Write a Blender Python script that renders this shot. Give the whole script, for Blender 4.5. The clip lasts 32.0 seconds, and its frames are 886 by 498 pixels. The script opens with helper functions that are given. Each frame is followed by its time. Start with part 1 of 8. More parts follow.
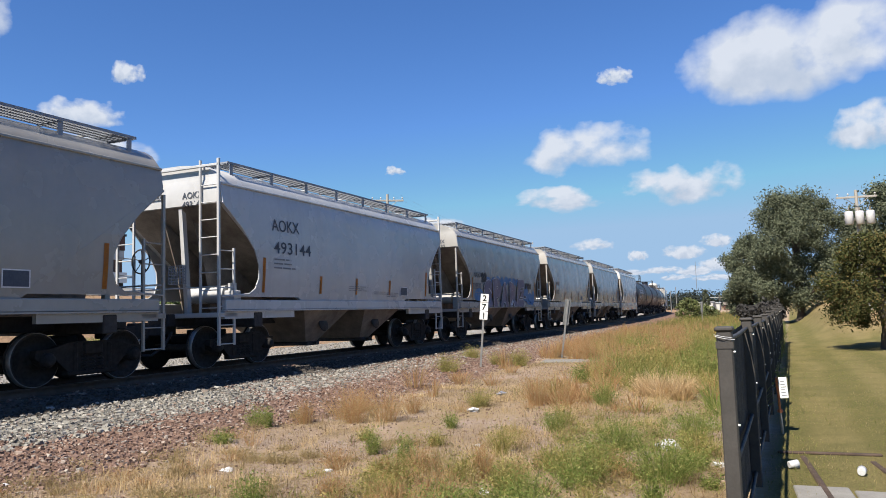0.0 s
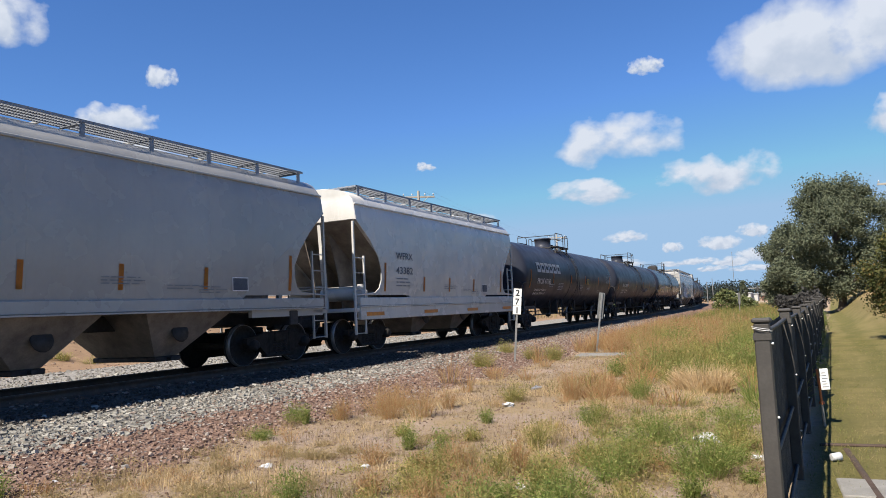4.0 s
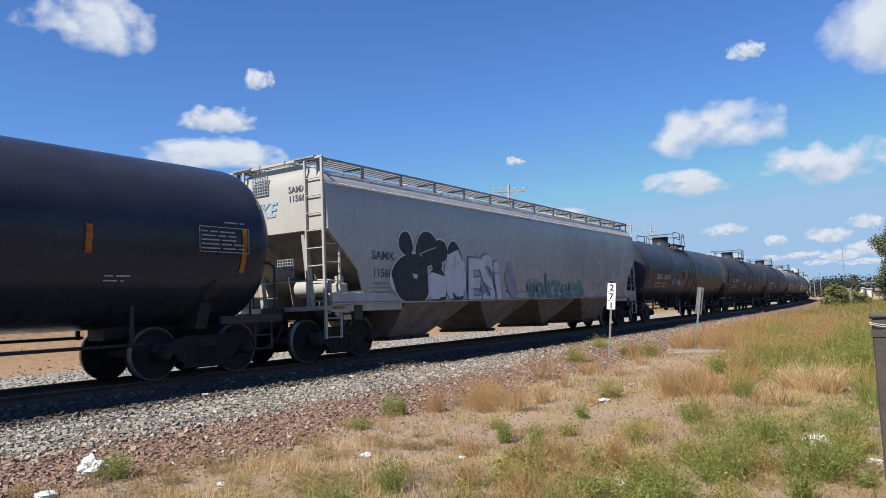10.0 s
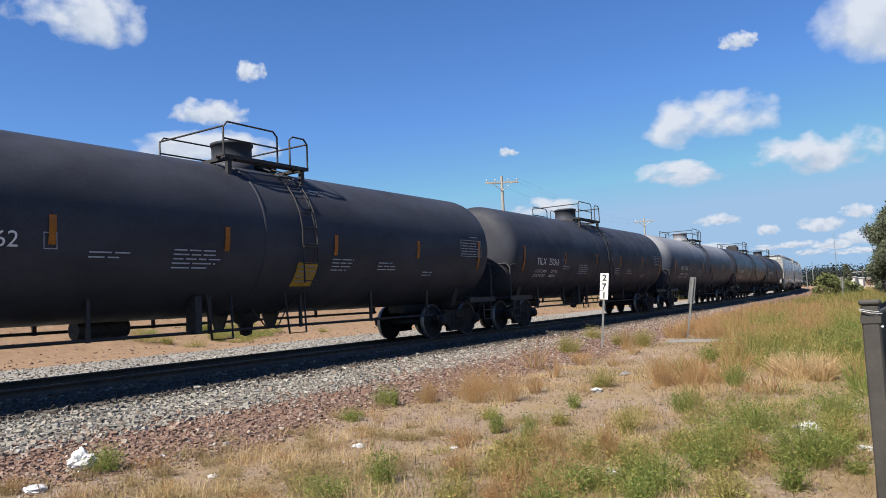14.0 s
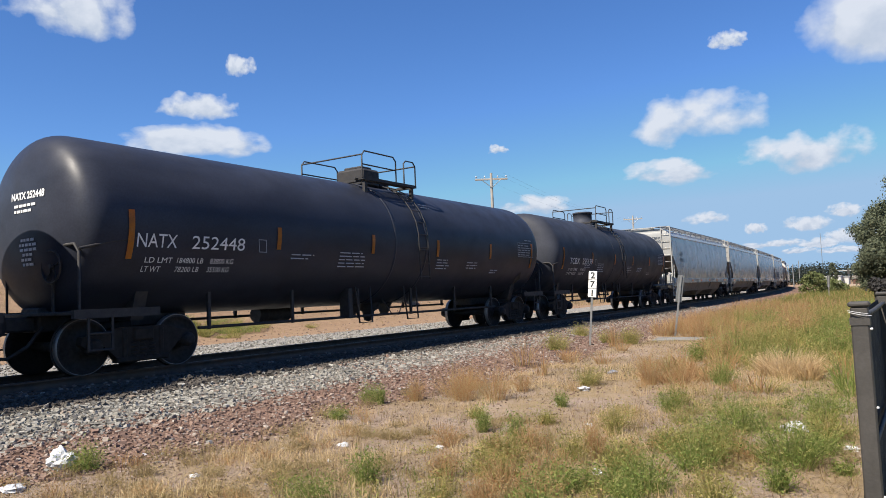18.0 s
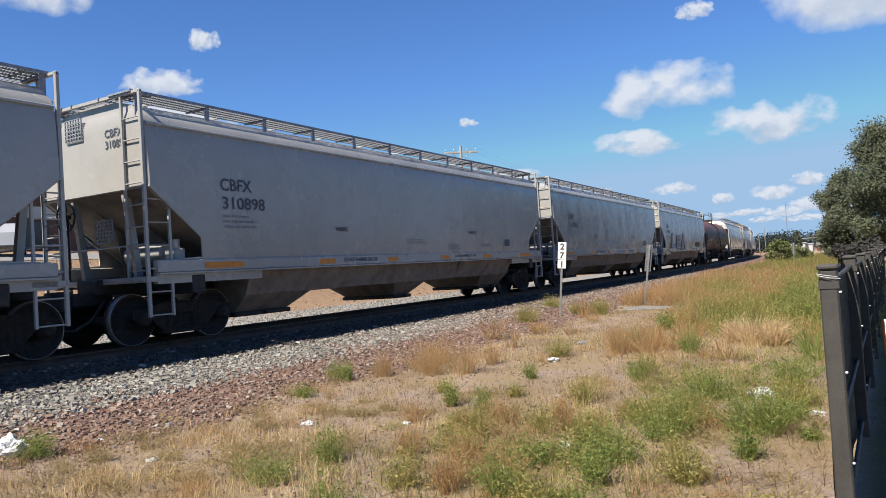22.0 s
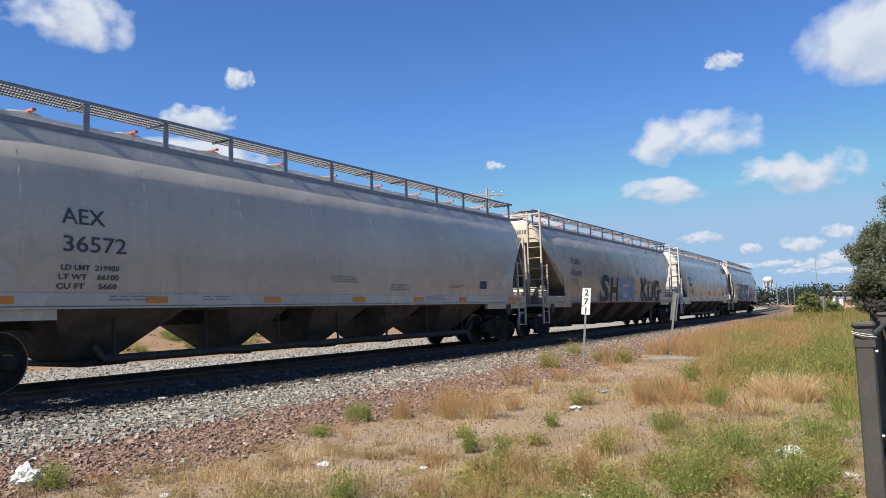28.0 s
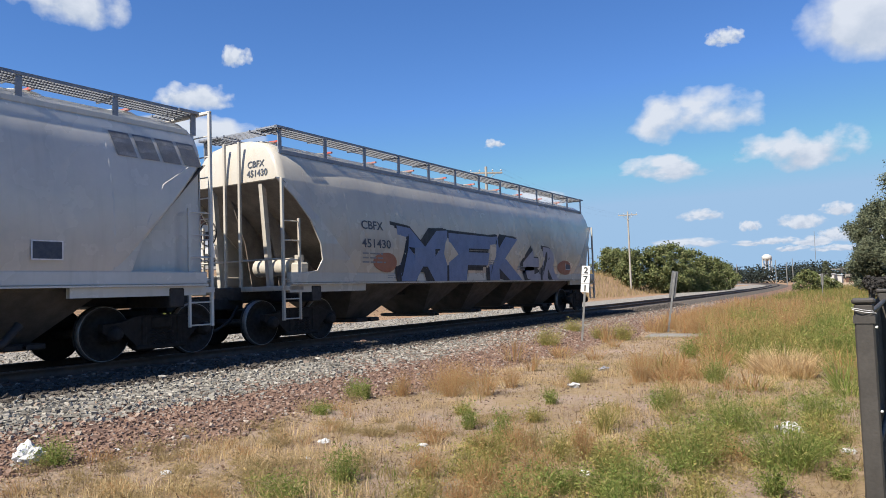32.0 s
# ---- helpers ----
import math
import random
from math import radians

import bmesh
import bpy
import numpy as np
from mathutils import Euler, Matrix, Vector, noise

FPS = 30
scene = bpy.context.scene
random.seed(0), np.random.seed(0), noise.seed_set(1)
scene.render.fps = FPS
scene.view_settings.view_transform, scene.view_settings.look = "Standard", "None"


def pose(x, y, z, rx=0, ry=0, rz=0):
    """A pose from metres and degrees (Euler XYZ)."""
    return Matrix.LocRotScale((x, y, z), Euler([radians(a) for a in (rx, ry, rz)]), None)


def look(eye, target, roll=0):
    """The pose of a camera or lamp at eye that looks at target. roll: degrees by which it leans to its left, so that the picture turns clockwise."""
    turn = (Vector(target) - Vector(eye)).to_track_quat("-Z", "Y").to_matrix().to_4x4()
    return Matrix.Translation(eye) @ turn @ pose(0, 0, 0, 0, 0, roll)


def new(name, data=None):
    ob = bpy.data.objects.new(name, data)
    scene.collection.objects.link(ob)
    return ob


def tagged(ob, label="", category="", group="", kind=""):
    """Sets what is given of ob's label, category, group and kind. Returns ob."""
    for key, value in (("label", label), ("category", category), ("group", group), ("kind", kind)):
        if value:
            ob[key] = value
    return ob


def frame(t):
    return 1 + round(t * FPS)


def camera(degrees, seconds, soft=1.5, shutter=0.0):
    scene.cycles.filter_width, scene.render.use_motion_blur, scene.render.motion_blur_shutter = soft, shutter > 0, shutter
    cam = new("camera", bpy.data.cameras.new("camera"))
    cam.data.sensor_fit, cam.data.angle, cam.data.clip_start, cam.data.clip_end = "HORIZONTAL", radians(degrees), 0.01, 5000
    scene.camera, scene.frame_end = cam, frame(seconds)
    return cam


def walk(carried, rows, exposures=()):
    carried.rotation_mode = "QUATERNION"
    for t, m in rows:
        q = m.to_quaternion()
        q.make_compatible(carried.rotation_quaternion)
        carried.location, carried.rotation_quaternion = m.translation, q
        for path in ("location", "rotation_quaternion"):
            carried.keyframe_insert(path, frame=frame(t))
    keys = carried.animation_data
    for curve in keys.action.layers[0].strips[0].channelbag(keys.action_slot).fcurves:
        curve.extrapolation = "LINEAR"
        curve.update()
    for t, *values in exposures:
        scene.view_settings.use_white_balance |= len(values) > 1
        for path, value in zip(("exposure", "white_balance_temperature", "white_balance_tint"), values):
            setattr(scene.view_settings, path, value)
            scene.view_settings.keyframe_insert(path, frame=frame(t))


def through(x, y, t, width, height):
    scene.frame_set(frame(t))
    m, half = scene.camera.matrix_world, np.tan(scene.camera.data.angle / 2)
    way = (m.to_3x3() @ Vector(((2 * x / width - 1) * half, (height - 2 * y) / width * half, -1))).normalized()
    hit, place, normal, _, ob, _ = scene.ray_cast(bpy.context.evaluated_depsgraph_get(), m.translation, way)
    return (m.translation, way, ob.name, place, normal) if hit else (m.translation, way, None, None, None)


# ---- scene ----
cam = camera(63.0, 32.0, 0.9)
PATH = [
    (0, pose(0.023, -0.046, 1.605, 95.14, 1.79, 24.78)),
    (0.5, pose(0.024, -0.075, 1.604, 94.94, 2.61, 25.26)),
    (1, pose(0.030, -0.065, 1.601, 94.85, 2.92, 25.62)),
    (1.5, pose(0.028, -0.077, 1.595, 93.17, 2.44, 25.73)),
    (2, pose(0.028, -0.062, 1.598, 93.85, 2.03, 26.50)),
    (2.5, pose(0.021, -0.063, 1.603, 94.39, 1.78, 26.89)),
    (3, pose(0.020, -0.069, 1.606, 94.77, 2.26, 27.31)),
    (3.5, pose(0.028, -0.075, 1.609, 95.03, 2.62, 27.34)),
    (5.5, pose(0.035, -0.043, 1.604, 94.01, 2.77, 27.53)),
    (6, pose(0.033, -0.048, 1.607, 94.13, 2.61, 26.58)),
    (6.5, pose(0.028, -0.032, 1.604, 93.01, 2.98, 29.85)),
    (7, pose(0.025, -0.037, 1.597, 93.25, 0.22, 31.46)),
    (7.5, pose(0.012, -0.040, 1.601, 93.62, 1.06, 33.21)),
    (8, pose(0.013, -0.062, 1.597, 93.79, 1.10, 32.99)),
    (8.5, pose(0.004, -0.035, 1.602, 94.09, 1.37, 34.43)),
    (9, pose(0.000, -0.000, 1.600, 94.18, 2.35, 34.61)),
    (9.5, pose(0.006, -0.138, 1.596, 94.51, 2.14, 34.66)),
    (10, pose(0.011, -0.139, 1.602, 94.78, 2.38, 34.51)),
    (10.5, pose(0.017, -0.132, 1.600, 94.50, 2.52, 33.43)),
    (11, pose(0.013, -0.095, 1.596, 94.02, 2.47, 32.75)),
    (11.5, pose(0.006, -0.031, 1.602, 94.40, 1.66, 33.54)),
    (12, pose(0.002, -0.018, 1.602, 93.91, 1.95, 33.87)),
    (12.5, pose(0.013, -0.082, 1.595, 94.01, 2.09, 34.56)),
    (13, pose(0.003, -0.033, 1.597, 94.07, 2.12, 34.63)),
    (13.5, pose(-0.000, -0.030, 1.601, 94.17, 1.99, 34.84)),
    (14, pose(0.018, -0.091, 1.588, 94.10, 2.76, 34.05)),
    (14.5, pose(0.023, -0.052, 1.598, 93.91, 3.55, 33.87)),
    (16.5, pose(-0.009, -0.006, 1.611, 93.41, 2.55, 32.84)),
    (17, pose(-0.000, -0.036, 1.604, 93.27, 2.18, 32.39)),
    (17.5, pose(0.001, -0.031, 1.604, 93.33, 1.89, 32.28)),
    (18, pose(-0.005, -0.012, 1.605, 93.77, 2.47, 33.18)),
    (18.5, pose(-0.011, 0.000, 1.605, 92.91, 1.99, 33.33)),
    (19, pose(-0.004, 0.004, 1.601, 93.20, 1.75, 33.24)),
    (19.5, pose(-0.018, 0.005, 1.593, 93.41, 1.89, 33.42)),
    (20, pose(-0.032, 0.017, 1.596, 93.85, 2.79, 32.20)),
    (20.5, pose(-0.062, 0.037, 1.596, 94.91, 2.45, 31.68)),
    (21, pose(-0.029, 0.052, 1.573, 93.62, 3.36, 31.73)),
    (21.5, pose(-0.011, 0.177, 1.570, 93.20, 2.94, 32.17)),
    (22, pose(-0.045, 0.218, 1.580, 91.65, 3.64, 31.01)),
    (22.5, pose(-0.047, 0.244, 1.583, 93.41, 3.93, 29.94)),
    (23, pose(-0.068, 0.279, 1.596, 94.08, 3.41, 30.91)),
    (23.5, pose(-0.059, 0.285, 1.597, 93.41, 1.53, 30.48)),
    (24, pose(-0.046, 0.260, 1.586, 94.28, 2.11, 30.07)),
    (24.5, pose(-0.038, 0.289, 1.594, 94.31, 1.91, 31.44)),
    (26.5, pose(-0.057, 0.285, 1.598, 95.15, 2.01, 33.70)),
    (27, pose(-0.056, 0.248, 1.597, 95.29, 1.91, 33.34)),
    (27.5, pose(-0.057, 0.245, 1.587, 94.91, 1.99, 32.67)),
    (28, pose(-0.067, 0.247, 1.594, 94.99, 1.70, 32.78)),
    (28.5, pose(-0.089, 0.296, 1.607, 94.87, 1.13, 32.04)),
    (29, pose(-0.070, 0.299, 1.609, 94.58, 1.05, 30.72)),
    (29.5, pose(-0.075, 0.290, 1.604, 94.02, 1.25, 31.29)),
    (30, pose(-0.067, 0.266, 1.596, 93.70, 1.23, 30.52)),
    (30.5, pose(-0.068, 0.270, 1.597, 93.95, 1.57, 30.31)),
    (31, pose(-0.067, 0.280, 1.598, 93.68, 2.06, 30.27)),
    (31.5, pose(-0.071, 0.263, 1.588, 93.32, 1.79, 31.05)),
    (32, pose(-0.077, 0.270, 1.588, 93.28, 1.84, 32.74)),
]
walk(cam, PATH)

# ---- plan: one circular track, nearest point abeam of the camera ----
NEAR = 11.38          # camera to the near rail
RC = 1209.15          # radius of the near rail
ZR = 0.586            # top of rail
HALF = 0.7525         # half the distance between rail centres


def on_track(s, lat=0.0, z=0.0):
    """A place s metres along the near rail, lat metres towards the camera from it."""
    a, r = s / RC, RC + lat
    return Vector((-NEAR - RC + r * math.cos(a), r * math.sin(a), z))


# ---- world, sun ----
SUN_DIR = Vector((-0.215, -1.0, 1.2)).normalized()
world = bpy.data.worlds.new("sky")
scene.world = world
world.use_nodes = True
wt = world.node_tree
wt.nodes.clear()
sky = wt.nodes.new("ShaderNodeTexSky")
sky.sky_type = "NISHITA"
sky.sun_disc = False
sky.sun_elevation = math.asin(SUN_DIR.z)
sky.sun_rotation = math.atan2(SUN_DIR.x, SUN_DIR.y)
sky.air_density, sky.dust_density, sky.ozone_density = 1.0, 0.0, 4.0
hsv = wt.nodes.new("ShaderNodeHueSaturation")
hsv.inputs["Saturation"].default_value = 1.13
hsv.inputs["Hue"].default_value = 0.506
bg = wt.nodes.new("ShaderNodeBackground")
bg.inputs["Strength"].default_value = 0.067
wo = wt.nodes.new("ShaderNodeOutputWorld")
wt.links.new(sky.outputs[0], hsv.inputs["Color"])
tint = wt.nodes.new("ShaderNodeMix")
tint.data_type, tint.blend_type = "RGBA", "MULTIPLY"
tint.inputs[0].default_value, tint.inputs[7].default_value = 1.0, (0.77, 0.95, 1.15, 1)
wt.links.new(hsv.outputs[0], tint.inputs[6])
# keep the haze over the horizon pale blue and no brighter than the air is
sep_sky, com_sky = wt.nodes.new("ShaderNodeSeparateColor"), wt.nodes.new("ShaderNodeCombineColor")


def sky_math(op, a, b):
    n = wt.nodes.new("ShaderNodeMath")
    n.operation = op
    for sock, v in zip(n.inputs, (a, b)):
        if isinstance(v, (int, float)):
            sock.default_value = v
        else:
            wt.links.new(v, sock)
    return n.outputs[0]


wt.links.new(tint.outputs[2], sep_sky.inputs[0])
green_sky = sky_math("MINIMUM", sep_sky.outputs[1], 4.15)
wt.links.new(sky_math("MINIMUM", sep_sky.outputs[0], sky_math("MULTIPLY", green_sky, 0.645)), com_sky.inputs[0])
wt.links.new(green_sky, com_sky.inputs[1])
wt.links.new(sky_math("MAXIMUM", sky_math("MINIMUM", sep_sky.outputs[2], 6.05), sky_math("MULTIPLY", green_sky, 1.26)), com_sky.inputs[2])
wt.links.new(com_sky.outputs[0], bg.inputs[0])
wt.links.new(bg.outputs[0], wo.inputs[0])

sun = new("sun", bpy.data.lights.new("sun", "SUN"))
sun.data.energy, sun.data.angle, sun.data.color = 5.0, radians(0.55), (1.0, 0.91, 0.78)
sun.matrix_world = look(SUN_DIR * 50, (0, 0, 0))
scene.view_settings.exposure = 0.95


# ---- materials ----
def nodes_of(name):
    m = bpy.data.materials.new(name)
    m.use_nodes = True
    t = m.node_tree
    return m, t, t.nodes["Principled BSDF"]


def link(t, a, b):
    t.links.new(a, b)


def noise_node(t, coord, scale, detail=4.0, rough=0.55, stretch=None):
    n = t.nodes.new("ShaderNodeTexNoise")
    n.inputs["Scale"].default_value, n.inputs["Detail"].default_value, n.inputs["Roughness"].default_value = scale, detail, rough
    if stretch:
        mp = t.nodes.new("ShaderNodeMapping")
        mp.inputs["Scale"].default_value = stretch
        link(t, coord, mp.inputs[0])
        coord = mp.outputs[0]
    link(t, coord, n.inputs["Vector"])
    return n.outputs["Fac"]


def ramp(t, fac, stops):
    r = t.nodes.new("ShaderNodeValToRGB")
    e = r.color_ramp.elements
    while len(e) < len(stops):
        e.new(0.5)
    for el, (p, c) in zip(e, stops):
        el.position, el.color = p, (*c, 1) if len(c) == 3 else c
    link(t, fac, r.inputs[0])
    return r.outputs[0]


def mix(t, fac, a, b, mode="MIX"):
    n = t.nodes.new("ShaderNodeMix")
    n.data_type, n.blend_type = "RGBA", mode
    for sock, v in ((n.inputs[0], fac), (n.inputs[6], a), (n.inputs[7], b)):
        if isinstance(v, (int, float)):
            sock.default_value = v
        elif isinstance(v, tuple):
            sock.default_value = (*v, 1)
        else:
            link(t, v, sock)
    return n.outputs[2]


def surf(name, base, other=None, scale=3.0, rough=0.6, metal=0.0, bump=0.15, bscale=60.0, stretch=None, streak=None, spec=0.5, grain=0.22):
    """Paint or metal: two tones at a large scale, fine grain, optional run-down streaks (colour, amount)."""
    m, t, b = nodes_of(name)
    co = t.nodes.new("ShaderNodeTexCoord").outputs["Object"]
    other = other or tuple(0.75 * c for c in base)
    col = mix(t, ramp(t, noise_node(t, co, scale, 5, 0.6, stretch), [(0.35, (0, 0, 0)), (0.68, (1, 1, 1))]), base, other)
    if streak:
        s = noise_node(t, co, 1.0, 6, 0.65, (2.5, 5.0, 0.35))
        col = mix(t, ramp(t, s, [(0.52, (0, 0, 0)), (0.78, (streak[1],) * 3)]), col, streak[0])
    g = noise_node(t, co, bscale, 3)
    col = mix(t, grain, col, ramp(t, g, [(0.3, (0.25, 0.25, 0.25)), (0.7, (0.75, 0.75, 0.75))]), "OVERLAY")
    link(t, col, b.inputs["Base Color"])
    link(t, ramp(t, noise_node(t, co, scale * 2.3, 4), [(0.3, (rough * 0.8,) * 3), (0.7, (min(1, rough * 1.2),) * 3)]), b.inputs["Roughness"])
    b.inputs["Metallic"].default_value = metal
    b.inputs["Specular IOR Level"].default_value = spec
    if bump:
        bp = t.nodes.new("ShaderNodeBump")
        bp.inputs["Strength"].default_value, bp.inputs["Distance"].default_value = bump, 0.01
        link(t, g, bp.inputs["Height"])
        link(t, bp.outputs[0], b.inputs["Normal"])
    return m


def island(name, stops, rough=0.8, scale=3.0, spec=0.3, through=0.0):
    """For leaves, blades and stones: a tone for each island, shifted by a slow noise over the ground."""
    m, t, b = nodes_of(name)
    rnd = t.nodes.new("ShaderNodeNewGeometry").outputs["Random Per Island"]
    co = t.nodes.new("ShaderNodeTexCoord").outputs["Object"]
    col = ramp(t, rnd, stops)
    g = noise_node(t, co, scale, 3)
    col = mix(t, 0.45, col, ramp(t, g, [(0.3, (0.3, 0.3, 0.3)), (0.7, (0.7, 0.7, 0.7))]), "OVERLAY")
    link(t, col, b.inputs["Base Color"])
    b.inputs["Roughness"].default_value = rough
    b.inputs["Specular IOR Level"].default_value = spec
    if through:
        tr = t.nodes.new("ShaderNodeBsdfTranslucent")
        link(t, col, tr.inputs[0])
        mx = t.nodes.new("ShaderNodeMixShader")
        mx.inputs[0].default_value = through
        out = t.nodes["Material Output"]
        link(t, b.outputs[0], mx.inputs[1])
        link(t, tr.outputs[0], mx.inputs[2])
        link(t, mx.outputs[0], out.inputs[0])
    return m


WHITE_PAINT = surf("white_paint", (0.78, 0.78, 0.76), (0.66, 0.66, 0.63), 6, 0.5)
STENCIL_WHITE = surf("stencil_white", (0.72, 0.73, 0.74), (0.55, 0.56, 0.58), 12, 0.6)
STENCIL_DARK = surf("stencil_dark", (0.035, 0.045, 0.07), (0.06, 0.07, 0.09), 12, 0.6)
STENCIL_FAINT = surf("stencil_faint", (0.16, 0.17, 0.19), (0.2, 0.21, 0.23), 12, 0.7)
STENCIL_GREY = surf("stencil_grey", (0.38, 0.39, 0.41), (0.26, 0.27, 0.29), 12, 0.7)
ORANGE = surf("orange_reflector", (0.62, 0.22, 0.02), (0.48, 0.17, 0.03), 9, 0.45)
YELLOW = surf("yellow_paint", (0.62, 0.42, 0.06), (0.5, 0.32, 0.05), 9, 0.55)
STEEL_DARK = surf("dark_steel", (0.019, 0.019, 0.021), (0.032, 0.029, 0.028), 5, 0.7, 0.1, 0.3)
TRUCK_STEEL = surf("truck_steel", (0.014, 0.012, 0.011), (0.022, 0.018, 0.015), 5, 0.8, 0.0, 0.3, spec=0.3)
WHEEL_STEEL = surf("wheel_steel", (0.016, 0.013, 0.012), (0.011, 0.01, 0.009), 7, 0.8, 0.0, 0.3)
TREAD = surf("polished_tread", (0.3, 0.29, 0.28), (0.2, 0.19, 0.185), 7, 0.45, 0.7, 0.1)
GRATING = surf("galvanised_grating", (0.26, 0.285, 0.33), (0.19, 0.21, 0.25), 5, 0.6, 0.3, 0.1)
RAIL_HEAD = surf("polished_rail_head", (0.13, 0.125, 0.12), (0.09, 0.085, 0.085), 7, 0.5, 0.7, 0.1)
RAIL_STEEL = surf("rail_steel", (0.12, 0.075, 0.05), (0.07, 0.05, 0.04), 4, 0.7, 0.3, 0.3)


# ---- mesh helpers ----
class Bag:
    """Gathers vertices and faces for one mesh."""

    def __init__(self):
        self.v, self.f, self.smooth = [], [], []

    def add(self, vs, fs, smooth=False):
        n = len(self.v)
        self.v += [tuple(p) for p in vs]
        self.f += [tuple(i + n for i in f) for f in fs]
        self.smooth += [smooth] * len(fs)
        return self

    def box(self, x0, x1, y0, y1, z0, z1, bevel=0.0):
        b = min(bevel, (x1 - x0) / 3, (y1 - y0) / 3, (z1 - z0) / 3)
        if b <= 0:
            vs = [(x, y, z) for z in (z0, z1) for y in (y0, y1) for x in (x0, x1)]
            return self.add(vs, [(0, 2, 3, 1), (4, 5, 7, 6), (0, 1, 5, 4), (2, 6, 7, 3), (0, 4, 6, 2), (1, 3, 7, 5)])
        rings = []
        for z, i in ((z0, b), (z0 + b, 0), (z1 - b, 0), (z1, b)):
            rings.append([(x0 + i + (b if not i else 0), y0 + i, z), (x1 - i - (b if not i else 0), y0 + i, z), (x1 - i, y0 + i + (b if not i else 0), z), (x1 - i, y1 - i - (b if not i else 0), z),
                          (x1 - i - (b if not i else 0), y1 - i, z), (x0 + i + (b if not i else 0), y1 - i, z), (x0 + i, y1 - i - (b if not i else 0), z), (x0 + i, y0 + i + (b if not i else 0), z)])
        return self.loft(rings, True, True)

    def loft(self, rings, cap0=False, cap1=False, smooth=False):
        n = len(rings[0])
        vs = [p for r in rings for p in r]
        fs = [(k * n + i, k * n + (i + 1) % n, (k + 1) * n + (i + 1) % n, (k + 1) * n + i) for k in range(len(rings) - 1) for i in range(n)]
        self.add(vs, fs, smooth)
        if cap0:
            self.add(rings[0], [tuple(reversed(range(n)))])
        if cap1:
            self.add(rings[-1], [tuple(range(n))])
        return self

    def cyl(self, a, b, r, seg=8, r2=None, caps=True, smooth=True):
        a, b = Vector(a), Vector(b)
        d = (b - a).normalized()
        u = d.orthogonal().normalized()
        w = d.cross(u)
        r2 = r if r2 is None else r2
        ring = lambda c, q: [c + (u * math.cos(k * math.tau / seg) + w * math.sin(k * math.tau / seg)) * q for k in range(seg)]
        return self.loft([ring(a, r), ring(b, r2)], caps, caps, smooth)

    def tube(self, pts, r, seg=6):
        pts = [Vector(p) for p in pts]
        rings = []
        u = None
        for i, p in enumerate(pts):
            d = (pts[min(i + 1, len(pts) - 1)] - pts[max(i - 1, 0)]).normalized()
            u = (d.orthogonal() if u is None else u - d * u.dot(d)).normalized()
            w = d.cross(u)
            rings.append([p + (u * math.cos(k * math.tau / seg) + w * math.sin(k * math.tau / seg)) * r for k in range(seg)])
        return self.loft(rings, True, True, True)

    def lathe(self, axis_pts, centre, along, seg=24, smooth=True):
        """axis_pts: (distance along, radius); a body of revolution about a line through centre."""
        c, d = Vector(centre), Vector(along).normalized()
        u = d.orthogonal().normalized()
        w = d.cross(u)
        rings = [[c + d * q + (u * math.cos(k * math.tau / seg) + w * math.sin(k * math.tau / seg)) * r for k in range(seg)] for q, r in axis_pts]
        return self.loft(rings, True, True, smooth)

    def mesh(self, name, mat):
        me = bpy.data.meshes.new(name)
        me.from_pydata(self.v, [], self.f)
        me.polygons.foreach_set("use_smooth", self.smooth)
        me.materials.append(mat)
        me.update()
        return me


def crisp(ob, degrees=28.0):
    """Smooth shading with the sharp edges kept."""
    ob.data.shade_smooth()
    ob.data.set_sharp_from_angle(angle=radians(degrees))
    return ob


def part(name, bag, mat, parent=None, label="", at=None):
    """Links a bag (or a ready mesh) as one mesh object under a thing or a part."""
    ob = new(name, bag if isinstance(bag, bpy.types.Mesh) else bag.mesh(name, mat))
    if parent:
        ob.parent = parent
    if at is not None:
        ob.matrix_local = at
    if label:
        tagged(ob, label)
    return ob


def raw(name, verts, faces, mat, smooth=False):
    """A mesh from numpy arrays."""
    me = bpy.data.meshes.new(name)
    me.vertices.add(len(verts))
    me.vertices.foreach_set("co", np.asarray(verts, "f").ravel())
    faces = np.asarray(faces, "i")
    n, k = faces.shape
    me.loops.add(n * k)
    me.loops.foreach_set("vertex_index", faces.ravel())
    me.polygons.add(n)
    me.polygons.foreach_set("loop_start", np.arange(0, n * k, k, dtype="i"))
    me.polygons.foreach_set("loop_total", np.full(n, k, "i"))
    me.polygons.foreach_set("use_smooth", np.full(n, smooth))
    me.materials.append(mat)
    me.update(calc_edges=True)
    me.validate()
    return me


TEXTS = {}


def text_mesh(words, size, mat, fat=0.0, wide=1.0, lean=0.0):
    """Flat lettering in the built-in font, in the y-z plane, facing +x, starting at 0."""
    key = (words, size, mat.name, fat, wide, lean)
    if key not in TEXTS:
        cu = bpy.data.curves.new("lettering", "FONT")
        cu.body, cu.size, cu.offset, cu.shear, cu.resolution_u = words, size / 0.7, fat, lean, 3
        ob = bpy.data.objects.new("lettering", cu)
        me = bpy.data.meshes.new_from_object(ob)
        bpy.data.objects.remove(ob)
        for v in me.vertices:
            v.co = Vector((0, v.co.x * wide, v.co.y))
        me.materials.clear()
        me.materials.append(mat)
        TEXTS[key] = me
    return TEXTS[key]


def lay_on(me, y, z, depth, name):
    """A copy of a flat mesh laid on a curved side: depth(z) gives the side's x."""
    me = me.copy()
    me.name = name
    for v in me.vertices:
        v.co = Vector((depth(v.co.z + z), v.co.y + y, v.co.z + z))
    return me


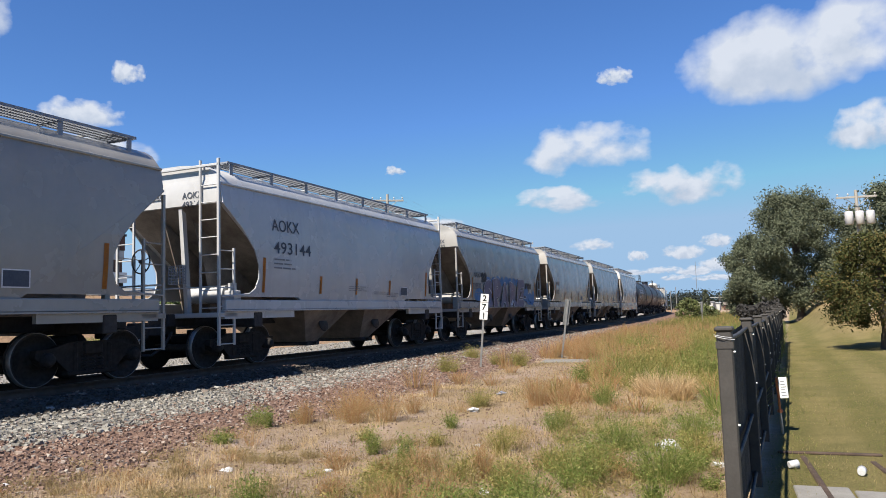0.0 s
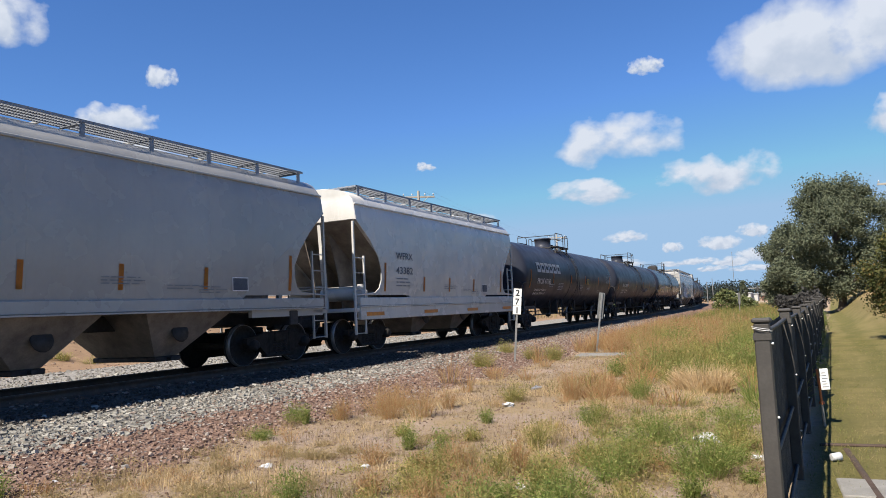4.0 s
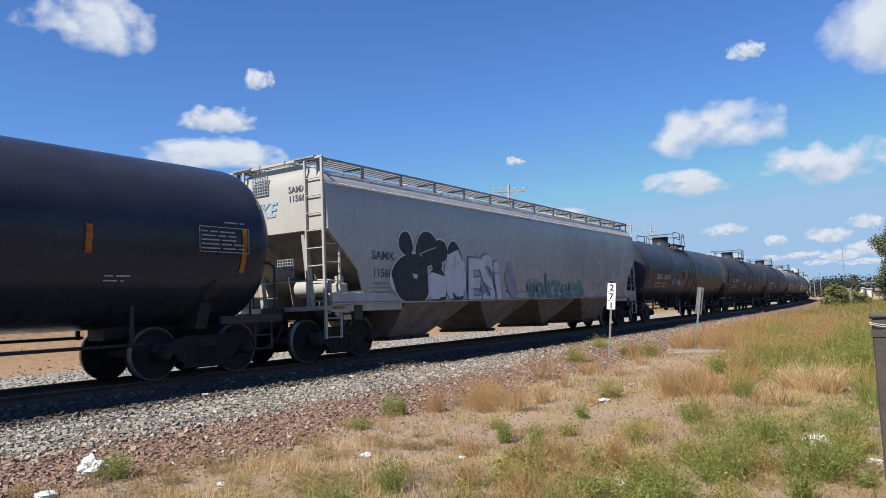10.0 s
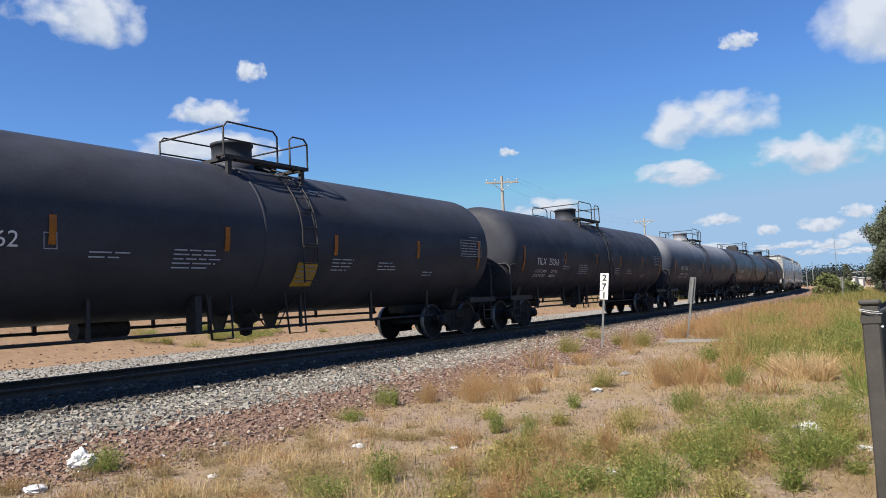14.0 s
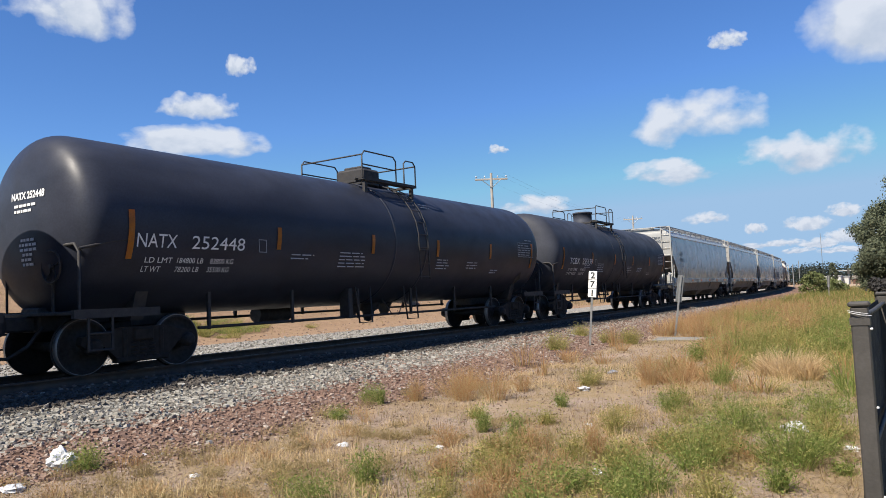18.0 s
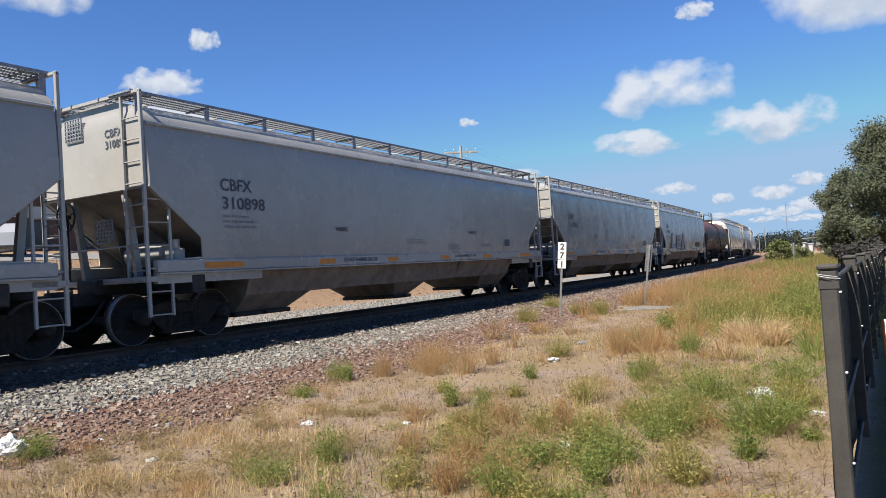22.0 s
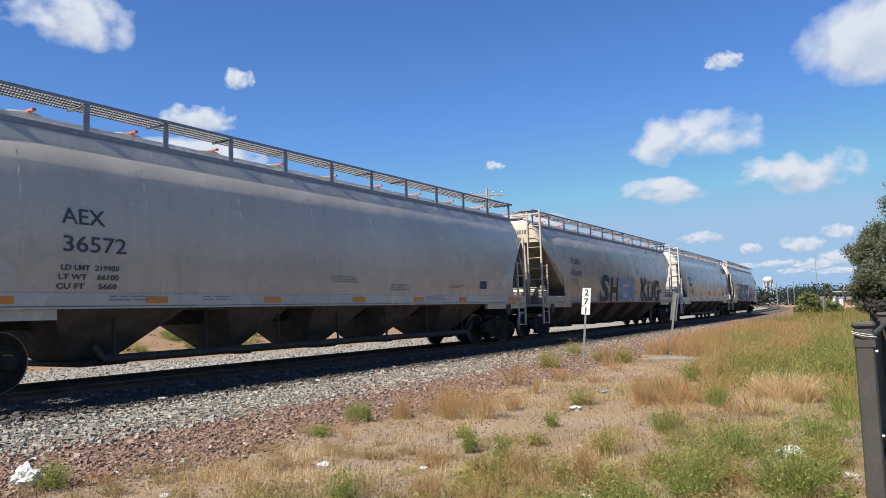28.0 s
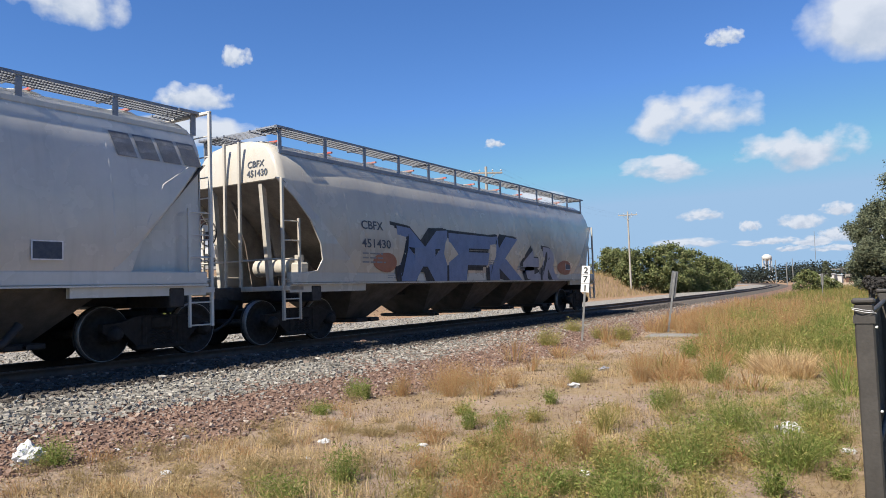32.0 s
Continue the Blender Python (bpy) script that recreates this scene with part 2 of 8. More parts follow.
# ---- rolling stock: shared running gear ----
def wheelset_mesh():
    b = Bag()
    b.cyl((-1.05, 0, 0), (1.05, 0, 0), 0.085, 12)
    for sx in (-1, 1):
        prof = [(0.66, 0.12), (0.66, 0.40), (0.665, 0.485), (0.69, 0.485), (0.70, 0.462), (0.80, 0.455), (0.80, 0.40), (0.765, 0.385), (0.755, 0.19), (0.80, 0.15), (0.83, 0.15), (0.83, 0.0)]
        b.lathe([(q * sx, r) for q, r in prof], (0, 0, 0), (1, 0, 0), 32)
    return b.mesh("wheelset", WHEEL_STEEL)


def tread_mesh():
    b = Bag()
    ring = lambda q, r: [(q, r * math.cos(k * math.tau / 32), r * math.sin(k * math.tau / 32)) for k in range(32)]
    b.loft([ring(0.70, 0.464), ring(0.802, 0.458), ring(0.803, 0.447), ring(0.79, 0.44)], False, False, True)
    return b.mesh("tread", TREAD)


def side_frame_mesh():
    b = Bag()
    out = [(-1.12, 0.5), (-1.1, 0.62), (-0.8, 0.64), (-0.45, 0.74), (0.45, 0.74), (0.8, 0.64), (1.1, 0.62), (1.12, 0.5), (0.98, 0.38), (0.74, 0.46), (0.5, 0.24), (0.35, 0.18), (-0.35, 0.18), (-0.5, 0.24), (-0.74, 0.46), (-0.98, 0.38)]
    b.loft([[(-0.06, y, z) for y, z in out], [(0.06, y * 0.985, z) for y, z in out]], True, True)
    b.box(-0.09, 0.09, -0.5, 0.5, 0.16, 0.25, 0.02)
    b.box(-0.08, 0.08, -0.4, -0.3, 0.2, 0.72, 0.02)
    b.box(-0.08, 0.08, 0.3, 0.4, 0.2, 0.72, 0.02)
    return b.mesh("side_frame", TRUCK_STEEL)


def bearing_mesh():
    b = Bag()
    b.lathe([(-0.03, 0.13), (0.1, 0.13), (0.12, 0.11), (0.16, 0.1), (0.17, 0.06), (0.17, 0.0)], (0, 0, 0), (1, 0, 0), 16)
    return b.mesh("bearing_cap", WHEEL_STEEL)


def spring_mesh():
    b = Bag()
    for dy in (-0.17, 0.0, 0.17):
        pts = [(0.09 * math.cos(a * 0.9), dy + 0.07 * math.sin(a * 0.9), 0.25 + 0.0085 * a) for a in range(0, 29)]
        b.tube(pts, 0.016, 5)
    return b.mesh("spring_pack", TRUCK_STEEL)


def bolster_mesh():
    b = Bag()
    b.box(-1.12, 1.12, -0.2, 0.2, 0.5, 0.72, 0.03)
    b.box(-0.35, 0.35, -0.3, 0.3, 0.7, 0.84, 0.03)
    return b.mesh("bolster", TRUCK_STEEL)


def brake_beam_mesh():
    b = Bag()
    b.box(-0.95, 0.95, -0.05, 0.05, 0.36, 0.46, 0.02)
    return b.mesh("brake_beam", TRUCK_STEEL)


WS, TR, SF, BC, SP, BO, BB = wheelset_mesh(), tread_mesh(), side_frame_mesh(), bearing_mesh(), spring_mesh(), bolster_mesh(), brake_beam_mesh()
AXLES = []     # (wheelset, place of its axle along the car, car's place)


def trucks(car, s0, yc):
    """Two four-wheel trucks at +-yc under a car."""
    for y in (-yc, yc):
        tk = part("truck", BO, None, car, at=pose(0, y, 0))
        for a in (-0.57, 0.57):
            part("brake_beam", BB, None, tk, at=pose(0, a, 0))
        for x in (-1.02, 1.02):
            part("side_frame", SF, None, tk, at=pose(x, 0, 0))
            part("spring_pack", SP, None, tk, at=pose(x * 1.0, 0, 0))
            for a in (-0.89, 0.89):
                part("bearing_cap", BC, None, tk, at=pose(x, a, 0.457, 0, 0, 0 if x > 0 else 180))
        for a in (-0.89, 0.89):
            ws = part("wheelset", WS, None, car, at=pose(0, y + a, 0.457))
            part("tread", TR, None, ws, "worn bright wheel tread")
            part("tread", TR, None, ws, "worn bright wheel tread", pose(0, 0, 0, 0, 0, 180))
            AXLES.append((ws, y + a, s0))


def coupler_mesh():
    b = Bag()
    b.box(-0.13, 0.13, -0.62, 0.2, -0.12, 0.12, 0.03)
    b.loft([[(-0.12, -0.6, -0.16), (0.12, -0.6, -0.16), (0.12, -0.6, 0.16), (-0.12, -0.6, 0.16)],
            [(-0.2, -0.72, -0.17), (0.16, -0.72, -0.17), (0.16, -0.72, 0.17), (-0.2, -0.72, 0.17)],
            [(-0.2, -0.86, -0.17), (0.02, -0.86, -0.17), (0.02, -0.86, 0.17), (-0.2, -0.86, 0.17)]], True, True)
    b.tube([(0.28, -0.1, -0.05), (0.3, -0.35, -0.35), (0.22, -0.62, -0.52), (0.1, -0.85, -0.5)], 0.03)
    return b.mesh("coupler", STEEL_DARK)


CO = coupler_mesh()


def couplers(car, half):
    for sgn in (-1, 1):
        part("coupler", CO, None, car, at=pose(0, sgn * (half - 0.78), 0.86, 0, 0, 0 if sgn < 0 else 180))


def fitted(words, cap, width, mat, fat=0.0, lean=0.0):
    """Lettering of a given height and length."""
    me = text_mesh(words, cap, mat, fat, 1.0, lean)
    ys = [v.co.y for v in me.vertices]
    return text_mesh(words, cap, mat, fat, width / (max(ys) - min(0.0, min(ys))), lean)


def bars(b, depth, y0, y1, z, rows, step=0.075, h=0.035, rnd=None):
    """Lines of writing too small to read: plain bars on a side."""
    rnd = rnd or random
    for i in range(rows):
        zz = z - i * step
        y = y0
        end = y1 - rnd.random() * 0.3 * (y1 - y0)
        while y < end:
            w = min(end - y, 0.12 + 0.3 * rnd.random())
            x = max(depth(zz), depth(zz + h)) + 0.006
            b.add([(x, y, zz), (x, y + w, zz), (x, y + w, zz + h), (x, y, zz + h)], [(0, 1, 2, 3)])
            y += w + 0.05


def ladder(b, x, y0, y1, z0, z1, rungs, r=0.022, off=0.0):
    for y in (y0, y1):
        b.box(x - 0.02, x + 0.02, y - 0.03, y + 0.03, z0, z1)
    for i in range(rungs):
        z = z0 + (i + 0.5) * (z1 - z0) / rungs
        b.cyl((x + off, y0, z), (x + off, y1, z), r, 6)


def panel_frame(b, depth, y, z, w, h, t=0.025):
    x = depth(z + h / 2) + 0.008
    for a0, a1, c0, c1 in ((0, w, 0, t), (0, w, h - t, h), (0, t, t, h - t), (w - t, w, t, h - t)):
        b.add([(x, y + a0, z + c0), (x, y + a1, z + c0), (x, y + a1, z + c1), (x, y + a0, z + c1)], [(0, 1, 2, 3)])


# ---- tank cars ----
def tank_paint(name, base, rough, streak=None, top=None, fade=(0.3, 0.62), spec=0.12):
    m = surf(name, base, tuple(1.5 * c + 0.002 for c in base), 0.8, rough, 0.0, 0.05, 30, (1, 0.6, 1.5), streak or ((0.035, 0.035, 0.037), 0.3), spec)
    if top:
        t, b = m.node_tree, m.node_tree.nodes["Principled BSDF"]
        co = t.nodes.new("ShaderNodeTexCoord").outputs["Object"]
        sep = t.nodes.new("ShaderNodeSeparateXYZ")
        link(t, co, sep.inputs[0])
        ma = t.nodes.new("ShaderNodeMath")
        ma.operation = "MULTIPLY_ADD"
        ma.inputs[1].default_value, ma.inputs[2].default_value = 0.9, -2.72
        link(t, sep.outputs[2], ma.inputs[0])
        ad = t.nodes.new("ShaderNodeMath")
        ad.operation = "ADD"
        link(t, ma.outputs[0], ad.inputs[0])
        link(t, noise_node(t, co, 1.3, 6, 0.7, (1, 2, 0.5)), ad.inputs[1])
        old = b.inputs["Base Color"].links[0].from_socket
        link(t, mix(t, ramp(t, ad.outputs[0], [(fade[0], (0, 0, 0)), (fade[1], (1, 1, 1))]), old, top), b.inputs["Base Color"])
    return m


def hand_wheel(b, x, y, z, r):
    """Open brake wheel: a round rim, a hub and five dished spokes."""
    on = lambda a, q, d=0.0: (x + q * math.cos(a), y + d, z + q * math.sin(a))
    b.tube([on(math.tau * k / 24, r) for k in range(25)], 0.017, 6)
    b.cyl((x, y - 0.03, z), (x, y + 0.08, z), 0.045, 10)
    for k in range(5):
        a = math.tau * k / 5 + 0.3
        b.tube([on(a, 0.03, 0.02), on(a, r * 0.5, 0.025), on(a, r)], 0.011, 5)


def tank_car(s0, length, paint, label, marks, dome=0.0, stripes=(-0.93, -0.52, -0.14, 0.21, 0.575, 0.93), r=1.56, cz=2.47, stripe_mat=None, seed=1, big=None, ends=None, square_dome=False, tag=None, panels=()):
    rnd = random.Random(seed)
    half = length / 2
    hs = half - 0.52
    car = tagged(new("tank_car"), label, "tank car", "cars of the freight train")
    # shell
    b = Bag()
    prof = [(-hs + 0.46 * r * (1 - max(0.0, math.cos(a)) ** 0.6), r * math.sin(a) ** 0.6) for a in [math.pi / 2 * i / 20 for i in range(21)]]
    prof[0] = (-hs, 0.02)
    prof += [(-q, rr) for q, rr in reversed(prof[:21])]
    b.lathe(prof, (0, 0, cz), (0, 1, 0), 64)
    tank = part("tank", b, paint, car)
    depth = lambda z: math.sqrt(max(0.0, r * r - (z - cz) ** 2)) + 0.012
    # bands near the ladder
    b = Bag()
    for y in (dome - 0.62, dome + 0.75):
        b.lathe([(y - 0.04, r - 0.01), (y - 0.035, r + 0.012), (y + 0.035, r + 0.012), (y + 0.04, r - 0.01)], (0, 0, cz), (0, 1, 0), 64)
    part("jacket_band", b, paint, tank)
    # top platform with rails and valve housing
    top = cz + r
    b = Bag()
    for x in (-1.0, -0.75, 0.75, 1.0):
        b.box(x - 0.03, x + 0.03, dome - 1.15, dome + 1.15, top - 0.02 + (0.0 if abs(x) < 0.9 else -0.02), top + 0.03)
    for i in range(24):
        y = dome - 1.12 + i * 0.097
        for x0, x1 in ((-1.02, -0.7), (0.7, 1.02)):
            b.box(x0, x1, y - 0.015, y + 0.015, top + 0.005, top + 0.035)
    for y in (dome - 1.0, dome + 1.0):
        b.box(-1.02, 1.02, y - 0.06, y + 0.06, top - 0.06, top + 0.0)
        for x in (-0.95, 0.95):
            b.box(x - 0.04, x + 0.04, y - 0.05, y + 0.05, cz + math.sqrt(r * r - 0.91) - 0.02, top)
    plat = part("top_platform", b, STEEL_DARK, car)
    b = Bag()
    zt = top + 0.68
    for x in (-1.0, 1.0):
        b.tube([(x, dome - 1.15, top), (x, dome - 1.15, zt - 0.12), (x, dome - 1.05, zt), (x, dome + 0.15, zt), (x, dome + 0.26, zt - 0.1), (x, dome + 0.26, top)], 0.02)
        b.tube([(x, dome + 0.62, top), (x, dome + 0.62, zt - 0.1), (x, dome + 0.72, zt - 0.02), (x, dome + 1.05, zt - 0.02), (x, dome + 1.15, zt - 0.12), (x, dome + 1.15, top)], 0.02)
        b.tube([(x, dome - 1.15, top + 0.34), (x, dome + 0.26, top + 0.34)], 0.02)
    b.tube([(-1.0, dome - 1.15, zt - 0.1), (1.0, dome - 1.15, zt - 0.1)], 0.019)
    b.tube([(-1.0, dome + 1.15, zt - 0.12), (1.0, dome + 1.15, zt - 0.12)], 0.019)
    part("handrail", b, STEEL_DARK, plat)
    b = Bag()
    if square_dome:
        b.box(-0.45, 0.45, dome - 0.45, dome + 0.3, top - 0.06, top + 0.42, 0.06)
        b.box(-0.3, 0.3, dome - 0.3, dome + 0.15, top + 0.42, top + 0.5, 0.03)
    else:
        b.lathe([(-0.08, 0.46), (0.05, 0.46), (0.06, 0.42), (0.46, 0.42), (0.47, 0.45), (0.52, 0.45), (0.54, 0.4), (0.56, 0.0)], (0, dome - 0.1, top), (0, 0, 1), 24)
    vh = part("valve_housing", b, paint if not square_dome and paint is not BROWN_TANK else STEEL_DARK, car)
    b = Bag()
    b.lathe([(-0.05, 0.26), (0.12, 0.26), (0.13, 0.3), (0.18, 0.3), (0.2, 0.0)], (0, dome + 0.78, top), (0, 0, 1), 16)
    for k in range(8):
        a = k * math.tau / 8
        b.cyl((0.27 * math.cos(a), dome + 0.78 + 0.27 * math.sin(a), top + 0.02), (0.27 * math.cos(a), dome + 0.78 + 0.27 * math.sin(a), top + 0.24), 0.022, 6)
    b.cyl((0.3, dome + 0.5, top), (0.3, dome + 0.5, top + 0.22), 0.06, 8)
    part("manway", b, STEEL_DARK, vh)
    # side ladders following the curve
    for sx in (-1, 1):
        b = Bag()
        arc = [math.radians(a) for a in (78, 66, 54, 42, 30, 18, 6, -6)]
        for y in (dome + 0.3, dome + 0.72):
            b.tube([(sx * (r + 0.07) * math.cos(a), y, cz + (r + 0.07) * math.sin(a)) for a in arc] + [(sx * (r + 0.08), y, 1.5)], 0.016)
        for a in arc:
            b.cyl((sx * (r + 0.07) * math.cos(a), dome + 0.3, cz + (r + 0.07) * math.sin(a)), (sx * (r + 0.07) * math.cos(a), dome + 0.72, cz + (r + 0.07) * math.sin(a)), 0.013, 6)
        for z in (2.25, 1.9, 1.55):
            b.cyl((sx * (r + 0.08), dome + 0.3, z), (sx * (r + 0.08), dome + 0.72, z), 0.013, 6)
        part("ladder", b, STEEL_DARK, car)
    # stub sills, bolster saddles, end platforms
    yc = half - 1.95
    for sgn in (-1, 1):
        b = Bag()
        y0, y1 = sorted((sgn * (half - 0.62), sgn * (yc - 1.5)))
        b.box(-0.28, 0.28, y0, y1, 0.72, 1.12, 0.03)
        b.loft([[(-1.12, sgn * yc - 0.12, 1.5), (1.12, sgn * yc - 0.12, 1.5), (1.12, sgn * yc + 0.12, 1.5), (-1.12, sgn * yc + 0.12, 1.5)],
                [(-0.9, sgn * yc - 0.12, 0.85), (0.9, sgn * yc - 0.12, 0.85), (0.9, sgn * yc + 0.12, 0.85), (-0.9, sgn * yc + 0.12, 0.85)]], True, True)
        part("stub_sill", b, STEEL_DARK, car)
        b = Bag()
        ya, yb = sorted((sgn * (half - 0.5), sgn * (half - 1.05)))
        b.box(-1.45, 1.45, ya, yb, 0.98, 1.04, 0.01)
        b.box(-1.48, -1.4, ya, sgn * yc if sgn > 0 else ya + 1.5, 0.92, 1.06) if sgn < 0 else b.box(-1.48, -1.4, sgn * yc, yb, 0.92, 1.06)
        b.box(1.4, 1.48, ya, ya + 1.5, 0.92, 1.06) if sgn < 0 else b.box(1.4, 1.48, sgn * yc, yb, 0.92, 1.06)
        pf = part("end_platform", b, STEEL_DARK, car)
        for sx in (-1, 1):
            b = Bag()
            ym = sgn * (half - 0.95)
            for dy in (-0.2, 0.2):
                b.box(sx * 1.44 - 0.015, sx * 1.44 + 0.015, ym + dy - 0.02, ym + dy + 0.02, 0.4, 0.95)
            for z in (0.42, 0.68):
                b.cyl((sx * 1.44, ym - 0.2, z), (sx * 1.44, ym + 0.2, z), 0.02, 6)
            part("sill_step", b, STEEL_DARK, pf)
        b = Bag()
        ye = sgn * (half - 0.62)
        b.tube([(-1.42, ye, 1.0), (-1.42, ye, 1.95), (-1.3, ye, 2.08), (1.3, ye, 2.08), (1.42, ye, 1.95), (1.42, ye, 1.0)], 0.026)
        for x in (-0.7, 0.7):
            b.tube([(x, ye, 1.0), (x, ye, 2.08)], 0.022)
        for sx in (-1, 1):
            b.tube([(sx * 1.42, ye, 2.0), (sx * 1.5, ye - sgn * 0.5, 2.12), (sx * 1.53, ye - sgn * 1.0, 2.2)], 0.022)
        part("end_rail", b, STEEL_DARK, pf)
        if sgn < 0:
            b = Bag()
            hand_wheel(b, 0.75, ye - 0.06, 1.75, 0.26)
            part("brake_wheel", b, STEEL_DARK, pf)
    # bottom outlet with skid, brake gear, heater pipes
    b = Bag()
    bot = cz - r
    b.lathe([(0.08, 0.32), (-0.12, 0.3), (-0.2, 0.16), (-0.42, 0.12), (-0.46, 0.0)], (0, dome + 0.15, bot), (0, 0, 1), 16)
    part("bottom_outlet", b, STEEL_DARK, car)
    for y in (dome - 0.55, dome + 0.85):
        b = Bag()
        b.loft([[(-0.3, y - 0.03, bot + 0.1), (0.3, y - 0.03, bot + 0.1), (0.3, y + 0.03, bot + 0.1), (-0.3, y + 0.03, bot + 0.1)],
                [(-0.1, y - 0.03, bot - 0.3), (0.1, y - 0.03, bot - 0.3), (0.1, y + 0.03, bot - 0.3), (-0.1, y + 0.03, bot - 0.3)]], True, True)
        part("skid", b, STEEL_DARK, car)
    b = Bag()
    b.cyl((-0.55, dome - 3.3, bot - 0.12), (-0.55, dome - 2.3, bot - 0.12), 0.18, 12)
    part("brake_cylinder", b, STEEL_DARK, car)
    for x, z in ((-0.95, bot - 0.14), (1.0, bot - 0.27)):
        b = Bag()
        b.tube([(x, -yc + 1.2, z), (x, yc - 1.2, z)], 0.03)
        rod = part("train_pipe", b, STEEL_DARK, car)
        for k in range(6):
            b = Bag()
            y = -yc + 1.45 + k * (2 * yc - 2.9) / 5 + (0.16 if x < 0 else 0.0)
            b.box(x - 0.03, x + 0.03, y - 0.035, y + 0.035, z - 0.04, cz - math.sqrt(r * r - x * x) + 0.03, 0.008)
            part("pipe_hanger", b, STEEL_DARK, rod)
    for y in (dome - 1.45, dome + 0.5):
        b = Bag()
        b.tube([(1.12, y - 0.28, bot + 0.42), (1.2, y - 0.24, bot - 0.42), (1.2, y + 0.24, bot - 0.42), (1.12, y + 0.28, bot + 0.42)], 0.022)
        part("stirrup_step", b, STEEL_DARK, car)
    b = Bag()
    b.box(0.85, 1.15, dome - 2.0, dome - 1.85, bot - 0.3, bot + 0.4, 0.02)
    part("valve_bracket", b, STEEL_DARK, car)
    b = Bag()
    b.tube([(1.05, dome - 0.6, bot + 0.1), (1.1, dome - 0.3, bot - 0.25), (1.1, dome + 0.0, bot - 0.3), (1.05, dome + 0.3, bot + 0.05)], 0.014)
    part("chain", b, STEEL_DARK, car)
    trucks(car, s0, yc)
    couplers(car, half)
    # markings on the side that faces the camera
    sm = stripe_mat or ORANGE
    for q in stripes:
        b = Bag()
        y = q * (hs - 0.35)
        big_s = abs(q) > 0.8
        zs = [(1.85 if big_s else 2.1) + i * (0.8 if big_s else 0.44) / 6 for i in range(7)]
        b.loft([[(depth(z) + 0.006, y - 0.055, z), (depth(z) + 0.006, y + 0.055, z)] for z in zs])
        part("reflector_stripe", b, sm, tank, "faded orange reflective stripe")
    for words, cap, y0, y1, z in marks:
        part("lettering", lay_on(fitted(words, cap, y1 - y0, STENCIL_WHITE), y0, z, lambda q: depth(q) + 0.01, "lettering"), None, tank, "white stencilled lettering")
    y, z = max(m[3] for m in marks if m[1] > 0.2) + 0.35, marks[0][4]
    b = Bag()
    panel_frame(b, lambda q: depth(q) + 0.004, y, z - 0.02, 0.2, 0.25, 0.012)
    part("notice_frame", b, STENCIL_GREY, tank, "small white stencilled frame")
    faint = STENCIL_FAINT if seed % 3 == 0 else STENCIL_GREY
    for y0, y1, z, rows in ((dome - 2.7, dome - 1.7, 2.08, 5), (dome + 1.3, dome + 2.0, 2.0, 4), (dome + 2.9, dome + 3.6, 1.95, 3), (dome - 4.2, dome - 3.5, 2.0, 2), (dome + 0.95, dome + 1.4, 3.5, 2), (hs - 3.6, hs - 3.1, 1.75, 2)):
        stencil_lines(depth, tank, y0, y1, z, rows, rnd, faint, 0.075, 0.03)
    b = Bag()
    panel_frame(b, lambda q: depth(q) + 0.004, hs - 1.95, 2.2, 1.1, 0.46, 0.014)
    fr = part("data_panel_frame", b, STENCIL_GREY, tank, "white stencilled data table")
    stencil_lines(depth, fr, hs - 1.9, hs - 0.9, 2.56, 5, rnd, STENCIL_GREY, 0.075, 0.03)
    stencil_lines(depth, tank, hs - 1.4, hs - 0.9, 2.74, 1, rnd, STENCIL_GREY, 0.075, 0.03)
    for y, z, w, h, mat in panels:
        b = Bag()
        zz = [z + h * k / 4 for k in range(5)]
        b.loft([[(depth(q) + 0.006, y, q), (depth(q) + 0.006, y + w, q)] for q in zz])
        pn = part("notice_panel", b, mat, tank, "faded yellow notice panel")
        stencil_lines(lambda q: depth(q) + 0.006, pn, y + 0.06, y + w - 0.04, z + h - 0.1, 4, rnd, STENCIL_FAINT, h / 5, 0.03)
    # placard holder on the rear quarter
    b = Bag()
    yq, zq = hs - 1.45, 1.52
    b.add([(depth(zq + dz) + 0.015, yq + dy, zq + dz) for dy, dz in ((0, -0.2), (0.2, 0), (0, 0.2), (-0.2, 0))] + [(depth(zq) - 0.05, yq, zq)], [(0, 1, 2, 3), (1, 0, 4), (2, 1, 4), (3, 2, 4), (0, 3, 4)])
    part("placard_holder", b, STEEL_DARK, tank, "dark diamond placard holder")
    if ends:
        b = Bag()
        head = lambda x, z: -hs + 0.46 * r * (1 - (1 - min(0.99, math.hypot(x, z - cz) / r) ** 3.33) ** 0.3) - 0.01
        me = text_mesh(ends, 0.112, STENCIL_WHITE, 0.006)
        em = me.copy()
        for v in em.vertices:
            x, z = v.co.y - 0.34, v.co.z + 2.9
            v.co = Vector((x, head(x, z), z))
        part("end_lettering", em, None, tank, "white stencilled car number")
        for z, x0, x1 in ((2.77, -0.24, 0.3), (2.68, -0.24, 0.18), (2.2, -0.05, 0.25), (2.12, -0.1, 0.3), (2.04, -0.08, 0.36), (1.96, 0.0, 0.28), (1.88, -0.04, 0.24), (1.8, 0.0, 0.32)):
            b = Bag()
            x = x0
            while x < x1:
                w = 0.05 + 0.07 * rnd.random()
                b.add([(p, head(p, q), q) for p, q in ((x, z), (x + w, z), (x + w, z + 0.045), (x, z + 0.045))], [(0, 1, 2, 3)])
                x += w + 0.025
            part("stencil_line", b, STENCIL_WHITE, tank)
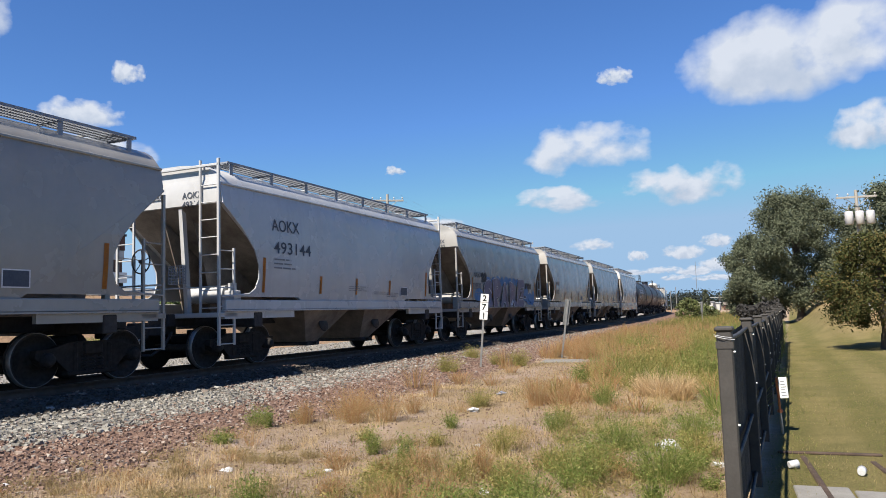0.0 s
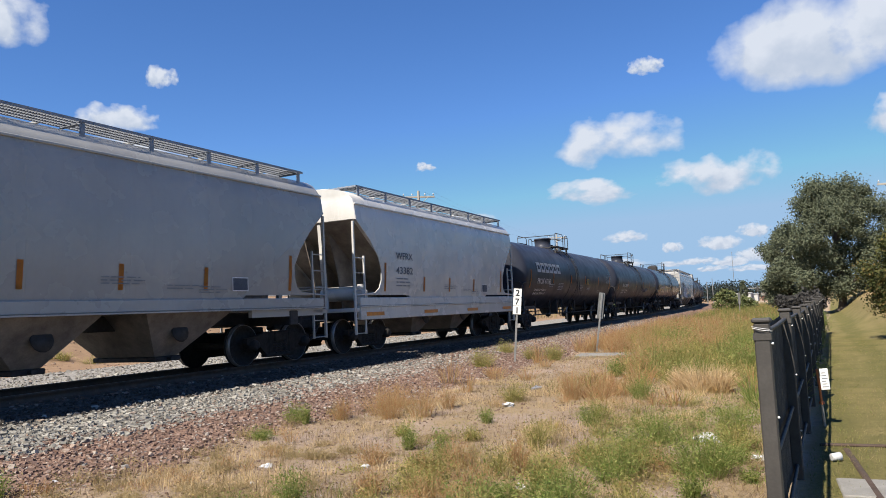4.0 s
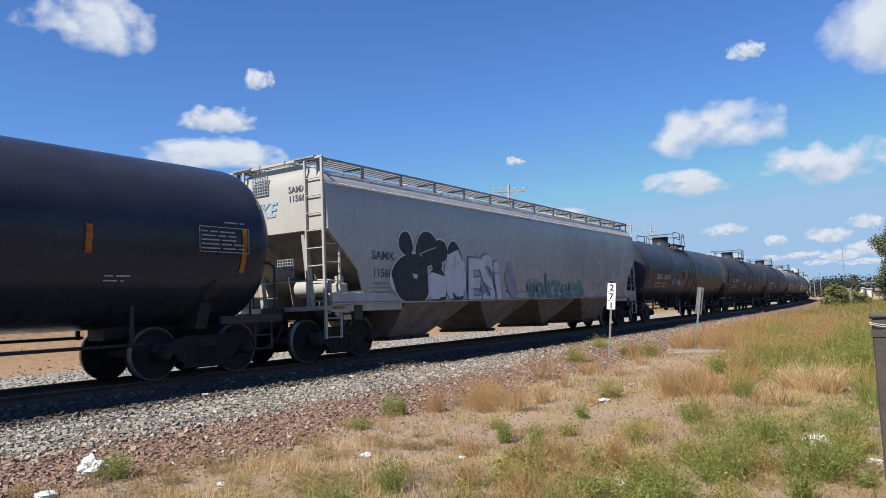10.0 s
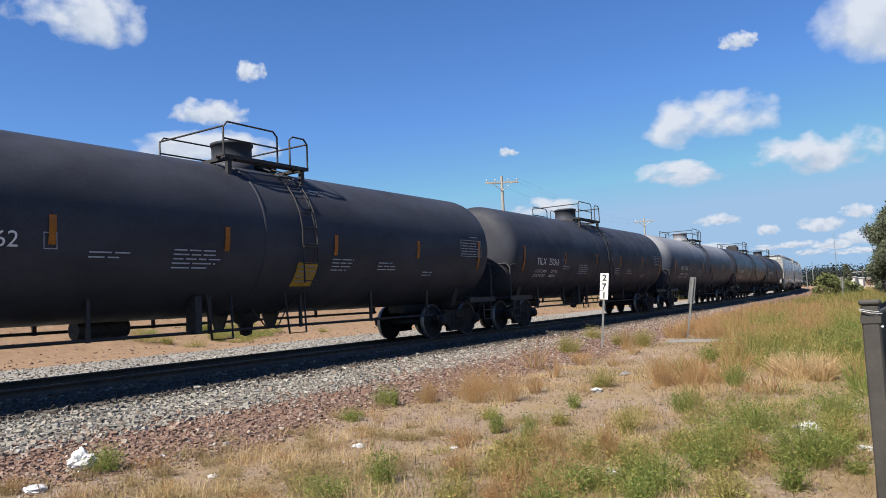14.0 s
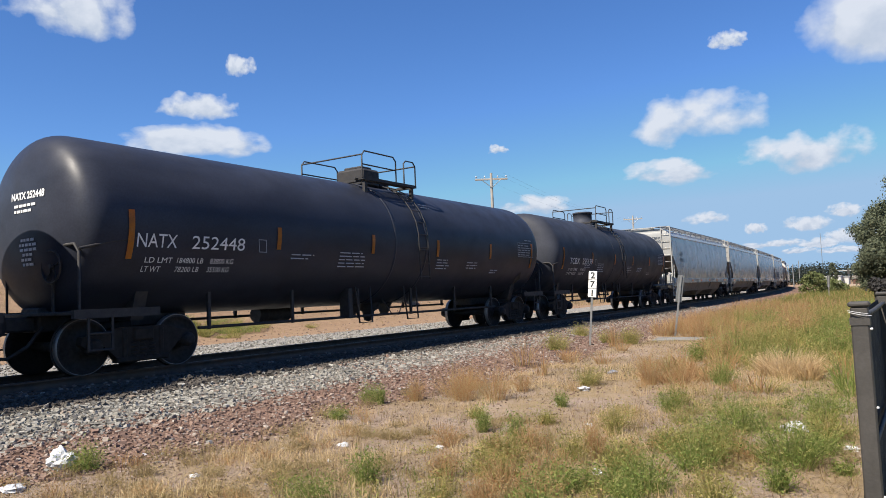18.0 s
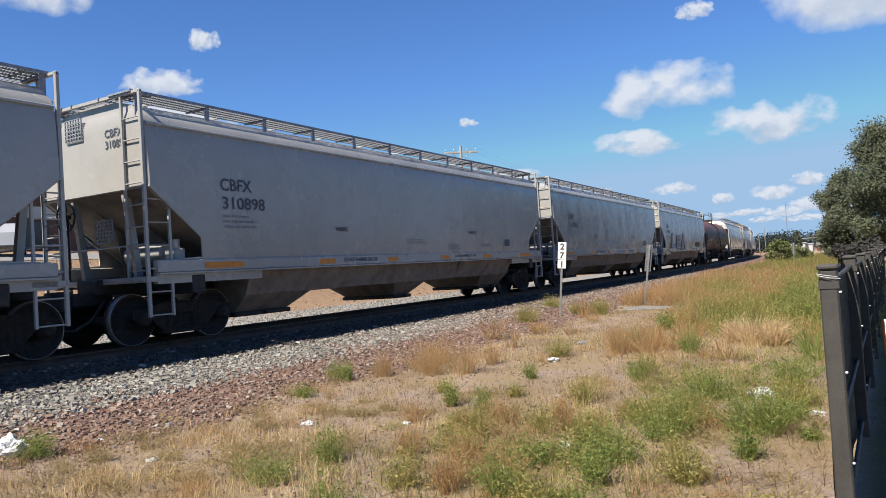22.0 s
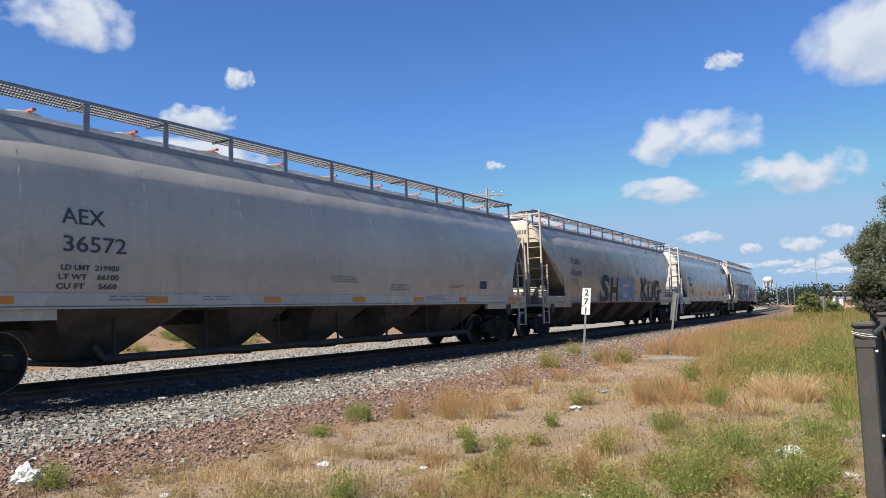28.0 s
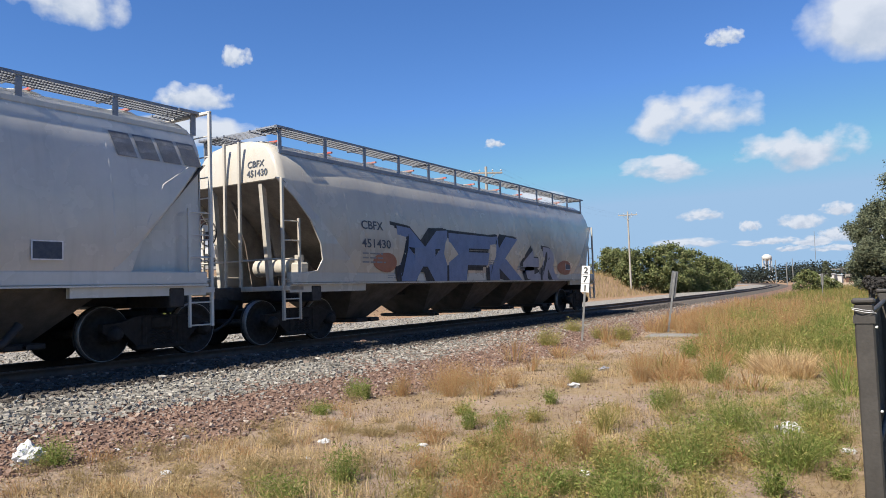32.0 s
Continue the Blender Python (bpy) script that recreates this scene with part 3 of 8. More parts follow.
    for i in range(big or 0):
        b = Bag()
        y, w, h, z, t = -6.63 + i * 0.61, 0.52, 0.44, 2.54, 0.13
        for a0, a1, c0, c1 in ((0, t, 0, h), (w - t, w, 0, h), (t, w - t, h - t, h), (t, w - t, 0, t)):
            zz = [z + c0 + k * (c1 - c0) / 3 for k in range(4)]
            b.loft([[(depth(q) + 0.012, y + a0, q), (depth(q) + 0.012, y + a1, q)] for q in zz])
        part("emblem_block", b, STENCIL_WHITE, tank, "pale hollow emblem block")
    if tag:
        b = Bag()
        y, z, col = tag
        for i in range(9):
            yy = y + i * 0.17
            b.tube([(depth(z + 0.1) + 0.005, yy, z + 0.2 * rnd.random()), (depth(z + 0.3) + 0.005, yy + 0.1, z + 0.25 + 0.25 * rnd.random()), (depth(z + 0.1) + 0.005, yy + 0.17, z + 0.15 * rnd.random())], 0.012, 4)
        part("graffiti_scrawl", b, col, tank, "thin sprayed scrawl")
    return car


# ---- covered hoppers ----
def hopper_paint(name, base, streak=((0.2, 0.19, 0.17), 0.22), rough=0.26):
    """Worn gloss paint on thin plate that bulges a little between its seams."""
    m = surf(name, base, tuple(c * 0.84 for c in base), 0.55, rough, 0.0, 0.02, 9, (1, 0.8, 0.6), streak, 0.6, 0.05)
    t, b = m.node_tree, m.node_tree.nodes["Principled BSDF"]
    co = t.nodes.new("ShaderNodeTexCoord").outputs["Object"]
    wv = t.nodes.new("ShaderNodeTexWave")
    wv.bands_direction = "Y"
    wv.inputs["Scale"].default_value, wv.inputs["Distortion"].default_value = 0.165, 1.2
    wv.inputs["Detail"].default_value, wv.inputs["Detail Scale"].default_value = 1.0, 0.5
    link(t, co, wv.inputs["Vector"])
    dent = noise_node(t, co, 1.0, 2, 0.4, (0.3, 0.9, 0.45))
    both = t.nodes.new("ShaderNodeMath")
    both.operation = "MULTIPLY_ADD"
    both.inputs[1].default_value = 1.6
    link(t, dent, both.inputs[0])
    low = t.nodes.new("ShaderNodeMath")
    low.operation = "MULTIPLY"
    low.inputs[1].default_value = 0.3
    link(t, wv.outputs["Fac"], low.inputs[0])
    link(t, low.outputs[0], both.inputs[2])
    bp = t.nodes.new("ShaderNodeBump")
    bp.inputs["Strength"].default_value, bp.inputs["Distance"].default_value = 0.5, 0.05
    link(t, both.outputs[0], bp.inputs["Height"])
    fine = b.inputs["Normal"].links[0].from_node
    link(t, bp.outputs[0], fine.inputs["Normal"])
    return m


FLAT = [(1.44, 1.505), (1.5, 1.51), (1.9, 1.53), (2.4, 1.545), (2.95, 1.54), (3.5, 1.515), (3.84, 1.48), (3.98, 1.41), (4.12, 1.29), (4.22, 1.12), (4.3, 0.82), (4.35, 0.35)]
SMALL = [(1.44, 1.5), (1.5, 1.505), (2.0, 1.55), (2.6, 1.58), (3.1, 1.57), (3.64, 1.53), (3.98, 1.48), (4.12, 1.41), (4.26, 1.29), (4.36, 1.12), (4.44, 0.82), (4.49, 0.35)]
ROUND = [(1.36, 1.5), (1.42, 1.525), (1.7, 1.57), (2.0, 1.588), (2.3, 1.58), (2.6, 1.556), (2.85, 1.52), (3.1, 1.47), (3.35, 1.4), (3.6, 1.305), (3.8, 1.2), (3.98, 1.06), (4.12, 0.84), (4.2, 0.45)]
ROUND = [(z + (0.0 if z < 3.2 else 0.12 * min(1.0, (z - 3.2) / 0.5)), w) for z, w in ROUND]
# kinds: top of the end slope, its run to the sill, outline of the side wing (in from the end, height), gaps between bays (place, half top, half foot, height), end of the outer bays
KINDS = {
    "small": (3.57, 2.9, [(0.0, 3.57), (0.62, 3.05), (1.02, 2.6), (1.2, 2.25), (1.2, 1.95), (1.1, 1.72), (0.9, 1.6), (0.0, 1.54)], [(-0.02, 0.45, 1.15, 1.22)], 2.62),
    "long": (2.75, 1.75, [(0.0, 2.75), (1.08, 1.88), (1.1, 1.5), (0.2, 1.46)], [(-2.48, 1.7, 2.1, 0.72), (2.48, 1.7, 2.1, 0.72)], 6.2),
    "sam": (2.85, 1.7, [(0.0, 2.85), (0.95, 2.0), (1.12, 1.5), (0.2, 1.46)], [(-3.65, 0.25, 1.62, 1.2), (0.0, 0.3, 1.76, 1.2), (3.65, 0.25, 1.62, 1.2)], 7.0),
    "round": (3.42, 2.3, [(-0.14, 3.42), (0.3, 3.05), (0.7, 2.6), (0.98, 2.1), (1.05, 1.75), (0.9, 1.5), (0.2, 1.42)], [(-3.75, 0.5, 1.3, 1.18), (-1.3, 0.4, 1.0, 1.18), (1.3, 0.4, 1.0, 1.18), (3.75, 0.5, 1.3, 1.18)], 6.0),
    "tcm": (3.4, 2.5, [(0.22, 3.86), (0.62, 3.4), (1.1, 2.95), (1.5, 2.55), (1.72, 2.05), (1.95, 1.42)], [(-3.75, 0.5, 1.3, 1.18), (-1.3, 0.4, 1.0, 1.18), (1.3, 0.4, 1.0, 1.18), (3.75, 0.5, 1.3, 1.18)], 6.0),
    "gpf": (3.44, 1.9, [(0.2, 3.44), (0.95, 2.95), (1.3, 2.3), (1.6, 1.44), (0.2, 1.42)], [(-4.25, 0.45, 1.15, 1.18), (-1.56, 0.6, 1.4, 1.18), (1.56, 0.6, 1.4, 1.18), (4.25, 0.45, 1.15, 1.18)], 6.1),
}


def stencil_lines(depth, shell, y0, y1, z, rows, rnd, mat=None, step=0.055, h=0.026):
    """A block of small notices: one part for each line."""
    for i in range(rows):
        b = Bag()
        bars(b, depth, y0, y1, z - i * step, 1, step, h * 0.8, rnd)
        if b.v:
            part("stencil_line", b, mat or STENCIL_FAINT, shell)


def hopper_car(s0, length, body, paint, label, bays, style="small", marks=(), seed=1, sill_reflectors=(), side_stripes=(), white_edge=False, pipe=False, end_words=None, yc=None, shift=0.0, dark=STENCIL_DARK, stripe_z=(1.62, 0.62), tall=False):
    rnd = random.Random(seed)
    half, hb = length / 2, body / 2
    rnd_style = style in ("round", "gpf", "tcm")
    prof = ROUND if rnd_style else (SMALL if style == "small" else FLAT)
    zc, cut, wing, gaps, yend = KINDS[style]
    car = tagged(new("hopper_car"), label, "hopper car", "cars of the freight train")
    zb = prof[0][0]

    def ye(z):
        e = hb - (cut * (zc - z) / (zc - zb) if z < zc else 0.0)
        return e - (0.1 * max(0.0, z - 3.2) ** 2 if style == "round" else (0.0 if z < 4.0 else 0.05))

    def wide(z):
        for (z0, w0), (z1, w1) in zip(prof, prof[1:]):
            if z <= z1:
                return w0 + (w1 - w0) * (z - z0) / (z1 - z0)
        return prof[-1][1]

    depth = lambda z: wide(max(z, zb)) + 0.006
    zs = sorted({z for z, _ in prof} | {zc})
    b = Bag()
    rings = []
    for z in zs:
        w, e = wide(z), ye(z)
        c = min(0.16 if rnd_style else 0.02, w * 0.5)
        ring = []
        for cx, cy, a0 in ((w - c, e - c, 0), (-w + c, e - c, 90), (-w + c, -e + c, 180), (w - c, -e + c, 270)):
            for k in range(5 if rnd_style else 2):
                a = math.radians(a0 + 90 * k / (4 if rnd_style else 1))
                ring.append((cx + c * math.cos(a), cy + c * math.sin(a), z))
        rings.append(ring)
    b.loft(rings, True, True, True)
    shell = crisp(part("body", b, paint, car))
    # side wings that carry the sides out past the end slopes
    for sgn in (-1, 1):
        for sx in (-1, 1):
            out = [(hb - q, z) for q, z in wing]
            inn = [(ye(z) - 0.12, z) for _, z in wing]
            b = Bag()
            rings = []
            for (yo, z), (yi, _) in zip(out, inn):
                yi = min(yi, yo - 0.02)
                w = wide(z)
                rings.append([(sx * (w - 0.012), sgn * yi, z), (sx * (w + 0.004), sgn * yi, z), (sx * (w + 0.004), sgn * yo, z), (sx * (w - 0.012), sgn * yo, z)])
            b.loft(rings, True, True)
            wg = part("side_wing", b, paint, shell)
            b = Bag()
            b.tube([(sx * (wide(z) - 0.01), sgn * y, z) for y, z in out], 0.02, 6)
            part("wing_edge", b, paint, wg)
    # weld seams on the sides
    nseam = max(5, int(body / 1.9))
    for i in range(1, nseam):
        y = -hb + body * i / nseam
        if abs(y) > ye(zc) - 0.3:
            continue
        z0, z1 = zb + 0.1, (3.82 if not rnd_style else 3.8)
        zz = [z0 + (z1 - z0) * k / 8 for k in range(9)]
        b = Bag()
        b.loft([[(wide(z) - 0.004, y - 0.03, z), (wide(z) + 0.002, y - 0.01, z), (wide(z) + 0.002, y + 0.01, z), (wide(z) - 0.004, y + 0.03, z)] for z in zz])
        part("weld_seam", b, paint, shell)
    # eave angles
    ze = (3.98 if style == "small" else 3.84) if not rnd_style else 4.02
    for sx in (-1, 1):
        b = Bag()
        x = sx * (wide(ze) + 0.004)
        if rnd_style:
            b.box(min(x, x + sx * 0.04), max(x, x + sx * 0.04), -hb + 0.2, hb - 0.2, ze - 0.04, ze + 0.055, 0.01)
        else:
            b.box(min(x - sx * 0.02, x + sx * 0.03), max(x - sx * 0.02, x + sx * 0.03), -hb + 0.02, hb - 0.02, ze - 0.02, ze + 0.03, 0.01)
        part("eave", b, WHITE_PAINT if white_edge else (GRATING if style in ("round", "tcm") else paint), shell)
    # side sills
    for sx in (-1, 1):
        b = Bag()
        x0, x1 = sorted((sx * 1.40, sx * 1.545))
        b.box(x0, x1, -hb + 0.1, hb - 0.1, 1.25, 1.47, 0.015)
        sill = part("side_sill", b, paint, car)
        b = Bag()
        b.box(x0, x1 + (0.03 if sx > 0 else 0), -hb + 0.1, hb - 0.1, 1.22, 1.248)
        part("sill_flange", b, paint, sill)
        if sill_reflectors and sx > 0:
            for y, w in sill_reflectors:
                bb = Bag()
                bb.box(1.546, 1.552, y - w, y + w, 1.3, 1.41)
                part("reflector", bb, ORANGE, sill, "faded orange reflector")
    # centre sill and hopper bays
    b = Bag()
    b.box(-0.3, 0.3, -half + 0.55, half - 0.55, 0.92, 1.2, 0.02)
    part("centre_sill", b, STEEL_DARK, car)
    edges = [(-yend, 0.0, 0.06, 1.3)] + gaps + [(yend, 0.0, 0.06, 1.3)]
    if style == "small":
        edges[0], edges[-1] = (-yend, 0.0, 0.95, 1.25), (yend, 0.0, 0.95, 1.25)
    if rnd_style:
        edges[0], edges[-1] = (-yend - 0.6, 0.0, 0.75, 1.2), (yend + 0.6, 0.0, 0.75, 1.2)
    for (ya, ta, fa, za), (yb, tb, fb, zb_) in zip(edges, edges[1:]):
        b = Bag()
        rings = []
        inset = lambda z, t, f, zh: 0.0 if z > zh + 0.01 else t + (f - t) * (zh - z) / (zh - 0.4)
        for z in sorted({1.46, za + 0.02, za, zb_ + 0.02, zb_, 0.4}, reverse=True):
            hx = 1.43 - 0.02 * (1.46 - z) if z > 0.95 else 1.42 - (0.9 if rnd_style else 0.6) * (0.95 - z) / 0.55
            if rnd_style and z > 0.95:
                hx = 1.43 - 0.3 * (1.46 - z)
            p, q = ya + inset(z, ta, fa, za), yb - inset(z, tb, fb, zb_)
            rings.append([(-hx, p, z), (hx, p, z), (hx, q, z), (-hx, q, z)])
        b.loft(rings[::-1], True, True)
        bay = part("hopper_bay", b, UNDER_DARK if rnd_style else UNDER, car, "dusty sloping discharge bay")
        b = Bag()
        b.box(-0.9, 0.9, ya + fa - 0.04, yb - fb + 0.04, 0.3, 0.395, 0.02)
        gate = part("outlet_gate", b, STEEL_DARK, bay)
        b = Bag()
        b.cyl((-1.0, (ya + fa + yb - fb) / 2, 0.35), (1.0, (ya + fa + yb - fb) / 2, 0.35), 0.04)
        part("gate_shaft", b, STEEL_DARK, bay)
        if style == "small":
            b = Bag()
            ym = (ya + fa + yb - fb) / 2
            b.lathe([(0, 0.2), (0.03, 0.19), (0.035, 0.0)], (1.21, ym, 0.85), (1, 0, 0.25), 14)
            part("inspection_plate", b, STEEL_DARK, bay)
    if pipe:
        b = Bag()
        yp = hb - 3.2
        b.tube([(1.25, -yp + 0.1, 0.66), (1.25, -yp + 0.3, 0.42), (1.25, yp - 0.25, 0.42), (1.25, yp, 0.7)], 0.075, 10)
        pp = part("unloading_pipe", b, STEEL_DARK, car)
        for k in range(7):
            b = Bag()
            y = -yp + 0.5 + k * (2 * yp - 1.0) / 6
            b.cyl((1.25, y, 0.42), (1.2, y, 1.25), 0.025)
            part("pipe_hanger", b, STEEL_DARK, pp)
    # ends: platforms, posts, ladders, brake gear
    yt = yc or half - 1.75
    for sgn in (-1, 1):
        b = Bag()
        b.box(-1.5, 1.5, min(sgn * (hb + 0.1), sgn * (hb - 0.5)), max(sgn * (hb + 0.1), sgn * (hb - 0.5)), 1.1, 1.2, 0.01)
        pf = part("end_platform", b, paint, car)
        b = Bag()
        b.box(-1.52, 1.52, sgn * yt - 0.15, sgn * yt + 0.15, 0.86, 1.19, 0.02)
        part("body_bolster", b, STEEL_DARK, pf)
        for sx in (-1, 1):
            b = Bag()
            y0, y1 = sorted((sgn * (hb - 0.1), sgn * (hb - 2.6)))
            b.box(min(sx * 1.4, sx * 1.5), max(sx * 1.4, sx * 1.5), y0, y1, 1.06, 1.219)
            part("end_sill", b, paint, pf)
        for x in ((-0.75, 0.75) if style != "small" else (0.3,)):
            b = Bag()
            y = sgn * (hb - 0.3)
            b.loft([[(x - 0.05, y - 0.06, 1.2), (x + 0.05, y - 0.06, 1.2), (x + 0.05, y + 0.06, 1.2), (x - 0.05, y + 0.06, 1.2)],
                    [(x - 0.05, y - 0.06 + sgn * 0.2, zc + 0.1), (x + 0.05, y - 0.06 + sgn * 0.2, zc + 0.1), (x + 0.05, y + 0.06 + sgn * 0.2, zc + 0.1), (x - 0.05, y + 0.06 + sgn * 0.2, zc + 0.1)]], True, True)
            part("end_post", b, paint, pf)
        for x in (-0.42, 0.42):
            b = Bag()
            tri = [(sgn * (hb - 0.9), 1.2), (sgn * (hb - cut - 0.1), 1.2), (sgn * (hb - cut - 0.05), zb + 0.05), (sgn * (hb - 0.3), zc - 0.25), (sgn * (hb - 0.7), 2.2)]
            b.loft([[(x - 0.012, y, z) for y, z in tri], [(x + 0.012, y, z) for y, z in tri]], True, True)
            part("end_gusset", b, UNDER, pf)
        # brown plate laid just outside the body's end slope
        b = Bag()
        q = [(ye(zc - 0.02) + 0.012, zc - 0.02), (ye(zb + 0.02) + 0.012, zb + 0.02)]
        b.loft([[(-1.42, sgn * y, z), (1.42, sgn * y, z), (1.42, sgn * (y - 0.02), z - 0.004), (-1.42, sgn * (y - 0.02), z - 0.004)] for y, z in q], True, True)
        part("slope_sheet", b, UNDER, pf, "brown end slope sheet")
        if style == "gpf":
            for x in (-1.3, 1.3):
                b = Bag()
                pl = [(hb - 0.06, 1.2), (hb - 2.2, 1.2), (hb - 1.3, 2.4), (hb - 0.1, 3.6)]
                b.loft([[(x - 0.01, sgn * y, z) for y, z in pl], [(x + 0.01, sgn * y, z) for y, z in pl]], True, True)
                part("shear_plate", b, paint, pf)
            b = Bag()
            b.box(-1.3, 1.3, min(sgn * (hb - 0.06), sgn * (hb - 0.04)), max(sgn * (hb - 0.06), sgn * (hb - 0.04)), 1.21, 3.5)
            part("end_sheet", b, paint, pf)
        small = style in ("small", "round")
        small = small and not tall
        ztop = 4.52 if tall else 3.5 if style == "small" else (3.4 if style == "round" else 4.4)
        for sx in (-1, 1):
            x, y = sx * 1.47, sgn * (hb + 0.05)
            lb = Bag()
            lb.box(x - 0.03, x + 0.03, y - 0.03, y + 0.03, 0.5, ztop, 0.006)
            lad = part("corner_ladder", lb, paint, car)
            for yy, z0, z1 in ((y - sgn * 0.48, 0.5, 2.6),):
                b = Bag()
                b.box(x - 0.022, x + 0.022, yy - 0.022, yy + 0.022, z0, z1)
                part("stile", b, paint, lad)
            for i in range(6):
                z = 0.53 + i * 0.4
                b = Bag()
                b.cyl((x, y, z), (x, y - sgn * 0.48, z), 0.014, 6)
                part("rung", b, paint, lad)
            if not small:
                b = Bag()
                xx = x - sx * 0.5
                b.box(xx - 0.022, xx + 0.022, y - 0.022, y + 0.022, 1.2, ztop)
                part("stile", b, paint, lad)
                for i in range(8):
                    z = 1.3 + i * 0.38
                    b = Bag()
                    b.cyl((x, y, z), (xx, y, z), 0.013, 6)
                    part("rung", b, paint, lad)
        y = sgn * (hb + 0.05)
        if not small:
            b = Bag()
            b.box(-1.5, 1.5, y - 0.03, y + 0.03, 4.36, 4.42, 0.01)
            part("end_crossbar", b, paint, car)
        if style == "round":
            for x in (-0.2, 0.25):
                b = Bag()
                b.box(x - 0.03, x + 0.03, y - 0.03, y + 0.03, 1.2, 4.3, 0.006)
                part("end_stile", b, paint, pf)
        b = Bag()
        b.tube([(-1.46, y, 1.75), (1.46, y, 1.75)], 0.018)
        part("end_handrail", b, paint, car)
        if sgn < 0:
            b = Bag()
            b.cyl((-0.2, -hb + 0.9, 1.62), (0.9, -hb + 0.9, 1.62), 0.2, 14)
            part("air_reservoir", b, paint, pf, "pale air reservoir")
            b = Bag()
            b.box(0.95, 1.25, -hb + 0.7, -hb + 0.95, 1.2, 1.7, 0.03)
            b.cyl((1.1, -hb + 0.82, 1.7), (1.1, -hb + 0.82, 1.86), 0.1, 12)
            part("brake_valve", b, paint, pf)
            b = Bag()
            hand_wheel(b, -0.7, -hb - 0.1, 2.4, 0.27)
            part("brake_wheel", b, STEEL_DARK, pf)
            b = Bag()
            b.cyl((-0.7, -hb - 0.07, 1.2), (-0.7, -hb - 0.07, 2.4), 0.02)
            part("brake_rod", b, STEEL_DARK, pf)
            for xg, zg in (((0.3, 2.05), (-0.45, 3.98)) if not small else ()):
                b = Bag()
                w, h, yg = 0.24, 0.2, -hb - 0.03
                for k in range(7):
                    b.box(xg - w, xg + w, yg - 0.012, yg + 0.012, zg - h + k * 2 * h / 6 - 0.008, zg - h + k * 2 * h / 6 + 0.008)
                    b.box(xg - w + k * 2 * w / 6 - 0.008, xg - w + k * 2 * w / 6 + 0.008, yg - 0.011, yg + 0.011, zg - h, zg + h)
                tagged(part("brake_step", b, GRATING, pf, "open grating brake step"), kind="stuff")
    # roof: running boards on posts, hatches
    zr = 4.54 if style in ("small", "round", "tcm") else 4.42
    for sx in (-1, 1):
        b = Bag()
        xa, xb = (0.7, 1.28) if not rnd_style else (0.62, 1.16)
        xa, xb = sorted((sx * xa, sx * xb))
        L = hb + (-0.45 if style == "small" else -0.1 if style == "round" else 0.1)
        for k in range(5):
            x = xa + (xb - xa) * k / 4
            b.box(x - 0.009, x + 0.009, -L, L, zr - 0.025, zr + 0.025)
        n = int(2 * L / 0.05)
        for i in range(n + 1):
            y = -L + i * 2 * L / n
            b.box(xa, xb, y - 0.006, y + 0.006, zr - 0.018, zr + 0.014)
        rb = part("running_board", b, GRATING, car)
        npost = max(7, int(2 * hb / 1.45))
        for i in range(npost + 1):
            b = Bag()
            y = -L + 0.15 + i * (2 * L - 0.3) / npost
            xo = sx * (max(abs(xa), abs(xb)) - 0.02)
            b.box(xo - 0.012, xo + 0.012, y - 0.05, y + 0.05, 4.0, zr + 0.015)
            b.box(min(xa, xb), max(xa, xb), y - 0.02, y + 0.02, zr - 0.06, zr - 0.026)
            part("board_post", b, GRATING, rb)
    for sgn in (-1, 1):
        b = Bag()
        e = hb + (-0.45 if style == "small" else -0.1 if style == "round" else 0.1)
        y0, y1 = sorted((sgn * e, sgn * (e - 0.5)))
        for i in range(6):
            y = y0 + (i + 0.5) * (y1 - y0) / 6
            b.box(-1.2, 1.2, y - 0.01, y + 0.01, zr - 0.02, zr + 0.012)
        for x in (-1.2, -0.4, 0.4, 1.2):
            b.box(x - 0.012, x + 0.012, y0, y1, zr - 0.03, zr + 0.02)
        tagged(part("end_crossing", b, GRATING, car), kind="stuff")
    nh = max(6, int(body / 1.7))
    for i in range(nh):
        b = Bag()
        y = -hb + 0.9 + i * (body - 1.8) / (nh - 1)
        zt = prof[-1][0]
        b.lathe([(-0.06, 0.33), (0.06, 0.33), (0.07, 0.37), (0.1, 0.37), (0.13, 0.2), (0.14, 0.0)], (0, y, zt), (0, 0, 1), 14)
        hc = part("hatch", b, paint, car)
        b = Bag()
        b.box(-0.5, 0.5, y - 0.03, y + 0.03, zt + 0.1, zt + 0.14)
        part("hatch_latch", b, paint if not rnd_style else HATCH_RED, hc, "" if not rnd_style else "red hatch latch")
    trucks(car, s0, yt)
    couplers(car, half)
    # markings
    for words, cap, y0, y1, z in marks:
        part("lettering", lay_on(fitted(words, cap, y1 - y0, dark, 0.003), y0 - shift, z, lambda q: depth(q) + 0.006, "lettering"), None, shell, "dark stencilled lettering")
    for y in side_stripes:
        b = Bag()
        z0, h = stripe_z if abs(y) < 4.2 or style != "small" else (1.64, 0.8)
        zz = [z0 + h * k / 4 for k in range(5)]
        b.loft([[(depth(z) + 0.006, y - 0.05, z), (depth(z) + 0.006, y + 0.05, z)] for z in zz])
        part("reflector_stripe", b, ORANGE, shell, "faded orange reflective stripe")
    if len(marks) == 2:
        y0, z0 = marks[-1][2], marks[-1][4]
        stencil_lines(depth, shell, y0 + 0.02, y0 + 0.95, z0 - 0.16, 3, rnd, None, 0.1, 0.045)
    stencil_lines(depth, shell, -0.6, 0.5, 1.85, 3, rnd)
    stencil_lines(depth, shell, hb - 4.9, hb - 4.0, 1.72, 2, rnd)
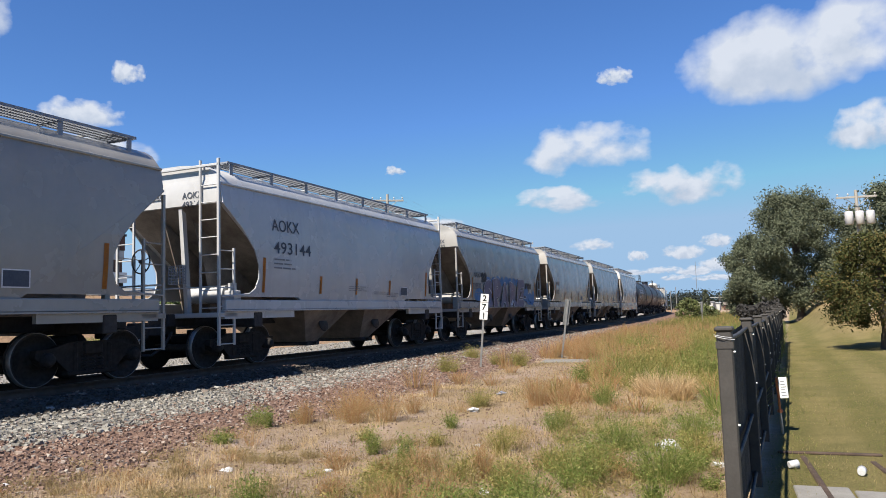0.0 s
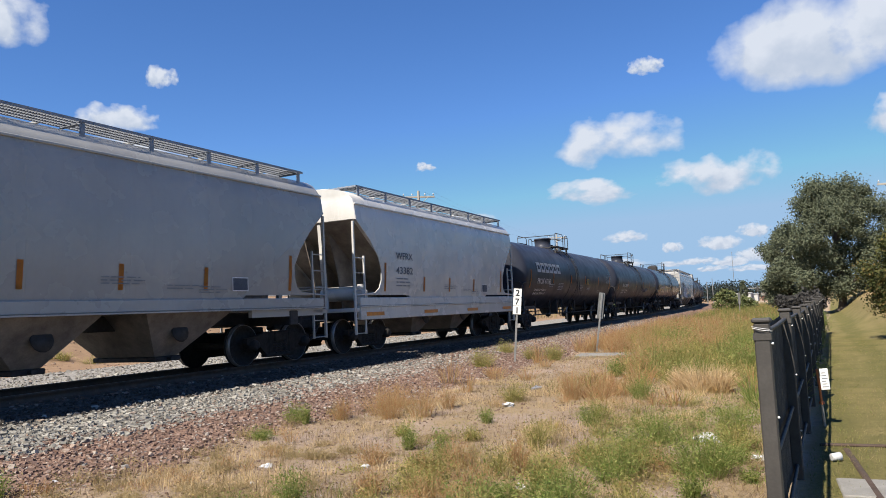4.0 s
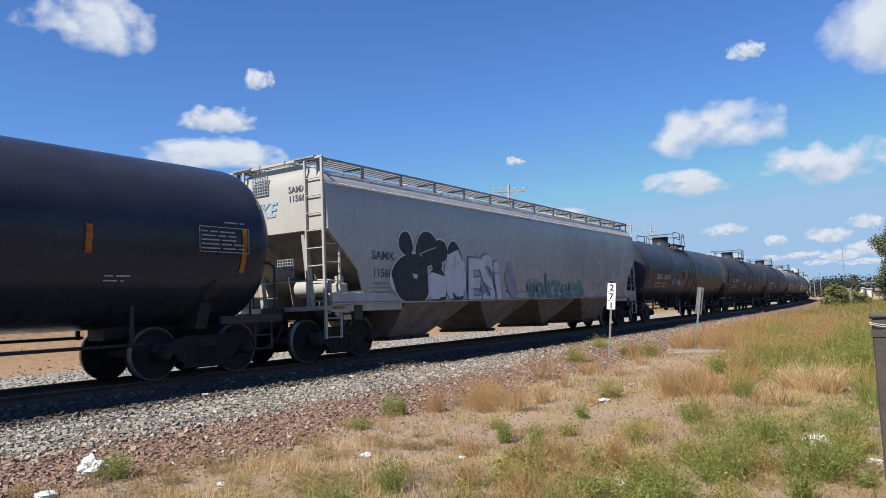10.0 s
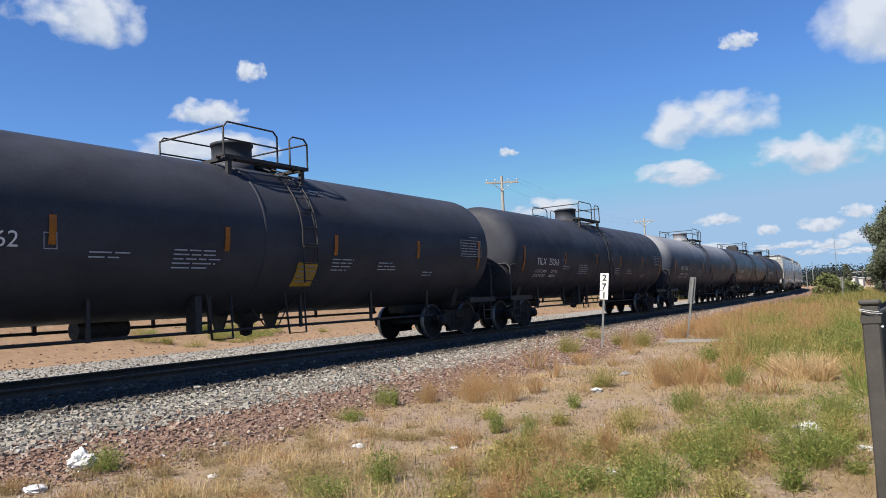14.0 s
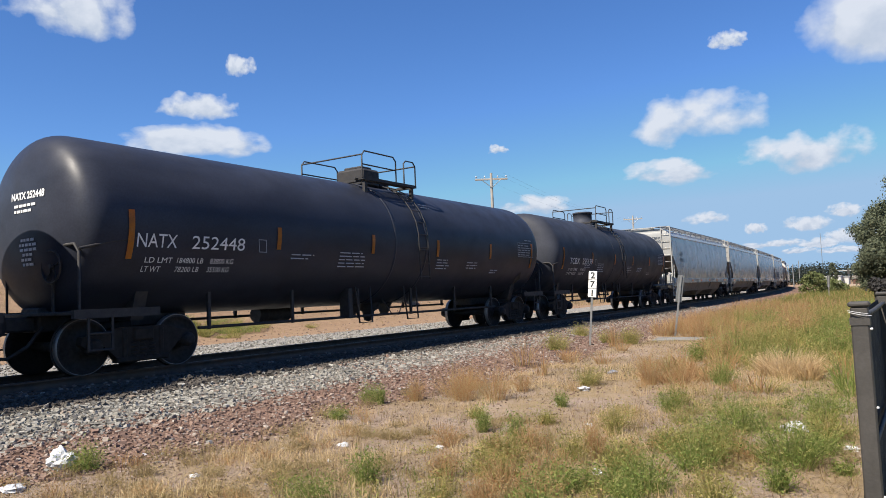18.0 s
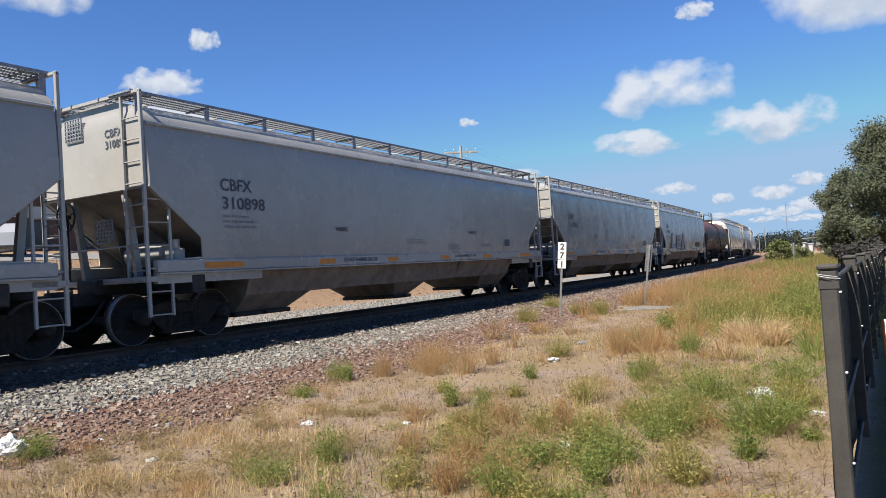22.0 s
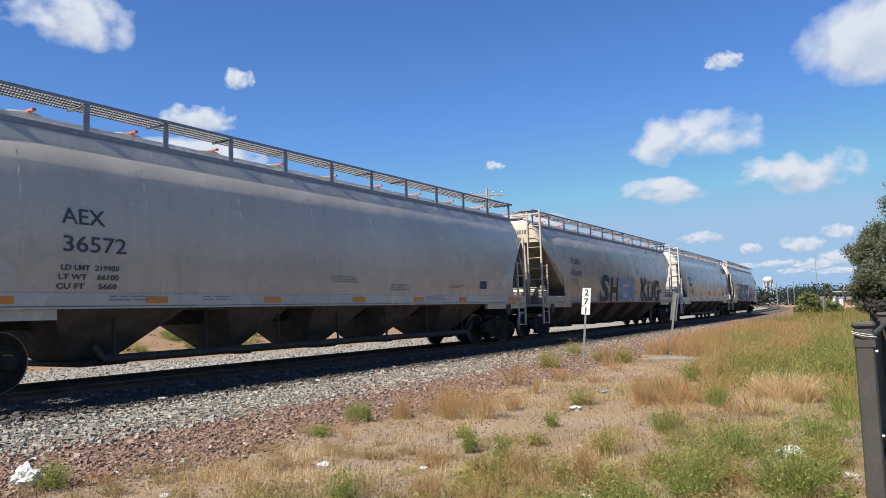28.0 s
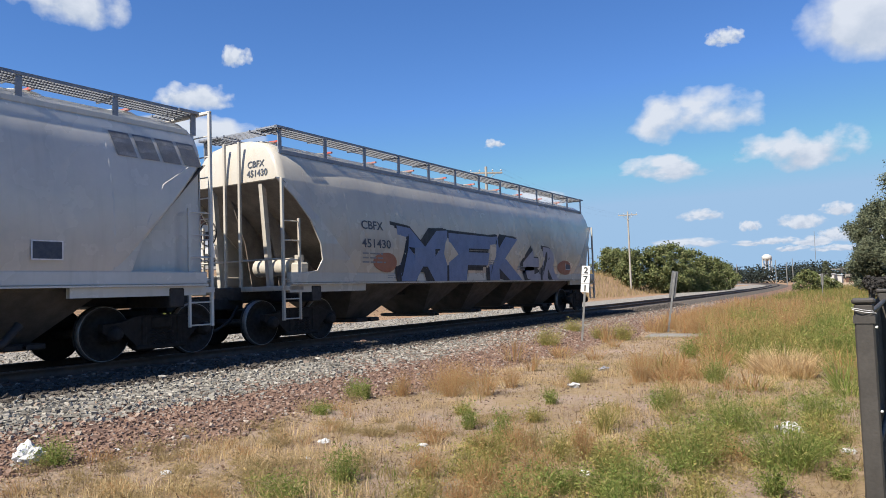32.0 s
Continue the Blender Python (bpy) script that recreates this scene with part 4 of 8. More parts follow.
    stencil_lines(depth, shell, 1.6, 2.4, 1.7, 3, rnd)
    if rnd_style:
        for y in (-hb + 3.4, -hb + 5.2, hb - 6.0):
            stencil_lines(lambda z: 1.548, shell, y, y + 0.9, 1.4, 2, rnd)
    b = Bag()
    y = hb - 3.2
    x = depth(1.8) + 0.006
    b.add([(x, y, 1.64), (x, y + 0.44, 1.64), (x, y + 0.44, 1.9), (x, y, 1.9)], [(0, 1, 2, 3)])
    pl = part("notice_plate", b, STENCIL_DARK, shell, "black notice plate with white frame")
    b = Bag()
    panel_frame(b, lambda z: depth(z) + 0.003, y - 0.015, 1.625, 0.47, 0.29, 0.02)
    part("plate_frame", b, STENCIL_WHITE, pl)
    if end_words:
        for i, words in enumerate(end_words):
            me = text_mesh(words, 0.14, dark, 0.003).copy()
            for v in me.vertices:
                v.co = Vector((v.co.y + 0.42, -ye(v.co.z + 3.72 - 0.2 * i) - 0.012, v.co.z + 3.72 - 0.2 * i))
            part("end_lettering", me, None, shell, "dark stencilled car number")
    return car, shell, depth


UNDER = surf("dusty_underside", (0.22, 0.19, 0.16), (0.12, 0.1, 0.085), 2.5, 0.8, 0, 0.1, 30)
# darker tone for the bays of the curved-side cars
UNDER_DARK = surf("dark_underside", (0.085, 0.075, 0.065), (0.045, 0.04, 0.036), 2.5, 0.8, 0, 0.1, 30)
HATCH_RED = surf("red_latch", (0.4, 0.06, 0.04), (0.25, 0.2, 0.19), 6, 0.6)
GREY_A = hopper_paint("light_grey_paint", (0.345, 0.34, 0.325))
GREY_D = hopper_paint("dull_warm_grey_paint", (0.31, 0.3, 0.28))
GREY_L = hopper_paint("clean_light_grey_paint", (0.45, 0.46, 0.47))
GREY_B = hopper_paint("blue_grey_paint", (0.345, 0.345, 0.335))
GREY_C = hopper_paint("warm_grey_paint", (0.39, 0.375, 0.345), ((0.26, 0.2, 0.14), 0.4))
GREY_W = hopper_paint("pale_grey_paint", (0.55, 0.54, 0.51))
CREAM = hopper_paint("cream_grey_paint", (0.47, 0.445, 0.39), ((0.3, 0.22, 0.14), 0.35))
RUSTY = hopper_paint("rust_run_grey_paint", (0.45, 0.4, 0.325), ((0.36, 0.2, 0.1), 0.75))
BLACK = tank_paint("black_tank_paint", (0.023, 0.026, 0.037), 0.42, spec=0.16)
BLACK_GLOSS = tank_paint("glossy_black_tank_paint", (0.019, 0.022, 0.034), 0.28, spec=0.22)
BLACK_DUST = tank_paint("dusty_black_tank_paint", (0.031, 0.034, 0.044), 0.55)
# blends slowly to a lighter grey towards the top
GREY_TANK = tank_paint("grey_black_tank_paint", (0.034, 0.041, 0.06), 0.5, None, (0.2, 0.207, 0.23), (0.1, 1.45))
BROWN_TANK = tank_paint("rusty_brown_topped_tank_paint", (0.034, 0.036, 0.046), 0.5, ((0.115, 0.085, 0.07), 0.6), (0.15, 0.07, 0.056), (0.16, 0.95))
AMBER = surf("amber_notice_paint", (0.55, 0.27, 0.03), (0.42, 0.2, 0.03), 8, 0.6)

CARS = []      # (car, place of its middle along the track at the clip's start)


def put_car(front, rear, make, *args, **kw):
    mid = (front + rear) / 2
    got = make(mid, rear - front, *args, **kw)
    CARS.append((got[0] if isinstance(got, tuple) else got, mid))
    return got


def small_hopper(front, rear, f, r, marks, paint, label, seed, **kw):
    return put_car(front, rear, hopper_car, r - f, paint, label, 2, "small", marks, seed, side_stripes=(-4.35, -2.0, -0.2, 1.77, 4.35), stripe_z=(1.64, 0.45), yc=4.5, **kw)


def big_hopper(front, rear, f, r, marks, paint, label, seed, **kw):
    return put_car(front, rear, hopper_car, r - f, paint, label, kw.pop("bays", 4), kw.pop("style", "long"), marks, seed, **kw)


small_hopper(-1.9, 11.1, -1.1, 10.3, [], GREY_D, "weathered dull grey two-bay covered hopper car on the track", 1)
small_hopper(11.1, 24.2, 11.93, 23.35, [("AOKX", 0.28, -4.06, -2.96, 3.1), ("493144", 0.28, -4.01, -2.49, 2.57)], GREY_L, "light grey two-bay covered hopper with dark lettering", 2, tall=True, end_words=("AOKX", "49314"))
nahx = small_hopper(24.2, 37.2, 25.03, 36.43, [("NAHX", 0.22, -4.23, -3.4, 2.44), ("328532", 0.22, -4.3, -3.4, 1.99)], GREY_A, "grey two-bay covered hopper with blue and mauve graffiti", 3, end_words=("NAHX", "328532"))
small_hopper(37.2, 50.1, 37.97, 49.36, [("WFRX", 0.22, -4.21, -3.45, 2.42), ("811022", 0.22, -4.26, -3.39, 1.96)], GREY_C, "warm grey two-bay covered hopper car with dark lettering", 4, end_words=("WFRX", "811022"))
small_hopper(50.1, 62.9, 50.76, 62.19, [("CBFX", 0.2, -4.23, -3.42, 2.45), ("306821", 0.2, -4.34, -3.39, 2.0)], GREY_A, "light grey two-bay covered hopper car with dusty bays", 5, end_words=("CBFX", "306821"))
pale = small_hopper(62.9, 75.85, 63.59, 75.06, [("WFRX", 0.2, -3.75, -2.75, 2.57), ("43382", 0.2, -3.75, -2.75, 2.15)], GREY_W, "pale, cleaner covered hopper car with white end", 6)
def T(words, y0, y1):
    word, number = words.split()
    return [(word, 0.23, y0, y0 + 0.42 * (y1 - y0), 2.05), (number, 0.23, y0 + 0.54 * (y1 - y0), y1, 2.05), ("LD LMT 204800", 0.09, y0, y0 + 0.92, 1.8), ("92900 KG", 0.09, y0 + 1.25, y0 + 1.8, 1.8), ("LT WT 81200", 0.09, y0 - 0.05, y0 + 0.87, 1.65), ("36800 KG", 0.09, y0 + 1.2, y0 + 1.75, 1.65)]


NATX_MARKS = [("NATX", 0.23, -7.38, -6.585, 2.05), ("252448", 0.23, -6.29, -5.07, 2.05), ("LD LMT", 0.09, -7.17, -6.62, 1.8), ("184800 LB", 0.09, -6.55, -5.97, 1.8), ("83800 KG", 0.09, -5.82, -5.28, 1.8),
              ("LT WT", 0.09, -7.19, -6.82, 1.65), ("78200 LB", 0.09, -6.53, -6.02, 1.65), ("35500 KG", 0.09, -5.84, -5.33, 1.65)]
put_car(75.85, 93.75, tank_car, BLACK, "black tank car with large pale block emblem", [("PROX 47162", 0.24, -6.6, -4.65, 2.03), ("201600 LB  91400 KG", 0.09, -6.75, -5.0, 1.72), ("84400 LB  38300 KG", 0.09, -6.75, -5.05, 1.56)], dome=-0.6, seed=11, big=6, panels=[(2.0, 2.1, 0.5, 0.3, YELLOW)], ends="PROX 47162")
put_car(93.75, 112.2, tank_car, BLACK, "black tank car with white lettering and orange stripes", T("TILX 283044", -6.49, -4.55), dome=0.1, seed=12, ends="TILX 283044", tag=(2.2, 1.7, STENCIL_FAINT))
put_car(112.2, 130.8, tank_car, BLACK_GLOSS, "glossy black tank car with a pale jacket band", T("ADMX 290199", -6.81, -4.47), dome=-0.1, seed=13, ends="90199", square_dome=True)
samx = big_hopper(130.8, 152.0, 131.57, 151.21, [("SAMX", 0.2, -8.37, -7.53, 2.23), ("11566", 0.2, -8.35, -7.62, 1.82)], GREY_A, "long grey covered hopper with graffiti and pale roof edge", 14, style="sam", bays=5, white_edge=True, end_words=("SAMX", "11566"))
put_car(152.0, 170.4, tank_car, BLACK, "black tank car with white lettering and sprayed scrawl", T("CRGX 290322", -6.69, -4.36), dome=-0.1, seed=15, ends="CRGX 290322", panels=[(-1.64, 2.1, 0.74, 0.32, ORANGE)], tag=(-3.75, 1.72, STENCIL_WHITE))
put_car(170.4, 189.0, tank_car, BLACK_DUST, "dusty black tank car with yellow notice panel", T("CRGX 291062", -7.07, -4.86), dome=0.4, seed=16, ends="CRGX 291062", panels=[(0.68, 1.45, 0.6, 0.48, YELLOW)])
put_car(189.0, 207.0, tank_car, BLACK_DUST, "dusty brownish black tank car with orange stripes", T("TILX 250316", -6.63, -4.83), dome=-0.2, seed=17, ends="TILX 250316")
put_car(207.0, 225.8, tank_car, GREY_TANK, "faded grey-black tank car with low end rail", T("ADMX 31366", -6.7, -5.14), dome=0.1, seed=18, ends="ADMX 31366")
put_car(225.8, 243.6, tank_car, BLACK, "black tank car with squat square valve housing", NATX_MARKS, dome=0.4, seed=19, ends="NATX 252448", square_dome=True)
put_car(243.6, 260.2, tank_car, BLACK_DUST, "black tank car with dust streaks by the dome", T("TCBX 255139", -6.3, -3.9), dome=-0.5, seed=20, ends="TCBX 255139")
cbfx = []
for i, (a, b, f, r, num) in enumerate(((260.2, 279.08, 260.99, 278.28, "310905"), (279.08, 297.78, 279.87, 297.05, "310898"), (297.78, 316.58, 298.5, 315.84, "310981"), (316.58, 335.3, 317.31, 334.5, "310909"))):
    cbfx.append(big_hopper(a, b, f, r, [("CBFX", 0.23, -7.02, -6.2, 2.77), (num, 0.23, -7.0, -5.86, 2.42)], (GREY_B, GREY_A)[i % 2], "long light grey covered hopper with orange sill reflectors" if i < 3 else "long grey covered hopper with blocky outlined graffiti", 21 + i, sill_reflectors=((-7.0, 0.48), (-3.95, 0.28), (-1.33, 0.22), (1.33, 0.24), (4.05, 0.27), (7.05, 0.46)), end_words=("CBFX", num)))
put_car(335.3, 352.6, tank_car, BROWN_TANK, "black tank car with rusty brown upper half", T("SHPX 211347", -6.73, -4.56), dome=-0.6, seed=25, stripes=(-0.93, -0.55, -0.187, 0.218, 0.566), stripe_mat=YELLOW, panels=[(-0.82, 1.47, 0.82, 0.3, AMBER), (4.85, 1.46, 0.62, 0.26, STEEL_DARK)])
aex = big_hopper(352.6, 372.06, 353.13, 371.53, [("AEX", 0.24, -6.59, -5.89, 2.5), ("36572", 0.24, -6.6, -5.54, 2.08), ("LD LMT  219900", 0.08, -6.61, -5.66, 1.8), ("LT WT    66100", 0.08, -6.64, -5.66, 1.66), ("CU FT     5660", 0.08, -6.66, -5.68, 1.52)], CREAM, "pale curved-side covered hopper with unloading pipe", 26, style="round", bays=4, pipe=True, sill_reflectors=((-7.6, 0.35), (-4.94, 0.21), (-2.3, 0.22), (0.41, 0.24), (2.85, 0.22), (5.1, 0.22), (8.35, 0.44)), end_words=("36572",))
tcmx = big_hopper(372.06, 392.4, 373.03, 391.28, [("TCMX", 0.23, -6.55, -5.51, 2.7), ("450183", 0.23, -6.71, -5.5, 2.25)], RUSTY, "rust-streaked curved-side hopper with black and blue graffiti", 27, style="tcm", tall=True, bays=4, end_words=("450183",))
gpfx = big_hopper(392.4, 411.7, 393.55, 410.78, [("GPFX", 0.24, -6.6, -5.76, 2.48), ("10547", 0.24, -6.56, -5.62, 2.13), ("LD LMT  215900 LBS", 0.08, -6.63, -5.48, 1.87), ("LT WT   70100 LBS", 0.08, -6.63, -5.5, 1.74), ("C", 0.1, -4.74, -4.64, 2.48)], GREY_W, "pale grey curved-side covered hopper with orange stripes", 28, style="gpf", bays=4, pipe=True, side_stripes=(-5.43, -2.65, -0.02, 1.93, 4.4), stripe_z=(1.55, 0.42))
last = big_hopper(411.7, 431.2, 412.59, 430.38, [("CBFX", 0.2, -6.5, -5.65, 2.49), ("451430", 0.2, -6.52, -5.39, 2.06)], CREAM, "grey curved-side hopper with blue graffiti, last car", 29, style="round", bays=4, end_words=("CBFX", "451430"))

# deep side plates of the pale hopper
for sx in (-1, 1):
    b = Bag()
    x0, x1 = sorted((sx * 1.42, sx * 1.538))
    b.box(x0, x1, -5.62, 5.62, 0.88, 1.219, 0.012)
    skirt = part("side_skirt", b, GREY_W, pale[0])
    if sx > 0:
        for y in (-4.9, -1.6, 1.6, 4.9):
            b = Bag()
            b.box(1.539, 1.546, y - 0.45, y + 0.45, 0.98, 1.08)
            part("reflector", b, ORANGE, skirt, "faded orange reflector")
for car, shell, depth in cbfx:
    for words, cap, y0, y1, z, deep in (("DO NOT HAMMER ON CAR", 0.09, -3.37, -2.02, 1.33, 1.55), ("DO NOT HAMMER ON CAR", 0.07, 1.9, 3.26, 1.35, 1.55), ("WARNING", 0.1, -3.61, -3.14, 2.04, 1.55), ("WARNING", 0.08, 2.86, 3.37, 2.05, 1.55)):
        part("lettering", lay_on(fitted(words, cap, y1 - y0, STENCIL_DARK, 0.003), y0, z, lambda q, d=deep: d if q < 1.5 else depth(q) + 0.006, "lettering"), None, shell, "dark stencilled lettering")


# ---- ground and track bed ----
def ground_material():
    m, t, b = nodes_of("dry_grass_ground")
    co = t.nodes.new("ShaderNodeTexCoord").outputs["Object"]
    dirt = mix(t, ramp(t, noise_node(t, co, 9, 6, 0.7), [(0.3, (0, 0, 0)), (0.7, (1, 1, 1))]), (0.41, 0.328, 0.276), (0.31, 0.242, 0.198))
    straw = mix(t, ramp(t, noise_node(t, co, 14, 6, 0.7), [(0.3, (0, 0, 0)), (0.7, (1, 1, 1))]), (0.355, 0.27, 0.172), (0.268, 0.2, 0.125))
    dirt = mix(t, ramp(t, noise_node(t, co, 3.2, 6, 0.75), [(0.5, (0, 0, 0)), (0.66, (0.465, 0.465, 0.465))]), dirt, (0.186, 0.13, 0.093))
    dirt = mix(t, ramp(t, noise_node(t, co, 55, 3, 0.6), [(0.56, (0, 0, 0)), (0.66, (0.7, 0.7, 0.7))]), dirt, (0.136, 0.0992, 0.0682))
    col = mix(t, ramp(t, noise_node(t, co, 0.55, 6, 0.65), [(0.4, (0, 0, 0)), (0.56, (1, 1, 1))]), dirt, straw)
    green = mix(t, ramp(t, noise_node(t, co, 22, 4), [(0.3, (0, 0, 0)), (0.7, (1, 1, 1))]), (0.161, 0.155, 0.062), (0.223, 0.192, 0.0868))
    col = mix(t, ramp(t, noise_node(t, co, 0.23, 5, 0.6), [(0.55, (0, 0, 0)), (0.72, (0.248, 0.248, 0.248))]), col, green)
    sep = t.nodes.new("ShaderNodeSeparateXYZ")
    link(t, co, sep.inputs[0])

    def band(a, b_, c, wobble):
        """0..1 where a*x + b*y + c, plus a wobble, passes from 0 to 1."""
        n1 = t.nodes.new("ShaderNodeMath")
        n1.operation = "MULTIPLY_ADD"
        link(t, sep.outputs[0], n1.inputs[0])
        n1.inputs[1].default_value, n1.inputs[2].default_value = a, c
        n2 = t.nodes.new("ShaderNodeMath")
        n2.operation = "MULTIPLY_ADD"
        link(t, sep.outputs[1], n2.inputs[0])
        n2.inputs[1].default_value = b_
        link(t, n1.outputs[0], n2.inputs[2])
        n3 = t.nodes.new("ShaderNodeMath")
        n3.operation, n3.use_clamp = "MULTIPLY_ADD", True
        link(t, noise_node(t, co, 0.5, 4), n3.inputs[0])
        n3.inputs[1].default_value = wobble
        link(t, n2.outputs[0], n3.inputs[2])
        return n3.outputs[0]

    wv = t.nodes.new("ShaderNodeTexWave")
    wv.inputs["Scale"].default_value, wv.inputs["Distortion"].default_value = 0.28, 2.0
    link(t, co, wv.inputs["Vector"])
    mown = mix(t, ramp(t, noise_node(t, co, 30, 5), [(0.3, (0, 0, 0)), (0.7, (1, 1, 1))]), (0.095, 0.098, 0.03), (0.2, 0.165, 0.07))
    mown = mix(t, ramp(t, wv.outputs[0], [(0.25, (0, 0, 0)), (0.75, (0.496, 0.496, 0.496))]), mown, (0.235, 0.19, 0.088))
    mown = mix(t, ramp(t, noise_node(t, co, 0.9, 6, 0.7), [(0.42, (0, 0, 0)), (0.62, (0.7, 0.7, 0.7))]), mown, (0.105, 0.104, 0.038))
    col = mix(t, band(5.0, -0.075, 1.6, 0.3), col, mown)
    tan = mix(t, ramp(t, noise_node(t, co, 3.0, 7, 0.7), [(0.3, (0, 0, 0)), (0.7, (1, 1, 1))]), (0.298, 0.205, 0.13), (0.205, 0.136, 0.0868))
    col = mix(t, band(-0.35, 0.0, -6.6, 1.2), col, tan)
    slope = t.nodes.new("ShaderNodeMath")
    slope.operation = "MULTIPLY"
    link(t, band(0.7, 0.0, -1.5, 0.8), slope.inputs[0])
    link(t, band(0.0, 0.25, -7.9, 0.6), slope.inputs[1])
    col = mix(t, slope.outputs[0], col, mix(t, ramp(t, noise_node(t, co, 1.1, 6, 0.7), [(0.35, (0, 0, 0)), (0.7, (1, 1, 1))]), (0.31, 0.223, 0.124), (0.186, 0.149, 0.0682)))
    link(t, col, b.inputs["Base Color"])
    b.inputs["Roughness"].default_value = 0.95
    b.inputs["Specular IOR Level"].default_value = 0.1
    bp = t.nodes.new("ShaderNodeBump")
    bp.inputs["Strength"].default_value, bp.inputs["Distance"].default_value = 0.9, 0.06
    link(t, noise_node(t, co, 18, 6, 0.7), bp.inputs["Height"])
    link(t, bp.outputs[0], b.inputs["Normal"])
    return m


GROUND = ground_material()


def axis(parts):
    out = []
    for a, b, n in parts:
        out += list(np.linspace(a, b, n, endpoint=False))
    return np.array(out + [parts[-1][1]])


def rise(x, y):
    """Height of the ground."""
    x, y = np.asarray(x, float), np.asarray(y, float)
    lat = np.hypot(x + NEAR + RC, y) - RC
    z = 0.05 * np.sin(x * 0.9 + 1.3 * np.sin(y * 0.45)) * np.sin(y * 0.7) * 0.6
    bed = np.clip((4.6 - lat) / 3.4, 0, 1) * np.clip((lat + 30) / 10, 0, 1)
    z = z * (1 - bed) + 0.12 * bed
    far = np.clip((-lat - 9) / 14, 0, 1)
    z = z + 0.35 * far * far * (3 - 2 * far)
    right = np.clip((x + 0.2) / 14, 0, 1) * np.clip((y - 6) / 40, 0, 1)
    # bank and raised lot beyond the line
    up = np.clip((-lat - 13.5) / 9.5, 0, 1)
    bank = 2.7 * up * up * (3 - 2 * up) + 0.11 * np.clip(-lat - 23, 0, 14)
    # low hill behind the lawn
    hy, hx = np.clip((y - 29) / 12, 0, 1), np.clip((x - 0.9) / 2.4, 0, 1)
    hill = 1.25 * hy * hy * (3 - 2 * hy) * hx * hx * (3 - 2 * hx)
    return z + 1.3 * right + hill + bank * np.clip((150 - y) / 40, 0, 1)


gx, gy = axis([(-3000, -120, 12), (-120, -30, 30), (-30, 12, 140), (12, 60, 24), (60, 3000, 12)]), axis([(-3000, -60, 12), (-60, 0, 20), (0, 40, 130), (40, 160, 60), (160, 4500, 24)])
X, Y = np.meshgrid(gx, gy)
V = np.stack([X, Y, rise(X, Y)], -1).reshape(-1, 3)
n, k = X.shape
idx = np.arange(n * k).reshape(n, k)
F = np.stack([idx[:-1, :-1], idx[:-1, 1:], idx[1:, 1:], idx[1:, :-1]], -1).reshape(-1, 4)
tagged(new("ground", raw("ground", V, F, GROUND, True)), "dry, patchy grass and bare tan dirt", "ground", kind="structure")


def strip(name, profile, s0, s1, step, mat):
    """A band swept along the track: profile of (lat, z)."""
    ss = np.arange(s0, s1 + step, step)
    vs = np.array([[tuple(on_track(s, l, z)) for l, z in profile] for s in ss]).reshape(-1, 3)
    w = len(profile)
    i = np.arange(len(ss) * w).reshape(len(ss), w)
    fs = np.stack([i[:-1, :-1], i[:-1, 1:], i[1:, 1:], i[1:, :-1]], -1).reshape(-1, 4)[:, ::-1]
    return raw(name, vs, fs, mat, True)


def gravel(name, a, b, c, scale=30):
    m, t, bs = nodes_of(name)
    co = t.nodes.new("ShaderNodeTexCoord").outputs["Object"]
    vo = t.nodes.new("ShaderNodeTexVoronoi")
    vo.inputs["Scale"].default_value = scale
    link(t, co, vo.inputs["Vector"])
    col = ramp(t, vo.outputs["Color"], [(0.1, a), (0.5, b), (0.9, c)])
    col = mix(t, ramp(t, noise_node(t, co, 1.2, 5), [(0.35, (0, 0, 0)), (0.7, (0.6, 0.6, 0.6))]), col, tuple(0.7 * q for q in b))
    link(t, col, bs.inputs["Base Color"])
    bs.inputs["Roughness"].default_value = 1.0
    bs.inputs["Specular IOR Level"].default_value = 0.08
    bp = t.nodes.new("ShaderNodeBump")
    bp.inputs["Strength"].default_value, bp.inputs["Distance"].default_value = 0.8, 0.03
    bp.invert = True
    link(t, vo.outputs["Distance"], bp.inputs["Height"])
    link(t, bp.outputs[0], bs.inputs["Normal"])
    return m


BALLAST = gravel("grey_ballast", (0.124, 0.112, 0.0992), (0.186, 0.167, 0.149), (0.26, 0.242, 0.217))
REDROCK = gravel("reddish_ballast", (0.125, 0.08, 0.061), (0.19, 0.122, 0.094), (0.25, 0.174, 0.136))
ROAD_GRAVEL = gravel("pale_road_gravel", (0.136, 0.13, 0.124), (0.236, 0.223, 0.205), (0.341, 0.329, 0.298), 16)
# bed colour darkened out to lat 1.6, deepening the train's shadow
DARK_BALLAST = gravel("shadow_dark_ballast", (0.072, 0.064, 0.056), (0.104, 0.092, 0.08), (0.144, 0.128, 0.116))
tagged(new("track_bed", strip("track_bed", [(-2.6, 0.2), (-2.2, 0.4), (-1.5, 0.43), (0.8, 0.44), (1.1, 0.42), (1.6, 0.32)], -60, 420, 3, DARK_BALLAST)), "ballast around the rails, darkened for the train's shadow", "track bed", kind="structure")
for name, a, b, mat, text in (("ballast_shoulder", -60, 18, BALLAST, "grey crushed-stone ballast shoulder"), ("old_shoulder", 18, 420, REDROCK, "older reddish-brown ballast shoulder")):
    tagged(new(name, strip(name, [(1.6, 0.32), (2.0, 0.24), (2.7, 0.14)], a, b, 2, mat)), text, "ballast", kind="structure")
